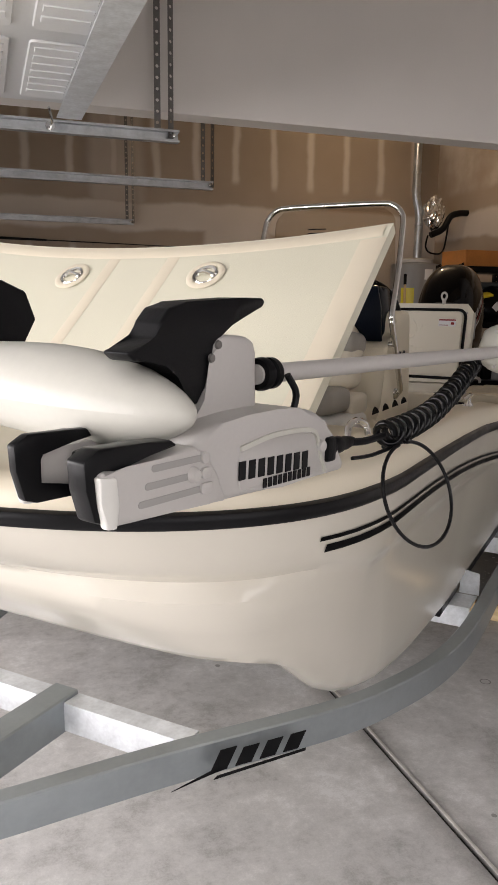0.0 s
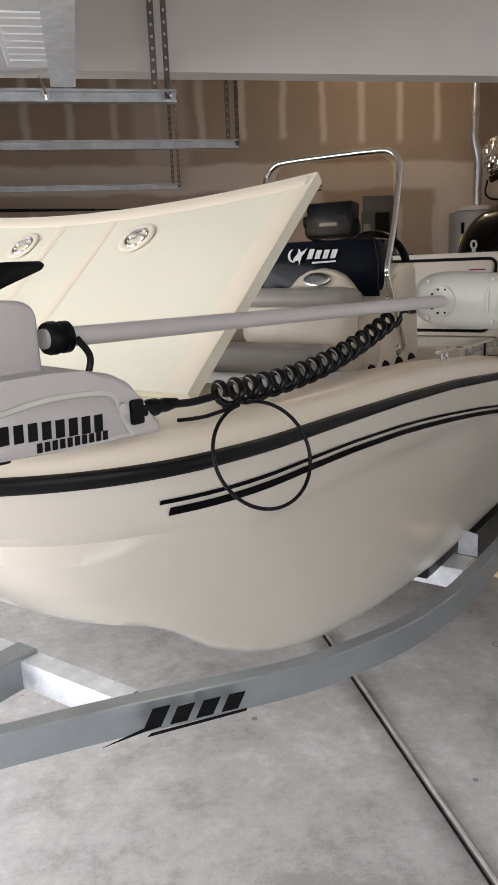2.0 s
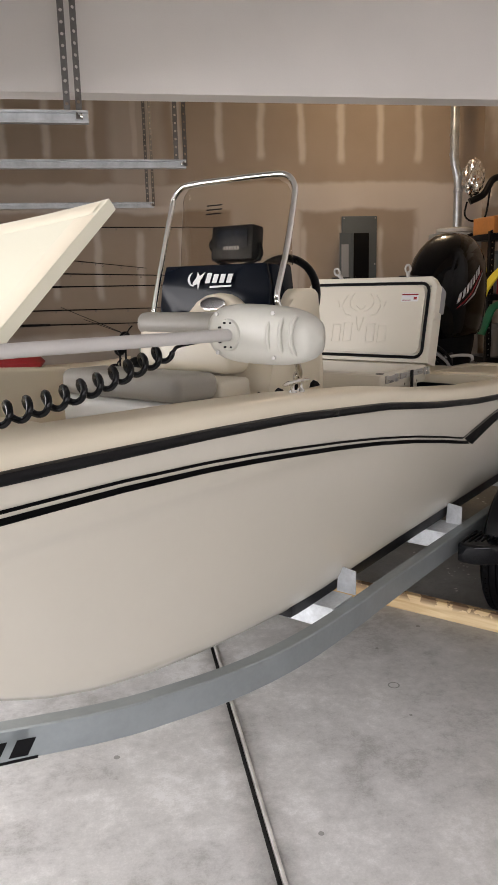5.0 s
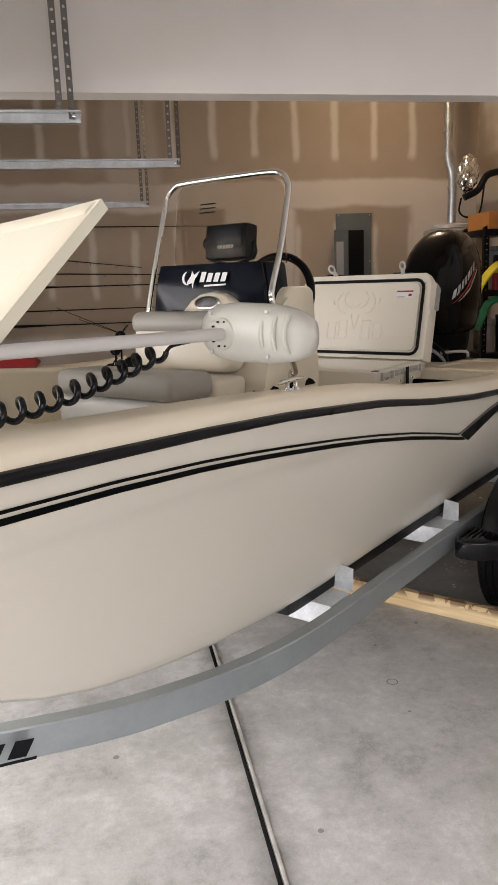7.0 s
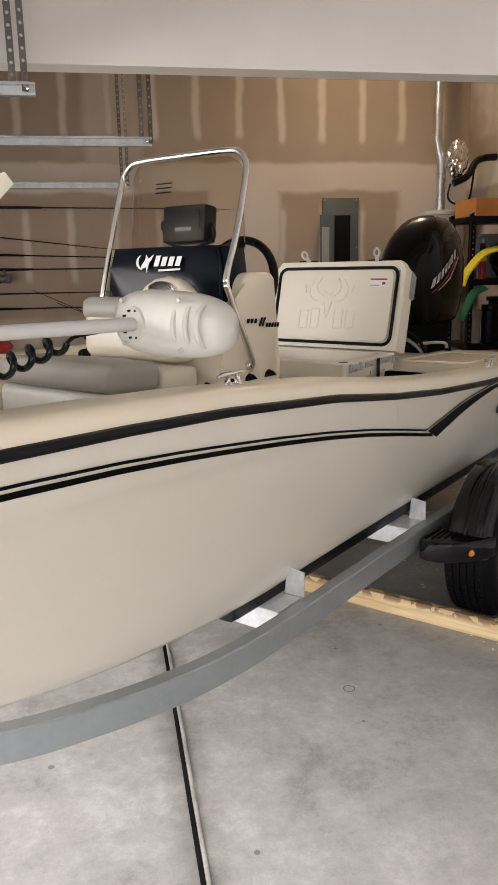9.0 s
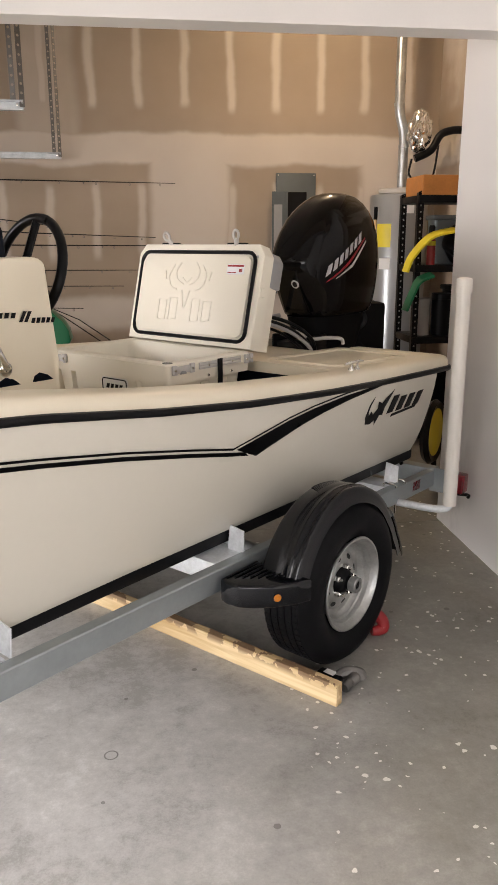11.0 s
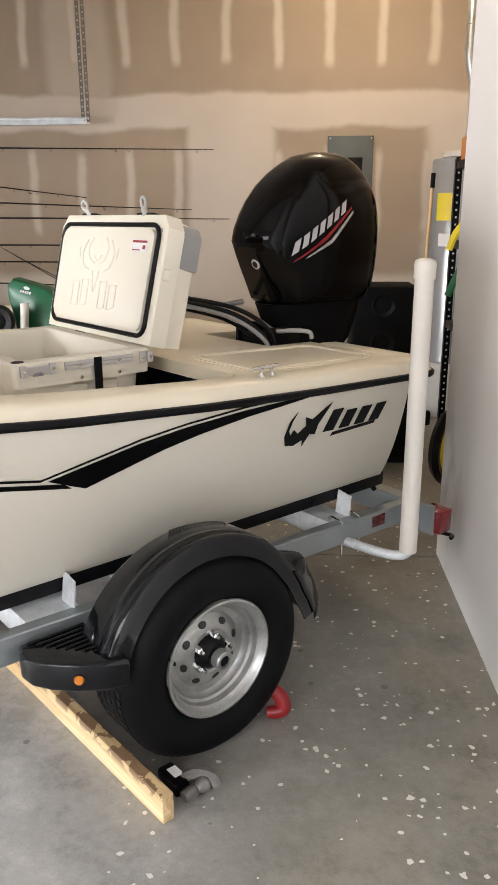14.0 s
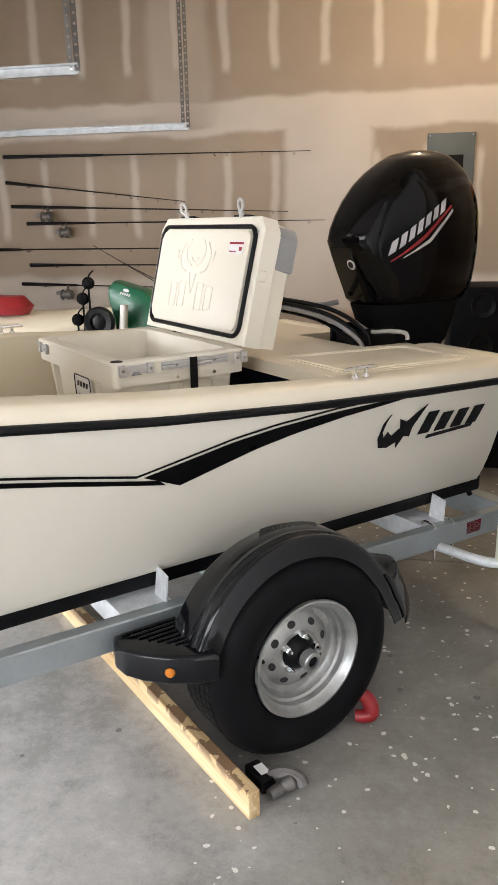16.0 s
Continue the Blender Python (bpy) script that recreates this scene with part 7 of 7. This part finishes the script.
mm = basis((4.08, 5.05, 0.42), (0.6, 0.8, 0), (0, 0, 1))
part("tyre", lathe(B(), [(0.16, -0.02), (0.20, -0.03), (0.22, 0.0), (0.20, 0.03), (0.16, 0.02)], mm, 28), BLACK, bike)
part("hub", lathe(B(), [(0.0, 0.034), (0.05, 0.034), (0.16, 0.022), (0.165, 0.0)], mm, 28), YELLOW, bike)
part("stem", tube(B(), [(4.08, 5.05, 0.42), (4.15, 5.14, 0.0)], 0.02, 8), SATIN, bike)

# fishing rods on the wall
def rod(u0, z0, u1, z1, grip, reel=None, r=0.007, v=7.93):
    d = Vector((u1 - u0, 0, z1 - z0))
    t = thing("fishing_rod", FRAME_G, (u0, v, z0), "dark fishing rod hung flat on the wall" if reel is None else "dark fishing rod with a spinning reel hung on the wall", "fishing rod", "rods on the wall")
    a = Vector((u0, v, z0))
    part("blank", tube(B(), [a, a + d], lambda q: r * (1 - 0.75 * q) + 0.001, 8), SATIN, t)
    part("grip", tube(B(), [a, a + d * grip], lambda q: 0.014 + 0.004 * math.cos(9 * q), 10), BLACK, t, "black foam grip")
    for q in (0.35, 0.5, 0.62, 0.74, 0.85, 0.95):
        c = a + d * q - Vector((0, 0, 0.018))
        bm = tube(B(), [c + Vector((0.008 * math.cos(w), 0, 0.010 * math.sin(w))) for w in (2 * math.pi * i / 10 for i in range(10))], 0.002, 5, True)
        part("line_guide", bm, DARKST, t)
    for q in (0.12, 0.7):
        c = a + d * q
        part("wall_hook", tube(B(), [c + Vector((0, 0.07, -0.02)), c + Vector((0, 0.0, -0.022)), c + Vector((0, -0.016, -0.005))], 0.004, 6), DARKST, t)
    if reel is not None:
        c = a + d * reel - Vector((0, 0.05, 0.085))
        bm = lathe(B(), [(0, -0.055), (0.045, -0.052), (0.05, -0.015), (0.038, -0.01), (0.038, 0.03), (0.05, 0.036), (0.045, 0.052), (0, 0.055)], basis(c, (0, 0, 1), (0, 1, 0)), 16)
        tube(bm, [c, c + Vector((0.0, 0.05, 0.085))], 0.012, 8)
        box(bm, c.x - 0.10, c.x - 0.03, c.y - 0.02, c.y + 0.02, c.z - 0.005, c.z + 0.03, 0.008)
        tube(bm, smooth_path([c, c + Vector((0.02, -0.04, 0.0)), c + Vector((0.03, -0.06, -0.04))], 4), 0.005, 6)
        part("reel", bm, DARKST, t, "grey spinning reel")
    return t


rod(-0.32, 2.23, 2.52, 2.19, 0.34)
rod(-0.32, 2.007, 1.39, 1.80, 0.22)
rod(-0.29, 1.794, 2.32, 1.695, 0.28, 0.14)
rod(-0.15, 1.637, 2.65, 1.616, 0.24, 0.14)
rod(-0.5, 1.403, 2.2, 1.39, 0.10)
rod(-0.16, 1.257, 2.0, 1.24, 0.25)
rod(-0.26, 1.081, 1.6, 1.03, 0.3, 0.25)
for u0, z0, u1, z1 in ((0.50, 1.43, 1.45, 1.02), (0.72, 1.30, 1.6, 0.98)):
    t = thing("fishing_rod", FRAME_G, (u1, 7.3, 0.0), "thin dark fishing rod leaning against the wall", "fishing rod", "leaning rods")
    part("blank", tube(B(), [(u1 + 0.9, 7.2, 0.0 + (z1 - 0.62)), (u1, 7.35, z1), (u0, 7.9, z0)], lambda q: 0.006 * (1 - 0.6 * q), 8), SATIN, t)

# kayak with cart beyond the boat
kay = thing("kayak", FRAME_G, (0.1, 6.9, 0.0), "tan kayak resting on a low stand by the wall", "kayak")
bm = B()
rings = []
for t in np.linspace(0, 1, 25):
    u = -1.6 + 2.75 * t
    w = 0.36 * (1 - abs(2 * t - 1) ** 2.4) + 0.012
    rings.append([Vector((u, 6.9 + w * math.copysign(abs(math.cos(a)) ** 0.8, math.cos(a)), 0.78 + 0.16 * abs(2 * t - 1) ** 3 + (0.16 if math.sin(a) > 0 else 0.22) * (0.35 + 0.65 * w / 0.36) * math.sin(a))) for a in (2 * math.pi * i / 24 for i in range(24))])
loft(bm, rings)
part("hull", bm, GEL_IN, kay, "tan plastic kayak hull", 50)
for u in (-0.9, 0.6):
    part("stand", box(B(), u - 0.03, u + 0.03, 6.65, 7.15, 0.0, 0.58, 0.006), SATIN, kay)
bm = lathe(B(), [(0, 0.93), (0.18, 0.935), (0.22, 1.0), (0.16, 1.08), (0, 1.09)], Matrix.Translation((0.12, 6.75, 0)) @ Matrix.Diagonal((1.3, 0.6, 1, 1)), 28)
single("seat_pad", bm, RED, FRAME_G, (0.05, 6.75, 0.93), "red and dark padded seat on the kayak", "seat pad")
bench = thing("work_bench", FRAME_G, (1.35, 6.25, 0), "dark low bench behind the boat", "bench")
part("top", box(B(), 0.85, 1.80, 6.0, 6.55, 0.80, 0.84, 0.006), SATIN, bench)
for u in (0.90, 1.75):
    for v in (6.05, 6.50):
        part("leg", box(B(), u - 0.025, u + 0.025, v - 0.025, v + 0.025, 0, 0.80, 0.003, 1), SATIN, bench)
bm = B()
rows = []
for v, g in ((6.25, 0.90), (6.262, 0.98), (6.30, 1.0), (6.42, 1.0), (6.45, 0.97)):
    rows.append([Vector((1.42 + (u - 1.42) * g, v + 0.08 * (z - 0.9), 0.841 + (z - 0.841) * g)) for u, z in ((1.27, 0.841), (1.58, 0.841), (1.63, 0.93), (1.615, 1.01), (1.57, 1.075), (1.49, 1.155), (1.36, 1.195), (1.25, 1.225), (1.212, 1.185), (1.215, 1.10), (1.245, 0.98))])
loft(bm, rows)
bmesh.ops.bevel(bm, geom=[e for e in bm.edges if e.calc_face_angle(0) > 0.6], offset=0.006, segments=2, affect="EDGES", clamp_overlap=True)
gb2 = single("tackle_bag", bm, GREEN, FRAME_G, (1.42, 6.3, 0.841), "green tackle bag with a white mark", "bag")
mm = basis((1.305, 6.267, 1.135), (1, 0.02, -0.25), (0.25, 0.08, 1))
bm = blocks(B(), mm, 0.08, 0.018, 5, 0.2, 0.002, None, 21)
prism(bm, [(0.042 + 0.022 * math.cos(q), 0.038 + 0.012 * math.sin(q)) for q in (2 * math.pi * k / 14 for k in range(14))], mm, 0.002)
part("mark", bm, WHITED, gb2, "white printed mark shown as bars")
cart = thing("bench_wheel", FRAME_G, (1.20, 6.15, 0.841), "black ribbed cart wheel standing on the bench", "wheel")
mm = basis((1.19, 6.13, 0.952), (1, 0, 0), (0, 0, 1))
part("tyre", lathe(B(), [(0.06, -0.03), (0.10, -0.035), (0.11, -0.02), (0.11, 0.02), (0.10, 0.035), (0.06, 0.03)], mm, 28), BLACK, cart)
part("disc", lathe(B(), [(0, 0.02), (0.03, 0.024), (0.06, 0.012), (0.065, -0.012), (0, -0.014)], mm, 24), SATIN, cart)
for i, (u, z) in enumerate(((1.05, 1.11), (1.10, 1.22), (1.0, 0.96))):
    bm = lathe(B(), [(0, -0.04), (0.04, -0.036), (0.045, 0.0), (0.03, 0.02), (0.03, 0.04), (0, 0.045)], basis((u, 6.2, z), (1, 0.3, 0), (0, 0, 1)), 14)
    tube(bm, smooth_path([(u, 6.2, z), (u + 0.03, 6.15, z + 0.06), (u + 0.06, 6.16, z + 0.09)], 4), 0.006, 6)
    tube(bm, [(u, 6.2, z), (u - 0.01, 6.22, 0.842)], 0.008, 8)
    single("fishing_reel", bm, SATIN, FRAME_G, (u, 6.2, 0.842), "dark fishing reel standing on the bench", "fishing reel", "reels on the bench")

# pipe offcut on the bench
rt = thing("plastic_pipe", FRAME_G, (1.345, 6.17, 0.841), "short white plastic pipe standing on the bench", "pipe")
part("tube", lathe(B(), [(0.024, 0.841), (0.029, 0.841), (0.029, 1.07), (0.024, 1.07), (0.024, 0.95)], pose(1.345, 6.17, 0) @ Matrix(((1, 0, 0.10, -0.0841), (0, 1, 0, 0), (0, 0, 1, 0), (0, 0, 0, 1))), 18), PVC, rt)
